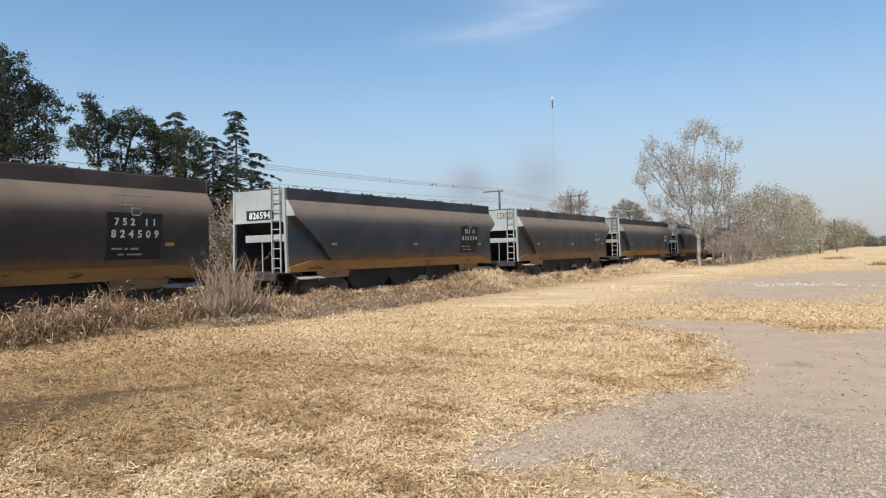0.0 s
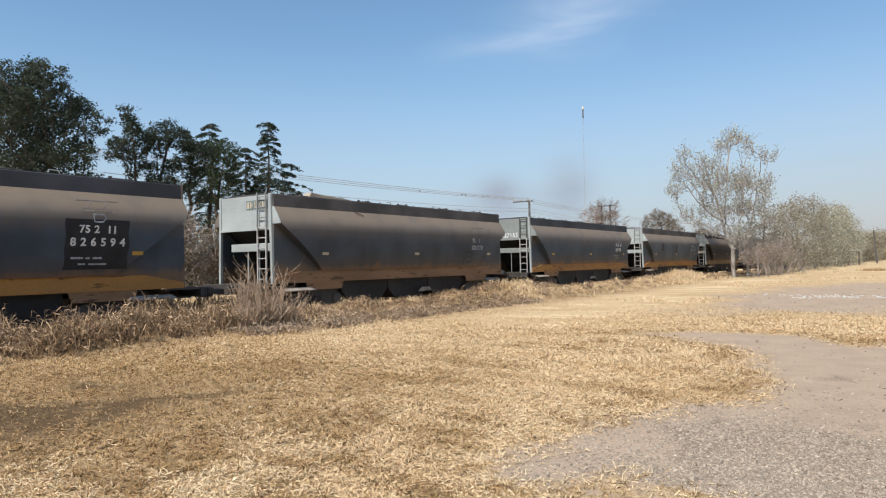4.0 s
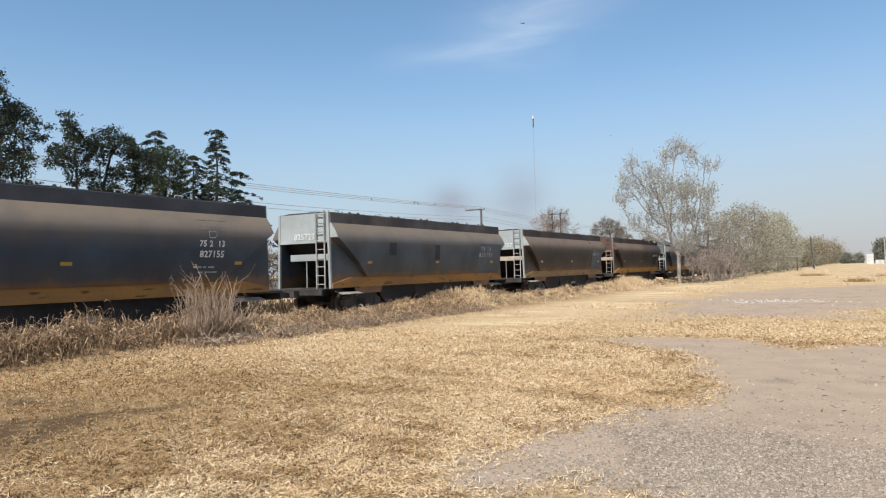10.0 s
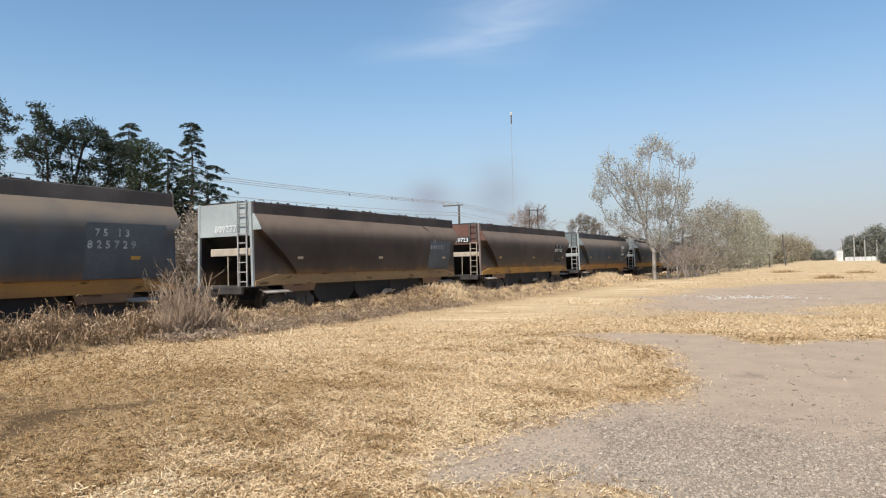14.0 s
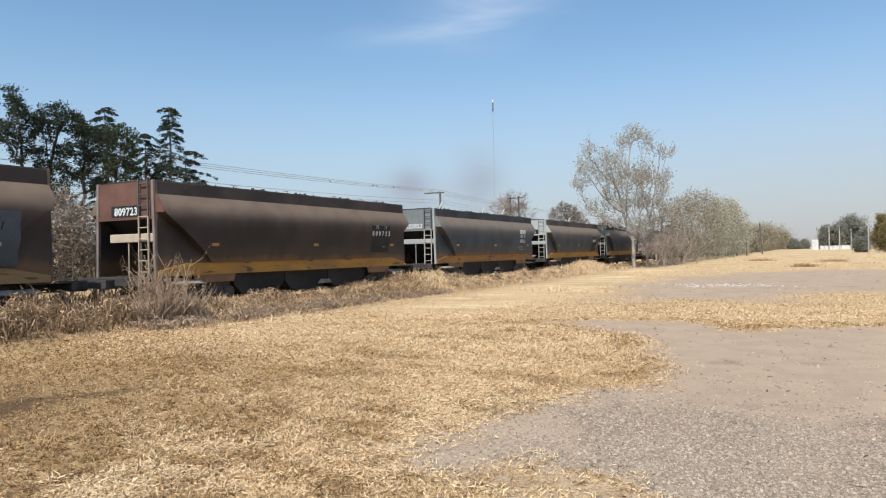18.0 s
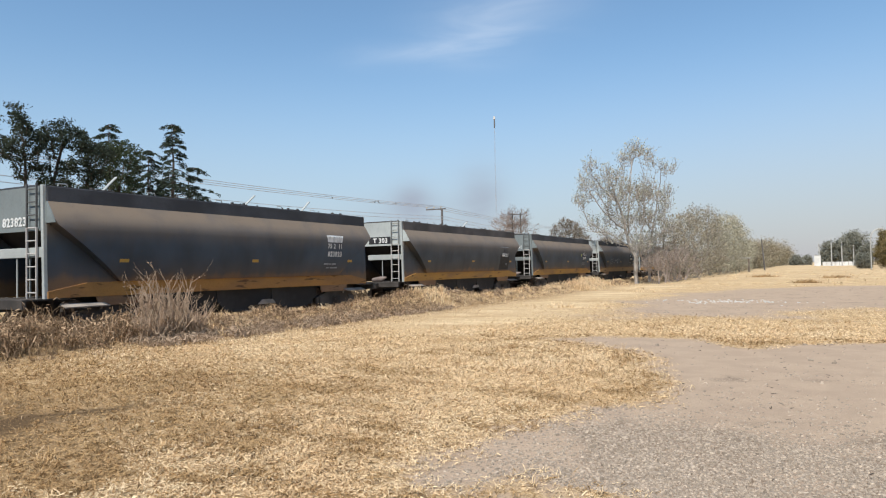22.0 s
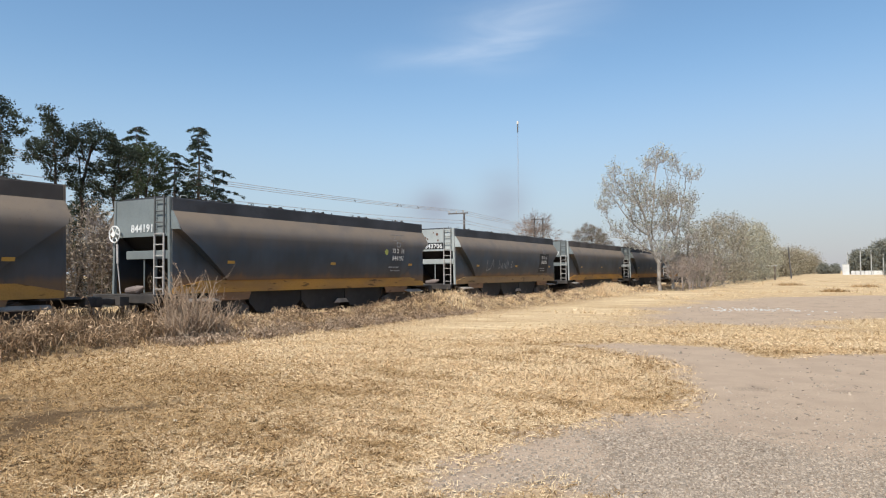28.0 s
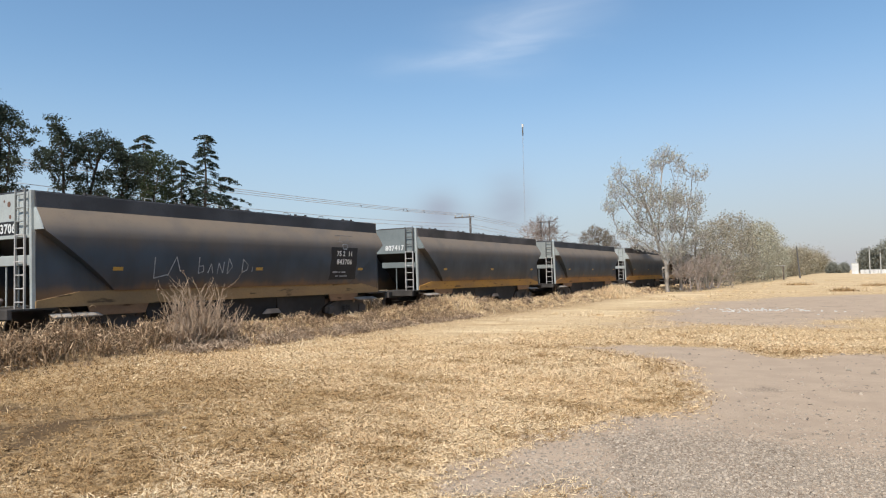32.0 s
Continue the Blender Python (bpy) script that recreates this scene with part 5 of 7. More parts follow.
            zs = [z - b / 2 + b * i / 4 for i in range(5)]
            f = Form().add([(side_x(q) + 0.008, y + e * (a / 2 + 0.06 * (i / 4 - 0.5)), q) for i, q in enumerate(zs) for e in (-1, 1)], [(2 * i, 2 * i + 1, 2 * i + 3, 2 * i + 2) for i in range(4)])
            part("panel", f.mesh("panel", mat), w, "white painted badge with dark shapes")
        elif kind == "disc":
            y, z, q, mat = args
            part("disc", Form().tube((0, 0, -0.004), (0, 0, 0.008), q, sides=16).mesh("disc", mat), w, "faded lime-yellow painted disc", at=on_side(y, z, 0.004))
        elif kind == "scrawl":
            y, z, strokes, mat = args
            f, last = Form(), None
            for a, b in strokes + [((9, 9), None)]:
                if last is not None and a != last:
                    f.v = [Vector((v.x, v.y, v.z * 0.12)) for v in f.v]     # a thin film of paint
                    part("stroke", f.mesh("stroke", mat), w, "chalky hand-drawn graffiti stroke", at=on_side(y, z, 0.004))
                    f = Form()
                if b:
                    f.tube((*a, 0), (*b, 0), 0.018, 0.014, 5)
                last = b
    if spec.get("number"):
        flat = Matrix.Translation((0.05, -0.032, 2.84)) @ pose(0, 0, 0, 90, 0, 0)
        if spec.get("dark_number"):
            part("panel", shared("num_panel", lambda: Form().box((-0.62, -0.05, 0), (0.62, 0.27, 0.004)).mesh("panel", BLACK_PANEL)), w, "black painted panel", at=flat @ pose(0, 0, -0.008))
        part("lettering", shared(("end_text", spec["number"]), lambda: letters(spec["number"], 0.30, LETTER, 1.1)), w, "white stencilled number", at=flat)
    if spec.get("rod"):
        (y0, z0), (y1, z1) = spec["rod"]
        part("loose_rod", Form().tube((side_x(z0) + 0.05, y0, z0), (side_x(z1) + 0.04, y1, z1), 0.014, sides=6).mesh("loose_rod", DARK_STEEL), w, "thin dark rod hanging over the slope")
    lid = shared("lid", lambda: Form().box((-0.10, -0.30, 0.0), (0.10, 0.30, 0.05), bevel=0.015).box((-0.03, -0.36, 0.02), (0.03, -0.28, 0.09)).box((-0.03, 0.2, 0.03), (0.04, 0.26, 0.10)).mesh("hatch_latch", DARK_STEEL))
    for y in spec.get("latches", (1.7, 4.4, 6.6, 9.3, 11.9)):
        part("hatch_latch", lid, w, at=pose(1.0, y, ROOF_Z - 0.005, 0, 0, 4))
    if spec.get("sheet"):
        a, b = spec["sheet"]
        part("loose_sheet", Form().prism([(a, 0.0), (a + 0.1, 0.16), (a + 0.5, 0.12), (b - 0.3, 0.04), (b, 0.0)], 0, 0.85, 1.15).mesh("loose_sheet", TAN_PAINT), w, "pale bent sheet lying on the roof edge", at=pose(0, 0, ROOF_Z + 0.006))
    if spec.get("spots"):
        for x, z, q in ((-0.85, 3.42, 0.04), (-0.42, 3.36, 0.06), (-0.30, 3.30, 0.05), (-0.5, 3.2, 0.07), (-0.75, 3.12, 0.05), (0.25, 3.52, 0.07), (0.3, 3.22, 0.05), (-0.15, 3.05, 0.05), (-0.95, 3.0, 0.05), (0.05, 3.6, 0.03)):
            part("rust_spot", Form().tube((x, -0.024, z), (x, -0.016, z), q, q * 0.9, 9).mesh("rust_spot", RUST_SPOT), w, "rusty brown pock mark")
    if spec.get("brake"):
        part("brake_cylinder", Form().tube((-0.2, -0.3, 1.16), (0.25, -0.3, 1.2), 0.10, 0.13, 12).tube((0.25, -0.3, 1.2), (0.5, -0.3, 1.28), 0.13, 0.03, 12).box((-0.05, -0.36, 1.05), (0.1, -0.24, 1.12)).mesh("brake_cylinder", DUSTY_POST), w, "grey brake cylinder on the end platform")
    if spec.get("end_bars"):
        f = Form()
        for i in range(5):
            x = 0.12 + i * 0.17 + (0.02 if i > 1 else 0)
            f.box((x, -0.040, 3.38), (x + 0.035, -0.030, 3.58)).box((x + 0.035, -0.040, 3.38 + 0.08 * (i % 2)), (x + 0.10, -0.030, 3.42 + 0.08 * (i % 2))).box((x + 0.07, -0.040, 3.42), (x + 0.10, -0.030, 3.58 - 0.04 * (i % 3)))
        part("marking", f.mesh("marking", CREAM), w, "smudged illegible end number")
        part("panel", Form().box((0.07, -0.028, 3.34), (1.05, -0.022, 3.62)).mesh("panel", SLATE_PAINT), w, "dark painted number panel")
    return w, wheels


LOGO = [((-0.50, 0.32), (0.50, 0.32)), ((-0.42, 0.08), (0.42, 0.08)), ((-0.3, 0.13), (-0.16, 0.27)), ((0.12, 0.13), (0.24, 0.27))]
SHIELD = [((-0.14, 0.10), (0.10, 0.10)), ((0.10, 0.10), (0.16, 0.02)), ((0.16, 0.02), (0.08, -0.07)), ((0.08, -0.07), (-0.11, -0.07)), ((-0.11, -0.07), (-0.14, 0.10))]


BLOCK = [((-0.34, 0.0), (-0.34, 0.16)), ((-0.34, 0.16), (-0.18, 0.0)), ((-0.06, 0.16), (-0.06, 0.02)), ((-0.06, 0.02), (0.10, 0.02)), ((0.18, 0.0), (0.27, 0.16)), ((0.27, 0.16), (0.36, 0.0))]


def side_number(top, low, y=11.0, z=2.15, panel=False):
    marks = [("scrawl", (y, z + 0.72, LOGO, FAINT)), ("scrawl", (y + 0.02, z + 0.62, SHIELD, CHALK)), ("text", (top, y, z + 0.30, 0.24, LETTER)), ("text", (low, y, z, 0.26, LETTER)),
             ("bars", (y - 0.25, z - 0.28, (0.28, 0.10, 0.22), 0.06, 0.05, CHALK)), ("bars", (y - 0.1, z - 0.42, (0.16, 0.42), 0.08, 0.04, CHALK))]
    if panel:
        marks.insert(0, ("panel", (y, z + 0.03, 1.5, 1.15, BLACK_PANEL)))
    return marks


BLUE = "dusty blue-grey hopper wagon with yellow side sill"
GREYL = "dusty slate-grey hopper wagon with faded sill"
BROWN = "dusty dark brown hopper wagon with yellow side sill"
SMEAR = [((-0.5, 0.3), (-0.2, 0.36)), ((-0.2, 0.36), (0.1, 0.2)), ((-0.3, 0.1), (0.0, 0.12)), ((0.0, 0.12), (0.12, -0.05)), ((-0.25, -0.12), (0.1, -0.1)), ((1.0, 0.2), (1.0, -0.02)), ((1.1, 0.16), (1.1, -0.05)), ((-0.6, -0.2), (-0.35, 0.3))]
# big hand-drawn letters: L A, b A N D A, D i
TAG = [((-0.9, 0.34), (-0.88, -0.22)), ((-0.88, -0.22), (-0.42, -0.12)), ((-0.45, -0.16), (-0.22, 0.36)), ((-0.22, 0.36), (-0.05, -0.05)), ((0.55, 0.36), (0.57, -0.1)), ((0.57, -0.1), (0.75, -0.04)),
       ((0.75, -0.04), (0.72, 0.12)), ((0.72, 0.12), (0.58, 0.1)), ((0.9, -0.1), (1.0, 0.18)), ((1.0, 0.18), (1.08, -0.1)), ((1.25, -0.12), (1.27, 0.2)), ((1.27, 0.2), (1.45, -0.1)), ((1.45, -0.1), (1.47, 0.24)),
       ((1.62, -0.12), (1.64, 0.34)), ((1.64, 0.34), (1.8, 0.1)), ((1.8, 0.1), (1.62, -0.12)), ((2.2, -0.08), (2.2, 0.32)), ((2.2, 0.32), (2.42, 0.16)), ((2.42, 0.16), (2.4, 0.0)), ((2.4, 0.0), (2.2, -0.08)), ((2.6, -0.06), (2.62, 0.1))]
SPLASH = [((0.0, 0.3), (0.05, 0.14)), ((0.16, 0.28), (0.12, 0.1)), ((-0.2, 0.0), (-0.16, -0.06)), ((-0.06, -0.16), (-0.05, -0.2)), ((0.1, -0.16), (0.12, -0.2))]
RODS = (((3.58, 3.39), (3.95, 3.27)), ((10.38, 3.39), (10.78, 3.2)))       # where a loose rod hangs over the slope
SPECS = [
    dict(style="black", label="dusty blackened hopper wagon with rusty yellow side sill", sill=SILL_RUST, number="824509", marks=side_number("7 5 2   1 1", "8 2 4 5 0 9", panel=True)),
    dict(style="blue", label=BLUE, sill=SILL_AMBER, number="826594", dark_number=True, marks=side_number("75 2  11", "8 2 6 5 9 4", panel=True)),
    dict(style="grey", label=GREYL, sill=SILL_BROWN, number="", end_bars=True, rod=RODS[0], sheet=(1.6, 3.7), marks=[("text", ("75   1", 10.9, 2.45, 0.24, CHALK)), ("text", ("826370", 11.0, 2.15, 0.26, CHALK)), ("scrawl", (11.0, 2.75, LOGO[:3], FAINT)), ("scrawl", (10.6, 1.75, SMEAR, BLACK_PANEL))], plates=CREAM),
    dict(style="blue", label=BLUE, sill=SILL_AMBER, number="827155", tank=True, end=MID_GREY, post=GREY_PAINT, marks=side_number("75 2  13", "827155")),
    dict(style="faded", label="faded blue-grey hopper wagon with dull yellow sill", sill=SILL_AMBER, number="825729", marks=[("panel", (11.75, 2.15, 2.3, 1.4, PATCH)), ("panel", (3.4, 2.5, 0.5, 0.5, BLUE_ROOF)), ("panel", (6.75, 2.4, 0.42, 0.62, BLUE_ROOF)), ("text", ("7 5   1 3", 11.3, 2.52, 0.25, CHALK)), ("text", ("8 2 5 7 2 9", 11.3, 2.22, 0.27, CHALK))]),
    dict(style="brown", label="dusty dark brown hopper wagon with pale grey upper ends", sill=SILL_TAN, number="809277", beam=TAN_PAINT, rod=RODS[1], marks=[("panel", (11.6, 2.1, 1.9, 1.25, PATCH)), ("text", ("75", 11.05, 2.62, 0.24, CHALK)), ("text", ("8 0 9 2 7 7", 11.35, 2.36, 0.25, CHALK)), ("scrawl", (12.0, 2.2, SPLASH, BLACK_PANEL))], plates=CREAM),
    dict(style="brown", label=BROWN + ", red-brown ends", end=RUST_END, post=DUSTY_POST, beam=TAN_PAINT, ladder=TAN_PAINT, number="809723", dark_number=True, marks=[("panel", (11.1, 2.22, 1.35, 1.1, BLACK_PANEL)), ("text", ("8 0 9 7 2 3", 11.1, 2.36, 0.27, LETTER)), ("text", ("75      11", 11.1, 2.64, 0.2, CHALK)), ("bars", (11.4, 1.9, (0.2,), 0.05, 0.03, CHALK))]),
    dict(style="blue", label=BLUE, end=SLATE_PAINT, post=GREY_PAINT, beam=GREY_PAINT, sill=SILL_AMBER, number="823823", flaps=((2.2, 45), (7.6, 38), (10.6, 40)), marks=[("block", (11.0, 2.80, 0.95, 0.26, LETTER))] + side_number("75 2  11", "823823")[1:] + [("scrawl", (11.0, 2.72, BLOCK, BLACK_PANEL))]),
    dict(style="grey", label=GREYL + ", white hand-brake wheel", number="T 303", dark_number=True, brake=True, flaps=((8.0, 30),), marks=[("panel", (11.1, 1.93, 1.35, 0.85, BLACK_PANEL)), ("text", ("808303", 11.1, 2.26, 0.27, LETTER)), ("text", ("75   3", 11.1, 2.52, 0.2, BLACK_PANEL)), ("bars", (11.0, 2.8, (1.1,), 0.1, 0.03, CHALK)), ("bars", (11.4, 1.85, (0.24,), 0.05, 0.03, CHALK)), ("bars", (11.4, 1.78, (0.24,), 0.05, 0.03, CHALK))]),
    dict(style="blue", label=BLUE + ", slate-grey ends", end=SLATE_PAINT, number="844191", brake=True, marks=side_number("75 2  11", "844191") + [("disc", (10.15, 2.47, 0.11, LIME))]),
    dict(style="blue", label=BLUE + ", scrawled graffiti", sill=SILL_TAN, number="843706", dark_number=True, brake=True, spots=True, marks=side_number("75 2  11", "843706", panel=True) + [("scrawl", (3.9, 1.95, TAG, CHALK))]),
    dict(style="grey", label=GREYL, end=SLATE_PAINT, post=GREY_PAINT, number="807417", marks=[]),
]
WAGONS = []


def build_train():
    for k in range(25):
        spec = SPECS[k] if k < len(SPECS) else dict(SPECS[(3, 8, 5, 1)[k % 4]], number="", marks=[])
        WAGONS.append((k, *hopper_wagon(spec)))


def travelled(t):
    """Metres that the train has gone."""
    return 0.0095256 * t * t + 4.5496 * t + 0.4987


# ---- trees ----
def rot_about(v, axis, angle):
    return Matrix.Rotation(angle, 3, axis) @ v


def grow(f, tips, r, p, way, length, radius, level, top, bend=0.18, fork=(2, 3), wide=0.6, shrink=0.72, up=0.12, sides=6, thin=0.006):
    """A limb of short tapered pieces that bends as it goes, then forks."""
    pieces = 3 if level < top else 2
    rad = radius
    for k in range(pieces):
        way = (way + Vector((r.gauss(0, bend), r.gauss(0, bend), r.gauss(0, bend) + up * 0.5))).normalized()
        q = p + way * (length / pieces)
        rad2 = max(thin * 0.7, rad * (0.86 if level < top else 0.6))
        f.tube(p, q, rad, rad2, max(3, sides - level), False)
        p, rad = q, rad2
        if level and level < top and k < pieces - 1 and r.random() < 0.6:
            w = rot_about(way, way.orthogonal().normalized(), r.uniform(0.5, 0.9) * wide * 1.6)
            w = rot_about(w, way, r.uniform(0, 6.28))
            grow(f, tips, r, p, w, length * shrink * 0.75, max(thin, rad * 0.5), level + 1, top, bend, fork, wide, shrink, up, sides, thin)
    if level >= top:
        tips.append((p.copy(), way.copy()))
        return
    for k in range(r.randint(*fork)):
        w = rot_about(way, way.orthogonal().normalized(), r.uniform(0.35, 1.0) * wide)
        w = rot_about(w, way, r.uniform(0, 6.28))
        w.z += up
        grow(f, tips, r, p, w.normalized(), length * shrink * r.uniform(0.8, 1.15), max(thin, rad * 0.68), level + 1, top, bend, fork, wide, shrink, up, sides, thin)


def leaf_cloud(places, each, spread, size, seed, flat=1.0):
    """Small leaf-shaped quads round given places."""
    r = np.random.default_rng(seed)
    c = np.repeat(np.array([tuple(p) for p in places]), each, 0)
    n = len(c)
    c = c + r.normal(0, 1, (n, 3)) * np.array([spread, spread, spread * flat])
    a = r.normal(0, 1, (n, 3))
    a[:, 2] *= 0.7
    a /= np.linalg.norm(a, axis=1)[:, None]
    b = np.cross(a, r.normal(0, 1, (n, 3)))
    b /= np.linalg.norm(b, axis=1)[:, None]
    s = size * r.uniform(0.6, 1.4, n)[:, None]
    return np.stack([c - a * s, c + b * s * 0.45, c + a * s, c - b * s * 0.45], 1)


def fit_height(f, tips, tall, width=None):
    """Scales a grown tree to its height and, if given, its crown's width."""
    k = tall / max(v.z for v in f.v)
    q = k
    if width:
        mx = sum(p.x for p, w in tips) / len(tips)
        my = sum(p.y for p, w in tips) / len(tips)
        reach = sorted(math.hypot(p.x - mx, p.y - my) for p, w in tips)[int(len(tips) * 0.9)]
        q = width / 2 / reach
    f.v = [Vector((v.x * q, v.y * q, v.z * k)) for v in f.v]
    return [(Vector((p.x * q, p.y * q, p.z * k)), w) for p, w in tips]


def place(angle, x):
    """A spot at a distance x beside the camera's line, seen at this angle leftwards from the track's direction."""
    return x, -x / math.tan(radians(angle))


def colony(points, stem, step, reach, kill, seed, rounds=90):
    """Grows limbs towards points of a crown: nodes, their parents, their thickness in end twigs."""
    g = np.random.default_rng(seed)
    pts = np.array(points, float)
    nodes = [np.array(p, float) for p in stem]
    parent = list(range(-1, len(nodes) - 1))
    near = np.full(len(pts), 1e9)
    who = np.zeros(len(pts), int)
    alive = np.ones(len(pts), bool)
    done = 0
    for turn in range(rounds):
        for i in range(done, len(nodes)):
            d = np.linalg.norm(pts - nodes[i], axis=1)
            m = d < near
            near[m], who[m] = d[m], i
        done = len(nodes)
        alive &= near > kill
        pull = {}
        for j in np.nonzero(alive & (near < reach))[0]:
            v = pts[j] - nodes[who[j]]
            pull.setdefault(who[j], []).append(v / np.linalg.norm(v))
        if not pull:
            break
        for i, ways in pull.items():
            v = np.mean(ways, 0) + g.normal(0, 0.12, 3)
            v /= np.linalg.norm(v) + 1e-9
            q = nodes[i] + v * step
            if min(np.linalg.norm(q - nodes[c]) for c in range(len(nodes)) if parent[c] == i or c == i) > step * 0.3:
                nodes.append(q)
                parent.append(i)
        if len(nodes) == done:
            break
    weight = np.zeros(len(nodes))
    for i in range(len(nodes) - 1, -1, -1):
        if weight[i] == 0:
            weight[i] = 1
        if parent[i] >= 0:
            weight[parent[i]] += weight[i]
    return np.array(nodes), parent, weight


def limbs(f, nodes, parent, weight, thick, thin, power=0.45):
    """Tubes along a colony's limbs, from the trunk's radius down to the twigs'."""
    top = weight.max()
    rad = np.maximum(thin, thick * (weight / top) ** power)
    for i in range(1, len(nodes)):
        a = parent[i]
        f.tube(nodes[a], nodes[i], min(rad[a], rad[i] * 1.25), rad[i], 7 if rad[i] > 0.06 else 5 if rad[i] > 0.03 else 3, False)
    return rad


def lobed(lobes, each, seed):
    """Points inside a set of ellipsoids (x, y, z, rx, ry, rz)."""
    g = np.random.default_rng(seed)
    out = []
    for x, y, z, rx, ry, rz in lobes:
        n = max(3, int(each * (rx * ry * rz) ** 0.5))
        v = g.normal(0, 1, (n, 3))
        v = v / np.linalg.norm(v, axis=1)[:, None] * (g.uniform(0.15, 1, n) ** 0.4)[:, None]
        out.append(v * (rx, ry, rz) + (x, y, z))
    return np.concatenate(out)


def crown_lobes(base, tall, width, count, seed, plump=(0.13, 0.22)):
    """Ellipsoids that make up an uneven crown between two heights."""
    r = random.Random(seed)
    out = []
    for i in range(count):
        h = (i + r.uniform(0.2, 0.8)) / count
        a = i * 2.4 + r.uniform(-0.6, 0.6)
        rad = width * r.uniform(*plump)
        z = base + rad * 0.5 + (tall - base - rad * 1.4) * h
        shape = math.sin(min(1.0, 0.2 + 0.75 * h) * math.pi) ** 0.6
        o = max(0.0, width / 2 * shape * r.uniform(0.45, 1.0) - rad * 0.5)
        out.append((o * math.cos(a), o * math.sin(a), z, rad, rad, rad * 0.72))
    return out


def leafy_tree(name, label, x, y, lobes, tall, leaf, seed, bark=None, each=60, leaves=14, size=0.06, spread=0.13, step=0.22, trunk=0.15, foot=0.35, group="", part_label="", fine=4.5, thin=0.008, flat=0.8, lean=0.0, fill=False, shoots=0):
    """A tree whose limbs grow into the lobes of its crown and carry small leaves on their ends."""
    r = random.Random(seed)
    f = Form()
    stem = [(0, 0, -0.1)]
    while stem[-1][2] < tall * foot:
        stem.append((stem[-1][0] + r.gauss(0, 0.03) + lean * step * 1.6, stem[-1][1] + r.gauss(0, 0.03), stem[-1][2] + step * 1.6))
    aims = lobed(lobes, each, seed)
    nodes, parent, weight = colony(aims, stem, step, tall * 0.6, step * 1.1, seed)
    rad = limbs(f, nodes, parent, weight, trunk, thin)
    t = thing(name, label, "tree", at=pose(x, y, 0), group=group)
    spots = nodes[(weight < fine) & (np.arange(len(nodes)) > len(stem))]
    if fill:
        spots = np.concatenate([spots, aims])
    if shoots:
        g = np.random.default_rng(seed + 1)
        ends = []
        for p in np.repeat(spots, shoots, 0):
            q = p + g.normal(0, 1, 3) * (0.24, 0.24, 0.14) + (0, 0, g.uniform(0.15, 0.85))
            f.tube(p, q, thin * 0.75, thin * 0.4, 3, False)
            ends.append(q)
        spots = np.array(ends)
    part("trunk", f.mesh("trunk", bark or DARK_BARK), t)
    part("crown", mesh_of_tris("crown", leaf_cloud(spots, leaves, spread, size, seed, flat), leaf, 4), t, part_label)
    return t


def cedar(x, y, tall, seed, reach=3.0, gap=(0.028, 0.052), lopsided=0.0, bare=0.2):
    """A cedar: boughs in loose tiers that rise a little, arch over and droop, with sprays of needles hanging from them."""
    r = random.Random(seed)
    f, spots = Form(), []
    p = Vector((0, 0, -0.1))
    for k in range(9):
        q = p + Vector((r.gauss(0, 0.06), r.gauss(0, 0.06), tall * 0.975 / 9))
        f.tube(p, q, 0.25 * (1 - k / 9.6), 0.25 * (1 - (k + 1) / 9.6), 7, False)
        p = q
    lean = Vector((0.66, 0.75, 0))
    z = tall * bare
    while z < tall:
        k = min(0.985, z / tall)
        out = max(0.85, reach * (1.03 - k) ** 0.62)
        turn = r.uniform(0, 6.28)
        count = r.randint(5, 7) if k < 0.6 else r.randint(4, 5) if k < 0.93 else 6
        for i in range(count):
            a = turn + i * 6.28 / count + r.uniform(-0.5, 0.5)
            way = Vector((math.cos(a), math.sin(a), r.uniform(0.12, 0.42)))
            length = out * r.uniform(0.45, 1.2) * (1 + lopsided * way.dot(lean))
            pts = [Vector((0, 0, z + r.uniform(-0.15, 0.15)))]
            for n in range(5):
                way = (way + Vector((r.gauss(0, 0.10), r.gauss(0, 0.10), -0.21 + (0.12 if n == 4 else 0)))).normalized()
                pts.append(pts[-1] + way * length / 5)
            for n in range(5):
                f.tube(pts[n], pts[n + 1], 0.045 - 0.008 * n, 0.037 - 0.008 * n, 4, False)
            side = Vector((-math.sin(a), math.cos(a), 0))
            for n in range(int(5 + length * 6.5)):
                w = r.uniform(0.22, 1.0) ** 0.75 * 4.99
                c = pts[int(w)].lerp(pts[int(w) + 1], w - int(w))
                spray = (side * r.choice((-1, 1)) + Vector((math.cos(a), math.sin(a), 0)) * r.uniform(0.1, 0.9)).normalized() * r.uniform(0.1, 0.42) * (0.5 + 0.3 * length)
                for q in (0.35, 0.7, 1.0):
                    spots.append(c + spray * q + Vector((0, 0, 0.03 - 0.10 * q * q - abs(r.gauss(0, 0.03)))))
        z += tall * r.uniform(*gap)
    t = thing("cedar_tree", "dark green layered cedar tree behind the train", "tree", at=pose(x, y, 0), group="dark trees behind the train")
    part("trunk", f.mesh("trunk", DARK_BARK), t)
    part("crown", mesh_of_tris("crown", leaf_cloud(spots, 6, 0.065, 0.058, seed, 0.4), LEAF_CEDAR, 4), t)


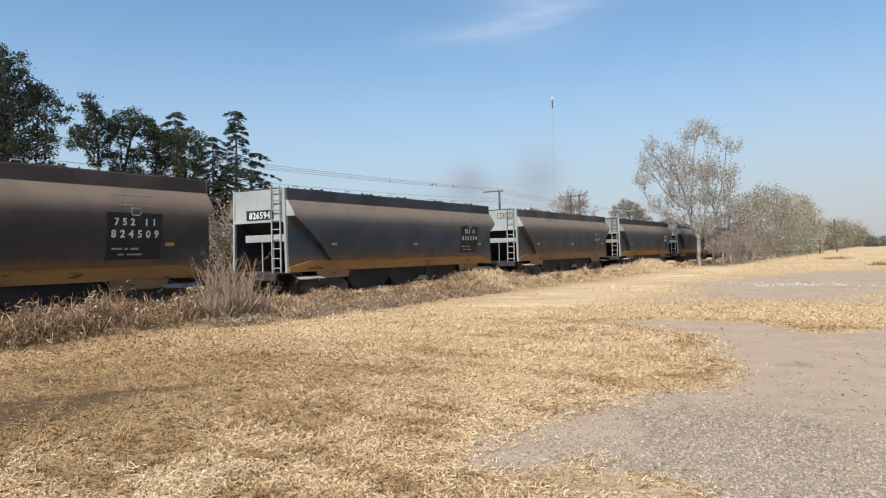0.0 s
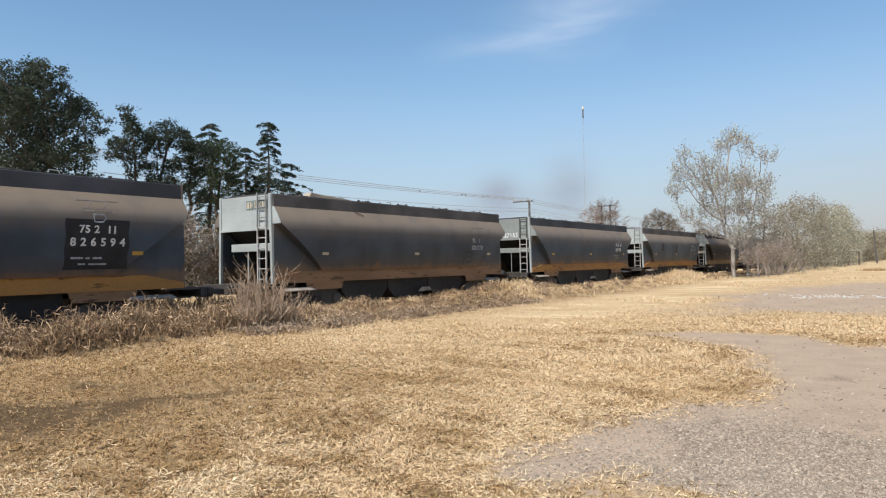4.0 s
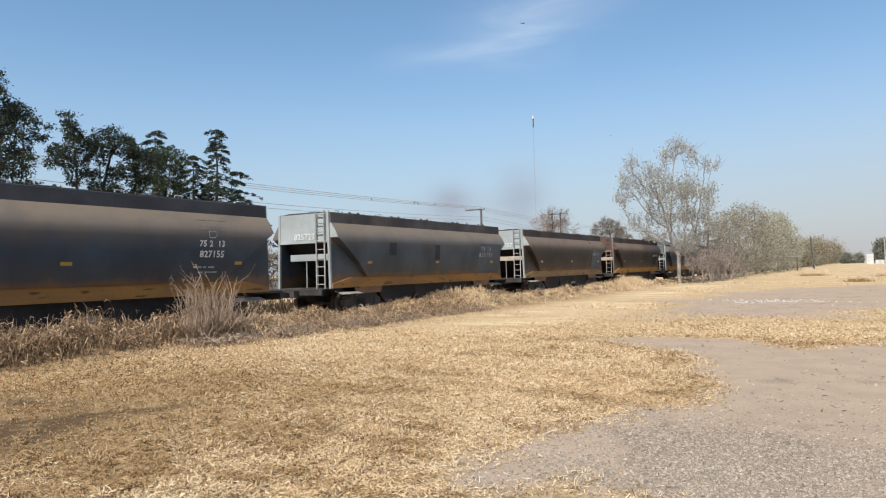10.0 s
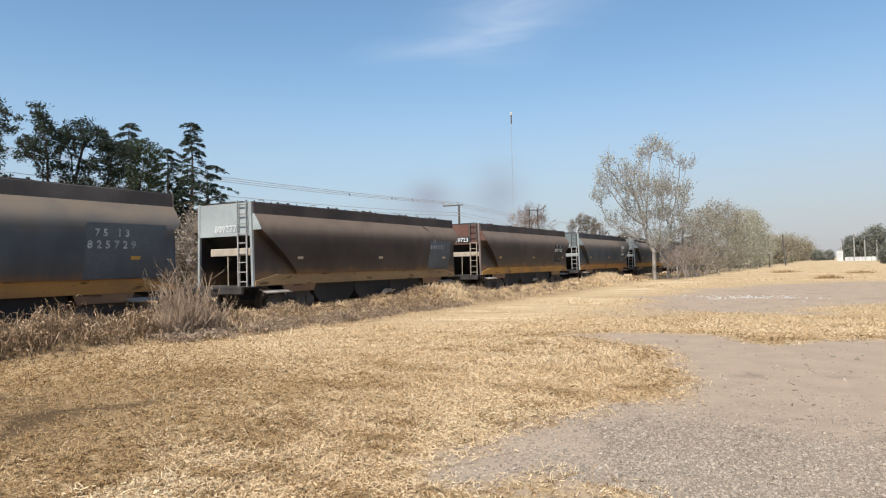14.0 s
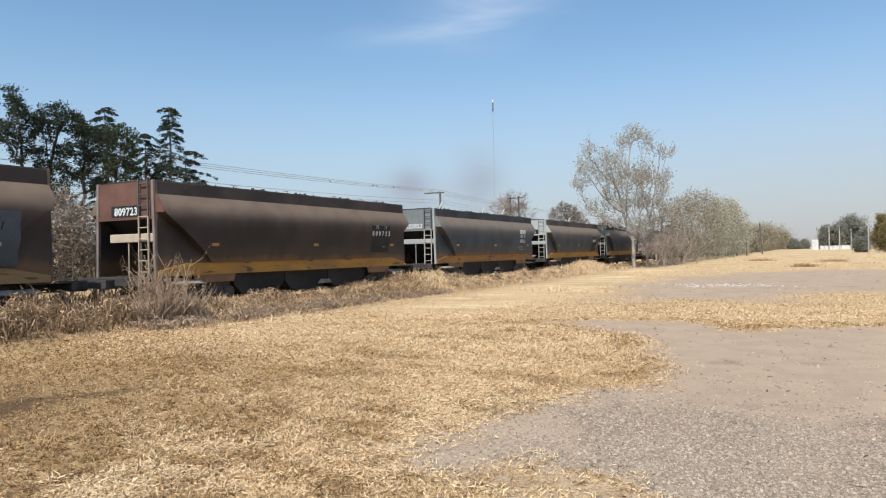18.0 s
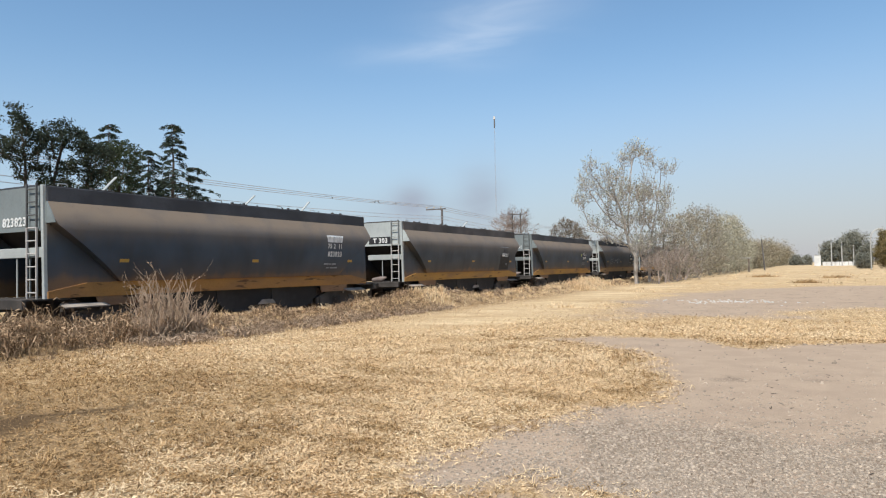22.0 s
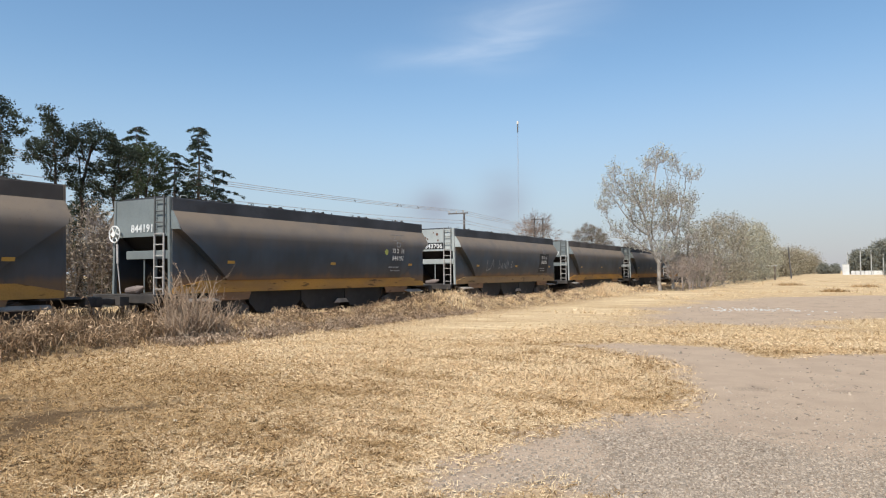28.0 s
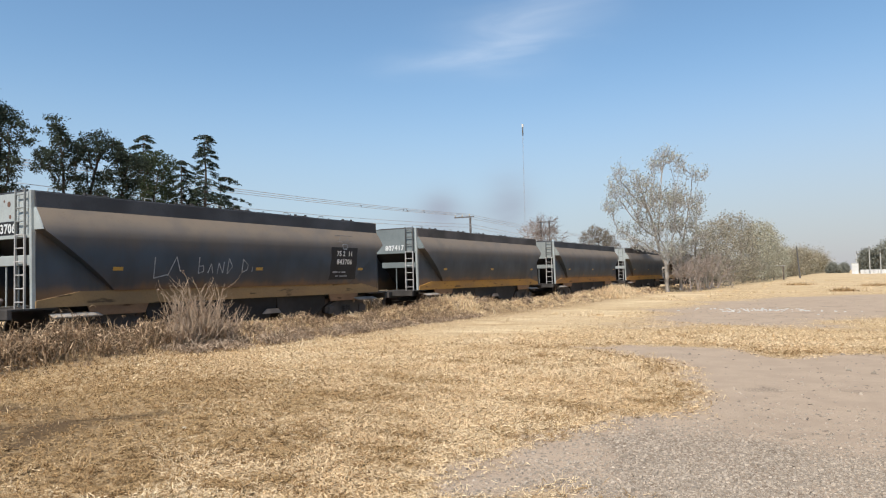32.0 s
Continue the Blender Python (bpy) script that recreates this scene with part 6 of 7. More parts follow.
def bare_tree(name, label, x, y, tall, seed, levels=6, leaf=None, each=3, wide=0.75, first=0.2, shrink=0.78, twig=TWIG, size=0.10, spread=0.12, lean=(0, 0), trunk=0.02, fork=(2, 3), width=None, thin=0.012):
    r = random.Random(seed)
    f, tips = Form(), []
    grow(f, tips, r, Vector((0, 0, -0.1)), Vector((lean[0], lean[1], 1)), tall * first, tall * trunk, 0, levels, bend=0.2, fork=fork, wide=wide, shrink=shrink, up=0.10, sides=7, thin=thin)
    tips = fit_height(f, tips, tall, width)
    t = thing(name, label, "tree", at=pose(x, y, 0))
    part("trunk", f.mesh("trunk", twig), t, "forking bare limbs and twigs")
    if leaf:
        part("crown", mesh_of_tris("crown", leaf_cloud([p for p, w in tips], each, spread, size, seed), leaf, 4), t, "sparse budding leaves")
    return t


def thicket(name, label, x, y, tall, wide, seed, leaf, stems=7, each=10, size=0.16, levels=4, spread=0.35, category="bush", lean=0.7, trunk=0.011, twig=None, thin=0.014, shear=0.0, low=0, fork=(2, 3)):
    """A many-stemmed bush: several limbs from one root."""
    r = random.Random(seed)
    f, tips = Form(), []
    for i in range(stems):
        a = r.uniform(0, 6.28)
        way = Vector((math.cos(a) * r.uniform(0.1, lean), math.sin(a) * r.uniform(0.1, lean), 1)).normalized()
        grow(f, tips, r, Vector((math.cos(a) * 0.3, math.sin(a) * 0.3, -0.1)), way, tall * 0.3, tall * trunk, 0, levels, bend=0.2, fork=fork, wide=0.7, shrink=0.72, up=0.05, sides=5, thin=thin)
    top = max(v.z for v in f.v)
    side = sorted(math.hypot(v.x, v.y) for v in f.v)[int(len(f.v) * 0.97)]
    k, q = tall / top, wide / 2 / side
    f.v = [Vector((v.x * q, v.y * q, v.z * k)) for v in f.v]
    f.v = [Vector((v.x + shear * v.z, v.y, v.z)) for v in f.v]
    spots = [Vector((p.x * q + shear * p.z * k, p.y * q, p.z * k)) for p, w in tips]
    for i in range(low):        # leafy shoots low down
        p = spots[r.randrange(len(spots))]
        s = r.uniform(0.3, 0.9)
        spots.append(Vector((p.x * (0.5 + s * 0.55), p.y * (0.5 + s * 0.55), p.z * s)))
    t = thing(name, label, category, at=pose(x, y, 0), group="bushes beside the track" if category == "bush" else "")
    part("branchwork", f.mesh("branchwork", twig or TWIG), t)
    part("foliage", mesh_of_tris("foliage", leaf_cloud(spots, each, spread, size * 1.25, seed)[:, :3], leaf, 3), t)


# crowns as masses of foliage: metres to the right of the trunk, height, radius
TALL_CROWN = ((-2.0, 10.5, 0.92), (-1.1, 11.1, 0.83), (-0.4, 10.9, 0.76), (-1.9, 9.5, 0.83), (-1.0, 9.8, 0.86), (0.2, 9.9, 0.79), (0.9, 9.8, 0.54), (0.7, 9.3, 0.54), (1.6, 9.1, 0.43), (2.0, 8.9, 0.21),
              (-0.3, 8.8, 0.73), (-1.3, 8.5, 0.63), (-2.2, 8.3, 0.67), (0.6, 8.4, 0.35), (1.0, 7.8, 0.46), (-0.1, 7.6, 0.67), (-1.0, 7.5, 0.63), (1.2, 7.2, 0.44), (0.0, 6.9, 0.71), (-0.9, 6.6, 0.67),
              (-1.9, 6.8, 0.63), (0.9, 6.3, 0.38), (1.5, 6.1, 0.37), (0.9, 5.5, 0.29), (1.5, 4.4, 0.46), (-0.6, 5.6, 0.6), (0.2, 4.8, 0.7), (0.9, 3.6, 0.6), (-0.2, 3.6, 0.75), (-1.4, 4.2, 0.8))
FORKED_CROWN = ((-0.75, 10.95, 0.24), (-0.45, 10.6, 0.36), (-0.3, 10.0, 0.58), (-0.2, 9.3, 0.62), (-1.2, 8.9, 0.53), (-1.4, 8.3, 0.42), (-0.8, 8.5, 0.53), (0.0, 8.5, 0.51), (0.5, 9.4, 0.43), (0.4, 8.7, 0.4), (-0.3, 7.4, 0.4),
                (0.2, 7.8, 0.4), (-0.6, 7.9, 0.38), (-0.6, 5.8, 0.49), (-0.5, 5.1, 0.63), (-0.1, 4.7, 0.62), (-0.7, 4.1, 0.65))
LEANING_CROWN = ((0.1, 9.8, 0.5), (0.8, 10.1, 0.51), (1.4, 9.8, 0.44), (1.9, 9.5, 0.39), (0.5, 9.2, 0.46), (1.1, 9.2, 0.48), (0.1, 8.7, 0.35), (-0.2, 9.5, 0.37), (1.6, 9.2, 0.39), (2.1, 9.0, 0.35),
                 (-0.1, 7.7, 0.39), (-0.2, 7.1, 0.46), (0.1, 6.5, 0.51))
DENSE_CROWN = ((0.0, 8.8, 0.53), (0.6, 9.1, 0.53), (0.5, 8.4, 0.63), (-0.4, 8.2, 0.53), (-1.0, 7.7, 0.51), (-1.1, 7.0, 0.55), (0.0, 7.5, 0.55), (0.6, 7.5, 0.55), (0.1, 6.7, 0.57), (-0.6, 6.4, 0.53), (1.1, 8.7, 0.48), (0.7, 6.0, 0.6))
ROUND_CROWN = ((-0.2, 9.5, 0.58), (0.5, 9.8, 0.56), (1.1, 9.5, 0.46), (0.2, 8.8, 0.62), (0.9, 8.6, 0.56), (-0.4, 8.2, 0.58), (0.5, 7.9, 0.6), (-0.2, 7.3, 0.58), (1.1, 7.5, 0.52), (0.7, 6.8, 0.48), (0.0, 6.2, 0.6))
BUDDING_CROWN = ((-3.7, 11.1, 0.56), (-4.0, 9.5, 0.81), (-4.6, 8.2, 0.66), (-2.9, 8.9, 0.86), (-2.5, 10.1, 0.53), (-1.8, 10.3, 0.56), (-1.2, 9.1, 1.02), (-0.8, 11.7, 0.64), (0.1, 12.0, 0.76), (1.2, 12.0, 0.61),
                 (2.4, 11.2, 0.48), (3.3, 11.5, 0.43), (-1.9, 7.9, 0.86), (-0.4, 8.2, 1.02), (0.7, 8.9, 0.84), (1.6, 8.8, 0.61), (2.3, 8.8, 0.58), (3.0, 9.1, 0.38), (2.6, 7.7, 0.61), (-3.6, 6.0, 0.66),
                 (-2.0, 6.5, 0.84), (-0.5, 6.2, 0.81), (0.9, 6.7, 0.76), (2.0, 6.7, 0.69), (-2.7, 5.1, 0.56), (-1.4, 4.7, 0.61), (0.4, 4.3, 0.86), (1.6, 4.7, 0.79), (2.7, 5.6, 0.66), (1.2, 3.0, 0.81))


def masses_to_lobes(masses, x, y, deep, seed, copies=2, swell=1.0):
    """Ellipsoids of a crown: each mass stands at uneven depths round the trunk, so that the crown is as deep as it is wide."""
    r = random.Random(seed)
    d = math.hypot(x, y)
    right, away = Vector((y / d, -x / d, 0)), Vector((x / d, y / d, 0))
    out = []
    for o, z, q in masses:
        reach = math.sqrt(max(0.2, 1 - (o / (deep * 1.8)) ** 2)) * deep
        for n in range(copies):
            p = right * (o + r.gauss(0, 0.05)) + away * (reach * (r.uniform(0.05, 0.9) if n else -r.uniform(0.05, 0.9)))
            out.append((p.x, p.y, z + r.gauss(0, 0.08), q * swell, q * swell, q * 0.8 * swell))
    return out


def build_trees():
    # dark trees behind the train
    label, group = "dark green broad-leaved tree behind the train", "dark trees behind the train"
    for a, x, tall, seed, leaf, foot, deep, masses in (
            (63.63, -35, 11.8, 3, LEAF_DARK, 0.30, 2.6, TALL_CROWN), (58.47, -38, 11.1, 5, LEAF_DARK, 0.5, 1.5, FORKED_CROWN), (57.28, -38, 10.6, 8, LEAF_DARK, 0.52, 1.5, LEANING_CROWN),
            (54.86, -37, 9.6, 14, LEAF_DARK, 0.42, 1.7, DENSE_CROWN), (52.78, -39, 10.3, 17, LEAF_MID, 0.42, 1.8, ROUND_CROWN)):
        px, py = place(a, x)
        leafy_tree("broadleaf_tree", label, px, py, masses_to_lobes(masses, px, py, deep, seed, 2, 1.15 if seed == 3 else 1.02), tall, leaf, seed, each=66, leaves=11, size=0.068, spread=0.10, fill=True, foot=foot, trunk=0.16 if seed == 3 else 0.10, group=group, step=0.26)
    for a, x, low, el, seed, width, count in ((57.0, -42, 0.6, 6.0, 25, 5.0, 20), (60.5, -41, 0.4, 4.2, 26, 4.4, 14), (50.8, -43, 2.0, 6.6, 27, 4.4, 18), (66.5, -41, 1.5, 13.6, 31, 6.0, 34)):
        px, py = place(a, x)
        d = math.hypot(px, py)
        tall = CAMERA_HEIGHT + d * math.tan(radians(el))
        leafy_tree("broadleaf_tree", label, px, py, crown_lobes(CAMERA_HEIGHT + d * math.tan(radians(low)), tall, width, count, seed, (0.10, 0.18)), tall, LEAF_DARK, seed, each=70, leaves=8, size=0.085, spread=0.12, fill=True, foot=0.2, trunk=0.13, group=group)
    for a, x, el, seed, reach, gap, lopsided, bare in ((53.29, -43, 11.2, 23, 3.0, (0.040, 0.065), 0.0, 0.3), (48.81, -40, 11.95, 29, 3.5, (0.034, 0.058), 0.15, 0.18), (47.39, -41, 8.3, 37, 3.4, (0.045, 0.08), 0.5, 0.28), (50.45, -42, 9.7, 41, 3.1, (0.034, 0.055), 0.0, 0.2), (49.6, -43, 7.4, 43, 2.4, (0.03, 0.05), 0.0, 0.15)):
        px, py = place(a, x)
        cedar(px, py, CAMERA_HEIGHT + math.hypot(px, py) * math.tan(radians(el)), seed, reach, gap, lopsided, bare)
    # the tall budding tree beside the track
    for a, seed, trunk, masses in ((12.15, 58, 0.17, [(o + 0.05, z - 0.95, q) for o, z, q in BUDDING_CROWN if o < 1.0]), (11.2, 59, 0.13, [(o - 1.0, z - 0.95, q) for o, z, q in BUDDING_CROWN if o > 0.35])):
        px, py = place(a, -13.1)
        lobes = [(u, v, w, p * 1.2, q * 1.2, r * 1.3) for u, v, w, p, q, r in masses_to_lobes(masses, px, py, 2.8, seed, 2)]
        leafy_tree("budding_tree", "tall grey tree with sparse pale buds beside the track", px, py, lobes, 12.3, LEAF_BUD, seed, bark=GREY_TWIG, each=46, leaves=2, size=0.085, spread=0.09, step=0.30, trunk=trunk, foot=0.16, part_label="sparse grey-olive budding leaves", fine=3, thin=0.017, shoots=3, group="grey budding trees")
    # bare and round trees beyond the train
    px, py = place(20.9, -43.5)
    bare_tree("bare_tree", "leafless brown tree beyond the train", px, py, 13.0, 61, levels=5, wide=0.8, first=0.24, twig=ROSY_TWIG, trunk=0.022, width=8.6, fork=(3, 4), thin=0.022)
    for a, el, width, seed in ((17.4, 4.15, 9.8, 67), (14.3, 2.55, 9.0, 68)):
        px, py = place(a, -45)
        d = math.hypot(px, py)
        tall = CAMERA_HEIGHT + d * math.tan(radians(el))
        leafy_tree("round_tree", "round brownish green tree beyond the train", px, py, crown_lobes(tall * 0.4, tall, width, 26, seed, (0.11, 0.17)), tall, LEAF_ROUND, seed, each=26, leaves=22, size=0.11, spread=0.25, step=0.45, trunk=0.28, foot=0.3, thin=0.02)
    # thicket along the track
    bush = "grey-green budding bush in the thicket beside the track"
    k = 0
    for a, el, wide, low, leaf in ((10.0, 4.0, 3.6, 0.06, LEAF_OLIVE), (9.3, 4.3, 5.0, 0.06, LEAF_OLIVE), (8.4, 4.5, 6.0, 0.06, LEAF_OLIVE), (7.6, 4.9, 7.0, 0.06, LEAF_OLIVE), (6.75, 4.7, 7.5, 0.06, LEAF_OLIVE), (6.0, 3.9, 8.0, 0.04, LEAF_PALE), (5.4, 4.15, 8.0, 0.04, LEAF_PALE), (4.85, 3.8, 7.5, 0.04, LEAF_PALE), (4.45, 3.2, 7.0, 0.04, LEAF_PALE)):
        px, py = place(a, -12.4)
        d = math.hypot(px, py)
        tall = CAMERA_HEIGHT + d * math.tan(radians(el))
        leafy_tree("budding_bush", bush, px, py, crown_lobes(tall * low - 0.6, tall, wide, 26, 70 + k, (0.12, 0.2)), tall, leaf, 70 + k, bark=TWIG, each=22, leaves=16, size=0.05 + d * 0.0005, spread=0.24 + d * 0.001, step=0.42, trunk=0.13, foot=0.06, fine=7, thin=0.02, group="bushes beside the track")
        k += 1
    for a, el, wide in ((4.0, 1.9, 10), (3.5, 1.75, 12), (3.0, 1.75, 14), (2.55, 1.65, 16), (2.1, 1.5, 18), (1.7, 1.2, 20)):
        px, py = place(a, -13.5)
        d = math.hypot(px, py)
        thicket("bush", bush, px, py, CAMERA_HEIGHT + d * math.tan(radians(el)), wide, 70 + k, LEAF_DUSK, each=9, size=0.042 + d * 0.0007, spread=0.20 + d * 0.0022, levels=3, thin=0.03, low=560, stems=11)
        k += 1
    for i, (x, y, tall, wide) in enumerate(((-11.4, 60.5, 2.9, 3.0), (-11.0, 64.0, 3.7, 3.6), (-11.2, 68.5, 4.2, 4.0), (-11.4, 74.0, 3.8, 4.5))):
        thicket("bush", "low leafless thorn scrub at the foot of the tree", x, y, tall, wide, 95 + i, LEAF_ROSY, stems=8, each=1, size=0.06, thin=0.014, fork=(2, 2), twig=SCRUB_TWIG, trunk=0.012)
    # dark undergrowth below the trees
    for i, (x, y, tall, wide) in enumerate(((-34, 12.0, 3.6, 4.5), (-36, 25.5, 3.2, 4.5), (-37, 32.0, 3.4, 5.0))):
        thicket("bush", "dark leafy undergrowth bush below the trees", x, y, tall, wide, 150 + i, LEAF_DARK, stems=8, each=9, size=0.07, spread=0.22, levels=4, fork=(2, 2), low=150, twig=DARK_BARK)
    # small trees with dry leaves behind the train
    for a, x, tall, wide, seed in ((64.6, -27.0, 4.0, 2.5, 181), (62.75, -26.5, 4.2, 2.7, 182), (59.75, -27.5, 4.2, 2.9, 183)):
        px, py = place(a, x)
        leafy_tree("dry_leaved_tree", "small round tree with dry straw-olive leaves behind the train", px, py, crown_lobes(1.65, tall, wide, 24, seed, (0.13, 0.22)), tall, LEAF_SHRUB, seed, each=40, leaves=15, size=0.055, spread=0.15, step=0.2, trunk=0.09, foot=0.28, thin=0.012, group="small dry-leaved trees")
    # dry vines and shrubs behind the train
    for i in range(12):
        y = 15.8 + i * 2.05
        thicket("dry_shrub", "half-bare brown shrub hung with dry vines behind the train", -25.6 - (i % 3) * 0.9, y, 4.3 + 0.55 * math.sin(i * 2.1), 3.0, 120 + i, LEAF_ROSY, stems=8, each=6, size=0.065, spread=0.2, low=220, levels=4, fork=(2, 2), thin=0.024, lean=0.3, trunk=0.02, twig=SCRUB_TWIG if i % 2 else TWIG)


# ---- poles, wires, far buildings ----
LINE_X = -43.0


def utility_pole(x, y, tall, double=False):
    t = thing("utility_pole", "wooden power-line pole with a one-sided cross-arm" if not double else "twin wooden power-line pole with a cross-arm", "utility pole", at=pose(x, y, 0), group="power-line poles")
    if double:
        for s in (-0.75, 0.75):
            part("post", shared("twin_post", lambda: Form().tube((0, 0, -0.2), (0, 0, tall), 0.17, 0.13, 8).mesh("post", POLE_WOOD)), t, at=pose(s, 0, 0))
        part("cross_arm", Form().box((-1.5, -0.07, tall - 0.35), (1.5, 0.07, tall - 0.2)).mesh("cross_arm", POLE_WOOD), t)
        return
    part("post", Form().tube((0, 0, -0.2), (0, 0, tall), 0.19, 0.14, 8).mesh("post", POLE_WOOD), t)
    part("cross_arm", Form().box((-2.4, -0.06, tall - 0.16), (0.55, 0.06, tall)).mesh("cross_arm", POLE_WOOD), t)
    ins = shared("insulator", lambda: Form().tube((0, 0, 0), (0, 0, 0.16), 0.05, 0.07, 8).tube((0, 0, 0.16), (0, 0, 0.3), 0.09, 0.05, 8).mesh("insulator", CREAM))
    for q in (-2.3, -1.2, -0.15):
        part("insulator", ins, t, at=pose(q, 0, tall))


def wire(x, z, spans, sag, r=0.016):
    n, pts = 14, []
    for a, b in spans:
        pts += [(a + (b - a) * i / n, z - sag * 4 * (i / n) * (1 - i / n)) for i in range(n)]
    pts.append((spans[-1][1], z))
    ring = ((-r, 0), (0, -r), (r, 0), (0, r))
    f = Form().add([(x + dx, y, h + dz) for y, h in pts for dx, dz in ring], [(4 * k + i, 4 * k + (i + 1) % 4, 4 * k + 4 + (i + 1) % 4, 4 * k + 4 + i) for k in range(len(pts) - 1) for i in range(4)])
    thing("power_wire", "thin grey overhead power wire", "wire", f.mesh("power_wire", WIRE), group="overhead wires")


def build_line():
    for y, tall in ((-5, 9.7), (82, 9.7), (168, 9.8), (255, 9.8)):
        utility_pole(LINE_X, y, tall)
    utility_pole(LINE_X - 1.5, 112.6, 11.1, True)
    spans = [(-5, 82), (82, 168), (168, 255)]
    for dx in (-2.3, -1.2, -0.15):
        wire(LINE_X + dx, 9.98, spans, 0.75, 0.024)
    for dx, z in ((0.2, 8.6), (0.25, 8.2)):
        wire(LINE_X + dx, z, spans, 0.95, 0.022)


def build_mast():
    px, py = place(23.2, -110)
    tall = CAMERA_HEIGHT + math.hypot(px, py) * math.tan(radians(12.0))
    t = thing("radio_mast", "very tall thin guyed lattice radio mast far off", "radio mast", at=pose(px, py, 0))
    f = Form()
    w = 0.22
    corners = [(w, 0), (-w / 2, w * 0.87), (-w / 2, -w * 0.87)]
    for a, b in corners:
        f.tube((a, b, -0.2), (a, b, tall), 0.017, sides=4)
    for k in range(int(tall / 1.5)):
        for i in range(3):
            p, q = corners[i], corners[(i + 1) % 3]
            f.tube((*p, k * 1.5), (*q, k * 1.5 + 1.5), 0.012, sides=3, caps=False)
    part("lattice", f.mesh("lattice", WIRE), t)
    part("antenna", Form().tube((0, 0, tall - 3), (0, 0, tall + 0.4), 0.28, 0.28, 8).mesh("antenna", POLE_WOOD), t)
    part("beacon", Form().tube((0, 0, tall + 0.4), (0, 0, tall + 1.6), 0.4, 0.4, 10).mesh("beacon", PLASTER), t, "white drum on top")


def far_spot(angle, d):
    return -d * math.sin(radians(angle)), d * math.cos(radians(angle))


def build_far_right():
    px, py = far_spot(-0.63, 300)
    t = thing("white_tower", "small white plastered tower far off", "tower", at=pose(px, py, 0))
    part("wall", Form().box((-1.1, -1.1, -0.2), (1.1, 1.1, 3.9), bevel=0.05).mesh("wall", PLASTER), t)
    part("roof", Form().box((-1.2, -1.2, 3.9), (1.2, 1.2, 4.1), bevel=0.05).mesh("roof", CONCRETE), t)
    f = Form()
    for i in range(8):
        a, b = far_spot(-0.95 - i * 0.27, 305), far_spot(-0.95 - (i + 1) * 0.27 + 0.02, 305)
        f.box((a[0], a[1] - 0.15, -0.2), (b[0], a[1] + 0.15, 1.5))
    thing("boundary_wall", "long low whitewashed boundary wall far off", "wall", f.mesh("boundary_wall", PLASTER), kind="structure")
    for a, el, d, wide, seed in ((-1.15, 0.75, 360, 5, 201), (-1.42, 1.3, 362, 6, 202), (-1.9, 1.25, 364, 6, 208), (-2.4, 1.65, 358, 7, 203), (-2.85, 2.0, 362, 8, 204), (-3.25, 2.0, 358, 7, 207), (-3.6, 1.0, 355, 5, 209), (0.12, 0.3, 430, 4, 206), (0.75, 0.35, 400, 5, 210)):
        px, py = far_spot(a, d)
        thicket("far_tree", "rounded dark green tree on the far edge of the field", px, py, CAMERA_HEIGHT + d * math.tan(radians(el)), wide, seed, LEAF_FAR, stems=5, each=30, size=0.40, levels=3, spread=0.8, category="tree", thin=0.05, low=250)
    for a, el, d in ((-1.53, 1.62, 280), (-2.18, 1.36, 285), (-2.9, 1.1, 290), (-0.75, 1.3, 330)):
        px, py = far_spot(a, d)
        tall = CAMERA_HEIGHT + d * math.tan(radians(el))
        t = thing("lamp_post", "pale concrete lamp post far off", "lamp post", at=pose(px, py, 0), group="far lamp posts")
        part("pole", Form().tube((0, 0, -0.2), (0, 0, tall), 0.2, 0.13, 8).mesh("pole", CONCRETE), t)
        part("lamp_head", Form().box((-0.2, -0.9, tall - 0.1), (0.2, 0.1, tall + 0.15), bevel=0.04).mesh("lamp_head", CONCRETE), t)
    px, py = far_spot(-3.95, 150)
    t = thing("street_lamp", "curved-arm grey steel street lamp", "street lamp", at=pose(px, py, 0))
    f = Form()
    pts = [Vector((0, 0, -0.2)), Vector((0, 0, 5.6))] + [Vector((1.6 * (1 - math.cos(k * 0.28)), 0, 5.6 + 1.9 * math.sin(k * 0.28))) for k in range(1, 6)]
    for p, q in zip(pts[:-1], pts[1:]):
        f.tube(p, q, 0.09, 0.08, 8, False)
    part("pole", f.mesh("pole", CONCRETE), t)
    part("lamp_head", Form().box((pts[-1].x - 0.1, -0.15, pts[-1].z - 0.08), (pts[-1].x + 0.7, 0.15, pts[-1].z + 0.1), bevel=0.03).mesh("lamp_head", CONCRETE), t)
    for a, el, d, wide, seed, leaf, words in ((-3.5, 0.45, 172, 2.6, 221, LEAF_FAR, "low dense grey-green shrub on the far side of the field"), (-4.95, 2.15, 165, 4.4, 222, LEAF_RUSSET, "rounded russet olive bush on the far side of the field"), (-5.9, 2.2, 166, 4.6, 223, LEAF_RUSSET, "rounded russet olive bush on the far side of the field")):
        px, py = far_spot(a, d)
        thicket("bush", words, px, py, CAMERA_HEIGHT + d * math.tan(radians(el)), wide, seed, leaf, each=22, size=0.16, spread=0.3, low=250)
    px, py = far_spot(2.86, 165)
    t = thing("utility_pole", "short leaning dark wooden pole at the thicket's edge", "utility pole", at=pose(px, py, 0, 0, -4, 0), group="power-line poles")
    part("post", Form().tube((0, 0, -0.2), (0, 0, 6.8), 0.15, 0.12, 8).mesh("post", POLE_WOOD), t)


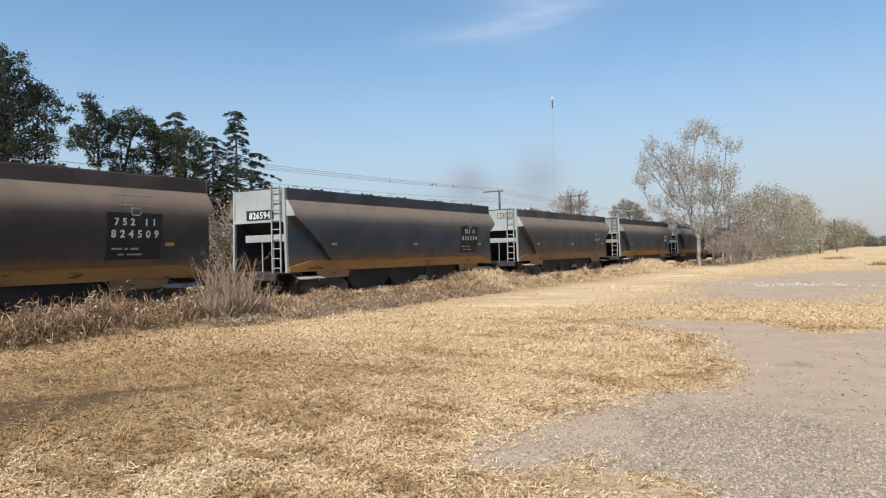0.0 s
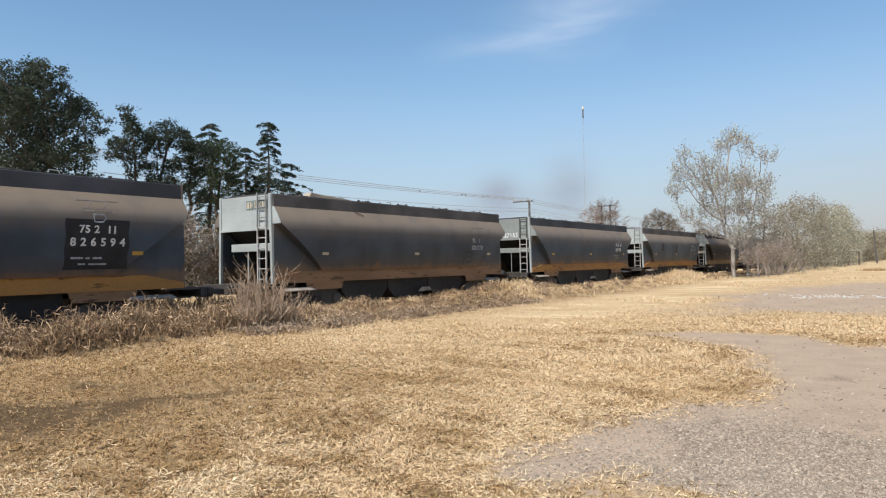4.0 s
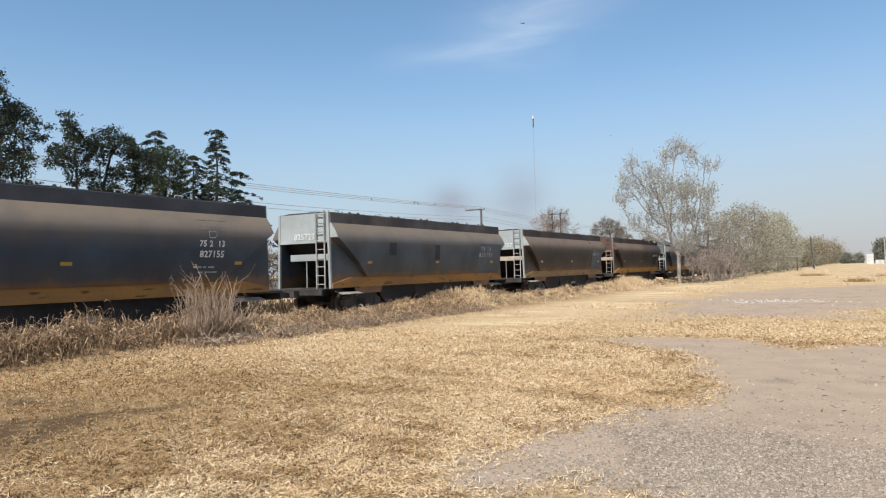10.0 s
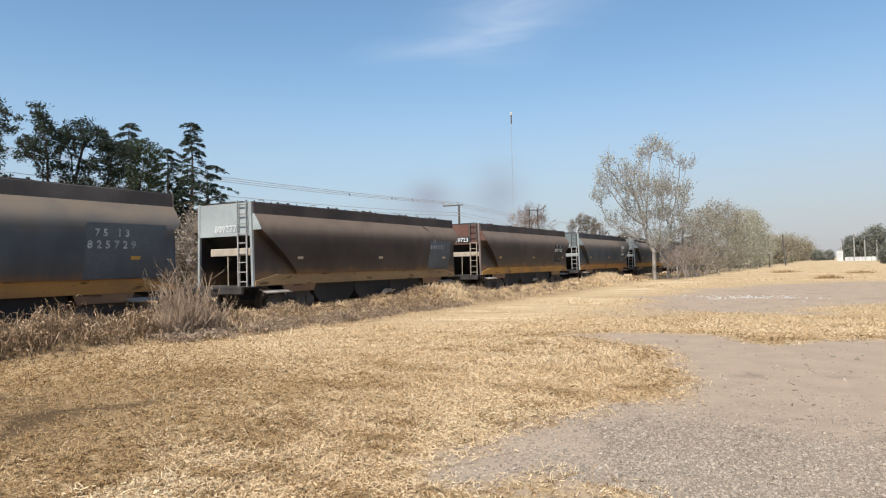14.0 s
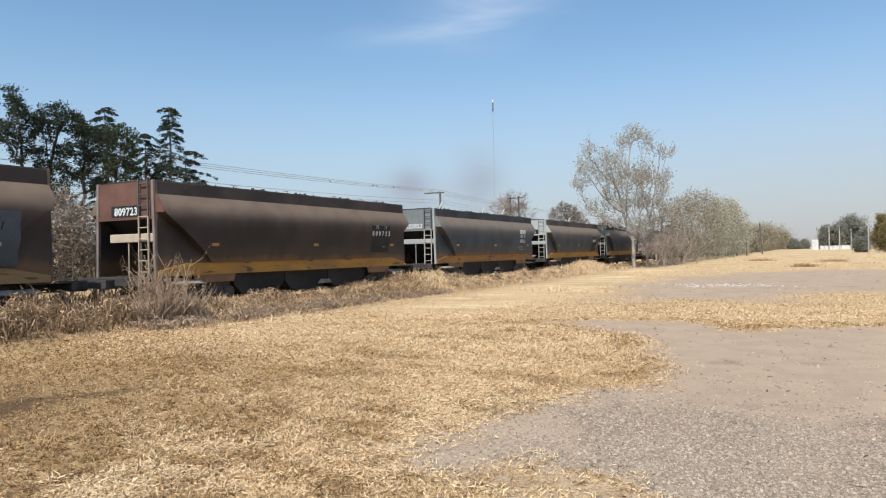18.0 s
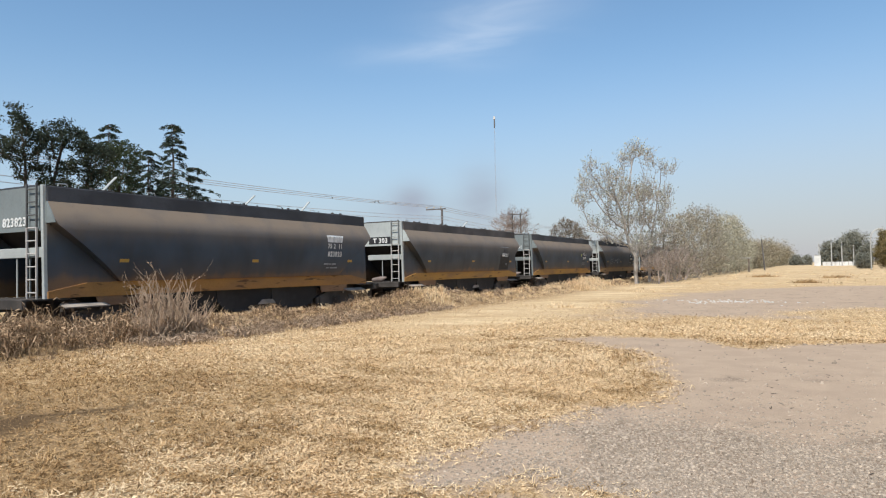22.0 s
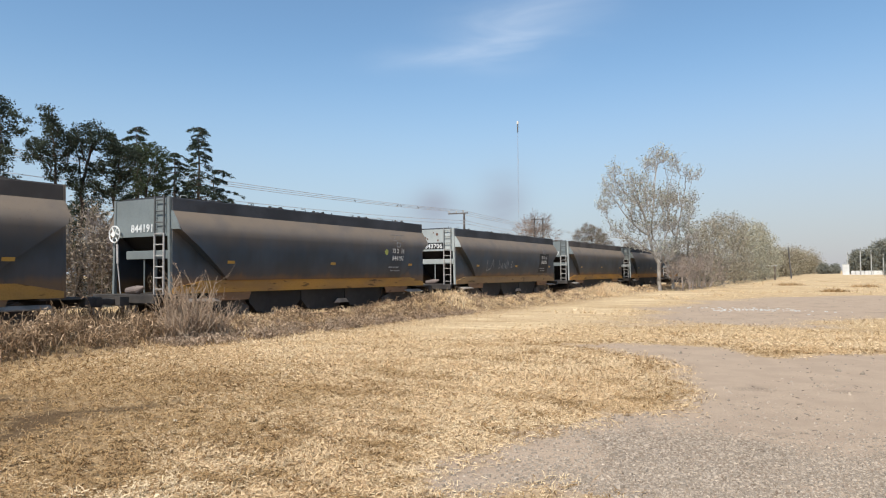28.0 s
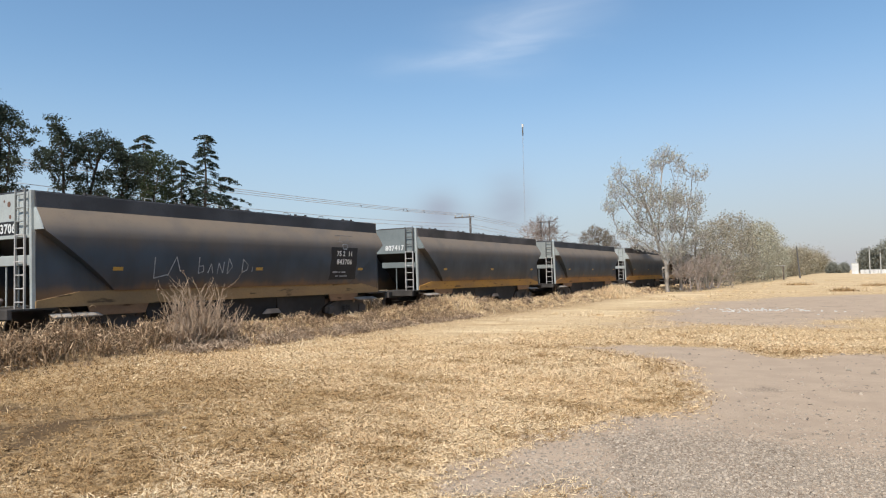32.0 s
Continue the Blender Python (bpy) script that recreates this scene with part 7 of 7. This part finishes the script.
def build_shelter():
    px, py = far_spot(4.6, 140)
    t = thing("open_shelter", "low open shelter with a pale flat roof on dark posts", "shelter", at=pose(px, py, 0, 0, 0, 4))
    part("roof", Form().box((-2.0, -1.0, 2.45), (2.0, 1.0, 2.62), bevel=0.03).mesh("roof", CONCRETE), t, "pale flat roof slab")
    post = Form().box((-0.14, -0.14, -0.1), (0.14, 0.14, 2.45), bevel=0.02).mesh("post", SLEEPER)
    for x in (-1.6, 0.0, 1.6):
        for y in (-0.8, 0.8):
            part("post", post, t, at=pose(x, y, 0))


def build_houses():
    x = -45.0
    w = thing("garden_wall", "low grey cement wall behind the train", "wall", at=pose(x, 0, 0))
    for a, b, h, m in ((28.2, 37.5, 1.2, CONCRETE), (38.6, 41.6, 1.9, PLASTER), (42.5, 56, 1.3, CONCRETE)):
        part("wall_section", Form().box((-0.15, a, -0.1), (0.1, b, h)).mesh("wall_section", m), w)
    # the yard walls beyond the road
    for a, b, top, mat, words in ((57.0, 60.55, 1.5, CONCRETE, "grey cement yard wall beyond the road"), (60.6, 61.7, 1.9, PLASTER, "whitewashed yard wall beyond the road"), (61.75, 65.2, 1.75, CONCRETE, "grey cement yard wall beyond the road"), (65.25, 71.0, 1.9, PLASTER, "whitewashed yard wall beyond the road")):
        y0, y1 = place(b, -79)[1], place(a, -79)[1]
        t = thing("yard_wall", words, "wall", Form().box((-0.15, 0, -0.1), (0.15, y1 - y0, top + ROAD_DROP), bevel=0.03).mesh("yard_wall", mat), at=pose(-79, y0, -ROAD_DROP), group="yard walls beyond the road")
    px, py = place(60.75, -60)
    t = thing("street_pole", "thin dark pole beside the road behind the train", "pole", at=pose(px, py, -ROAD_DROP))
    part("post", Form().tube((0, 0, -0.1), (0, 0, 8.05), 0.13, 0.09, 8).mesh("post", POLE_WOOD), t)
    part("arm", Form().tube((0, 0, 7.2), (0, 1.9, 7.45), 0.04, 0.03, 6).mesh("arm", POLE_WOOD), t)


def build_block():
    """A plain concrete building that shows between the wagons and the cedars."""
    px, py = place(46.35, -46)
    t = thing("concrete_building", "tall narrow grey concrete building with a white lean-to behind the train", "building", at=pose(px, py, 0, 0, 0, 46))
    part("wall", Form().box((-0.75, 0, -0.1), (0.72, 4.0, 6.55), bevel=0.02).mesh("wall", CONCRETE), t)
    part("roof", Form().box((-0.85, -0.1, 6.55), (0.82, 4.1, 6.75), bevel=0.02).mesh("roof", CONCRETE), t)
    part("tank", Form().box((-0.6, 0.4, 6.75), (0.45, 1.9, 7.25), bevel=0.05).mesh("tank", CONCRETE), t, "low roof tank")
    part("window", Form().box((-0.35, -0.02, 4.1), (0.35, 0.03, 5.1)).mesh("window", VAN_GLASS), t)
    part("lean_to", Form().prism([(-1.3, -0.1), (-1.3, 1.2), (-0.003, 1.65), (-0.003, -0.1)], 0, -0.7, 0.9).mesh("lean_to", PLASTER), t, "whitewashed lean-to")


def build_van():
    """A small panel van that drives along the road behind the train; its front looks towards -y."""
    t = thing("white_van", "small white panel van driving on the road behind", "van", at=pose(ROAD_X, 200, -ROAD_DROP))
    side = [(0.0, 0.35), (0.0, 0.72), (0.12, 0.84), (0.80, 0.98), (1.38, 1.60), (1.62, 1.72), (3.25, 1.74), (3.45, 1.62), (3.52, 0.42), (3.3, 0.28), (0.2, 0.28)]
    part("body", Form().prism(side, 0, -0.80, 0.80).mesh("body", WHITE_PAINT), t)
    part("windscreen", Form().prism([(0.87, 1.055), (1.35, 1.565), (1.342, 1.573), (0.862, 1.063)], 0, -0.70, 0.70).mesh("windscreen", VAN_GLASS), t)
    for s in (-1, 1):
        part("side_window", Form().prism([(1.02, 1.06), (1.42, 1.50), (1.95, 1.52), (1.95, 1.06)], 0, 0.802 * s, 0.81 * s).mesh("side_window", VAN_GLASS), t)
        part("headlight", Form().box((0.48 * s - 0.14, -0.012, 0.62), (0.48 * s + 0.14, 0.02, 0.76)).mesh("headlight", CREAM), t)
        for y in (0.68, 2.85):
            wheel = part("wheel", Form().tube((-0.09, 0, 0), (0.09, 0, 0), 0.29, 0.29, 16).mesh("wheel", CHUTE), t, at=pose(0.74 * s, y, 0.29))
            part("rim", Form().tube((-0.1, 0, 0), (0.1, 0, 0), 0.17, 0.17, 12).mesh("rim", GREY_PAINT), wheel)
    part("bumper", Form().box((-0.78, -0.05, 0.33), (0.78, 0.06, 0.52), bevel=0.02).mesh("bumper", DARK_STEEL), t)
    return t


build_ground()
build_houses()
build_block()
VAN = build_van()
build_rocks()
build_pale_stones()
build_far_weeds()
build_train()
build_track()
build_trees()
build_line()
build_mast()
build_far_right()
build_shelter()
build_grass()
build_bank_grass()
build_straw_heaps()
build_weeds()
build_stones()
build_debris()
build_far_tufts()
def stalk_shrub(tall, fan, stalks, seed):
    """A dead shrub: stiff stalks that fan out of one root and fork at narrow angles."""
    r = random.Random(seed)
    f = Form()

    def shoot(p, way, length, rad, level):
        n = 3
        for k in range(n):
            way = (way + Vector((r.gauss(0, 0.11), r.gauss(0, 0.11), 0.06))).normalized()
            q = p + way * length / n
            f.tube(p, q, rad, rad * 0.8, 4, False)
            p, rad = q, rad * 0.8
            if level < 2 and r.random() < 0.6:      # a curled dry leaf
                a, b = Vector((r.gauss(0, 1), r.gauss(0, 1), r.gauss(0.2, 1))).normalized(), Vector((r.gauss(0, 1), r.gauss(0, 1), r.gauss(0, 1))).normalized()
                s, g = r.uniform(0.03, 0.055), r.uniform(0.004, 0.007)
                f.add([p - b * g, p + b * g, p + a * s + b * g * 1.3, p + a * s - b * g], [(0, 1, 2, 3)])
            if level and r.random() < 0.75:
                w = (way + Vector((r.gauss(0, 0.42), r.gauss(0, 0.42), 0.1))).normalized()
                shoot(p, w, length * r.uniform(0.25, 0.5), max(0.003, rad * 0.7), level - 1)
    for i in range(stalks):
        a, o = r.uniform(0, 6.28), min(fan * 1.5, abs(r.gauss(0, fan)))
        way = Vector((math.cos(a) * o, math.sin(a) * o, 1)).normalized()
        shoot(Vector((r.gauss(0, 0.12), r.gauss(0, 0.12), -0.03)), way, tall * r.uniform(0.4, 1.0), r.uniform(0.010, 0.019), 2)
    k = tall / max(v.z for v in f.v)
    reach = 0.25 + 0.3 * tall
    for i, v in enumerate(f.v):
        out = math.hypot(v.x, v.y)
        q = 1 if out < reach else (reach + 0.3 * (out - reach)) / out
        f.v[i] = Vector((v.x * q, v.y * q, v.z * k))
    return f.mesh("dead_shrub", STALK)


for bx, by, tall, fan, stalks, seed in ((-13.9, 12.1, 1.95, 0.2, 44, 1), (-14.0, 11.5, 1.6, 0.24, 60, 2), (-13.7, 11.8, 1.45, 0.36, 90, 3), (-13.6, 12.5, 1.15, 0.45, 80, 4), (-13.5, 11.2, 1.1, 0.5, 80, 5)):
    thing("dead_shrub", "dead many-stemmed pale shrub among the weeds", "shrub", stalk_shrub(tall, fan, stalks, seed), pose(bx, by, float(height_at(np.array(bx), np.array(by)))), group="dead shrubs in the weeds")


for i, (bx, by, tall, spread) in enumerate(((-0.1, 60.0, 0.42, 0.4), (2.5, 78.0, 0.45, 0.6), (-4.5, 86.0, 0.45, 0.7))):
    rr = np.random.default_rng(400 + i)
    gx, gy = bx + rr.normal(0, spread, 420), by + rr.normal(0, spread, 420)
    thing("grass_tussock", "low clump of dull straw grass in the dry field", "grass", mesh_of_tris("grass_tussock", blades(gx, gy, tall * (0.4 + 0.6 * rr.uniform(0, 1, 420)), np.full(420, 0.045), 0.7, 500 + i), BROWN_STRAW), group="grass tussocks", kind="stuff")


# ---- birds on the wire, and two that cross the sky ----
PERCHES = ((60.9, 70), (69.3, -60), (70.1, 100), (74.0, 80))
FLIGHTS = [
    [(6.0, (-0.54, 37.09, 9.83)), (6.4, (-3.81, 37.88, 10.07)), (6.8, (-6.59, 39.53, 10.24)), (7.2, (-10.05, 42.85, 10.97)), (7.6, (-13.12, 49.13, 12.45)), (9.0, (-24.0, 80.0, 18.0)), (32.0, (-220.0, 760.0, 60.0))],
    [(6.4, (-0.93, 36.32, 12.75)), (6.8, (-3.83, 36.23, 12.39)), (7.6, (-8.92, 37.06, 13.73)), (8.4, (-12.5, 37.76, 15.08)), (9.2, (-14.71, 38.56, 16.85)), (10.0, (-19.04, 43.13, 18.25)), (12.0, (-30.0, 52.0, 30.0)), (32.0, (-150.0, 150.0, 120.0))],
]


def bird(label):
    t = thing("small_bird", label, "bird", group="birds in flight")
    part("body", Form().tube((0, -0.10, 0), (0, -0.03, 0.005), 0.008, 0.026, 8).tube((0, -0.03, 0.005), (0, 0.05, 0.008), 0.026, 0.024, 8).tube((0, 0.05, 0.008), (0, 0.085, 0.012), 0.024, 0.014, 8).tube((0, 0.085, 0.012), (0, 0.105, 0.010), 0.008, 0.002, 6).mesh("body", PLUMAGE), t)
    part("tail", Form().prism([(-0.018, 0.0), (0.018, 0.0), (0.018, 0.004), (-0.018, 0.004)], 1, -0.16, -0.09).mesh("tail", PLUMAGE), t)
    wings = []
    for s in (1, -1):
        outline = [(0.0, -0.035), (0.0, 0.035), (s * 0.09, 0.045), (s * 0.19, -0.005), (s * 0.09, -0.03)]
        n = len(outline)
        f = Form().add([(a, b, z) for z in (0.0, 0.006) for a, b in outline], [tuple(range(n)), tuple(range(n, 2 * n))] + [(i, (i + 1) % n, n + (i + 1) % n, n + i) for i in range(n)])
        wings.append((s, part("wing", f.mesh("wing", PLUMAGE), t, at=pose(s * 0.018, 0.01, 0.015))))
    return t, wings


def perched_bird(y, turn):
    k = (y - SPAN0) / (SPAN1 - SPAN0)
    z = 9.98 - 0.75 * 4 * k * (1 - k)
    t = thing("small_bird", "small dark bird perched on the overhead wire", "bird", at=pose(LINE_X - 2.3, y, z + 0.042, 0, 0, turn), group="birds on the wire")
    part("body", Form().tube((0, -0.08, 0.02), (0, -0.02, 0.07), 0.03, 0.06, 8).tube((0, -0.02, 0.07), (0, 0.05, 0.15), 0.06, 0.05, 8).tube((0, 0.05, 0.15), (0, 0.08, 0.21), 0.05, 0.03, 8).tube((0, 0.10, 0.19), (0, 0.15, 0.185), 0.012, 0.003, 6).mesh("body", PLUMAGE), t)
    part("tail", Form().box((-0.025, -0.22, -0.03), (0.025, -0.06, -0.015), pose(0, 0, 0.02, 20, 0, 0)).mesh("tail", PLUMAGE), t)
    for s in (-0.02, 0.02):
        part("leg", Form().tube((s, 0.0, -0.02), (s, 0.0, 0.06), 0.006, sides=5).mesh("leg", PLUMAGE), t)


SPAN0, SPAN1 = -5.0, 82.0
for y, turn in PERCHES:
    perched_bird(y, turn)

BIRDS = [bird("small dark bird flying over the field"), bird("small dark bird flying high over the train")]


def fly(t, wings, flight, beat):
    p0, p1 = Vector(flight[0][1]), Vector(flight[1][1])
    first = p0 - (p1 - p0).normalized() * 10.0 * flight[0][0]
    rows = [(0.0, first)] + [(q, Vector(p)) for q, p in flight]
    keyed = []
    for i, (q, p) in enumerate(rows):
        a, b = rows[max(0, i - 1)][1], rows[min(len(rows) - 1, i + 1)][1]
        way = b - a
        keyed.append((q, pose(p.x, p.y, p.z, 0, 0, math.degrees(math.atan2(-way.x, way.y)))))
    walk(t, keyed)
    for s, wing in wings:
        walk(wing, [(k * 0.1, pose(s * 0.018, 0.01, 0.015, 0, -s * 32 * math.sin(k * 0.1 * beat * 6.283), 0)) for k in range(321)])


def motions():
    rows_t = [float(t) for t in range(33)]
    for k, wagon, wheels in WAGONS:
        walk(wagon, [(t, pose(TRACK_X, k * PITCH - travelled(t), 0)) for t in rows_t])
        if k > 13:
            continue
        for wheel in wheels:
            y = wheel.matrix_basis.translation.y
            z = wheel.matrix_basis.translation.z
            rows = []
            for i in range(0, 321):
                t = i * 0.1
                rows.append((t, pose(0, y, z, math.degrees(travelled(t) / 0.46), 0, 0)))
            walk(wheel, rows)
    walk(VAN, [(float(t), pose(ROAD_X, 36.2 - 22.0 * (t - 8.35), -ROAD_DROP)) for t in range(0, 33, 2)])
    for (t, wings), flight, beat in zip(BIRDS, FLIGHTS, (3.1, 2.7)):
        fly(t, wings, flight, beat)


motions()
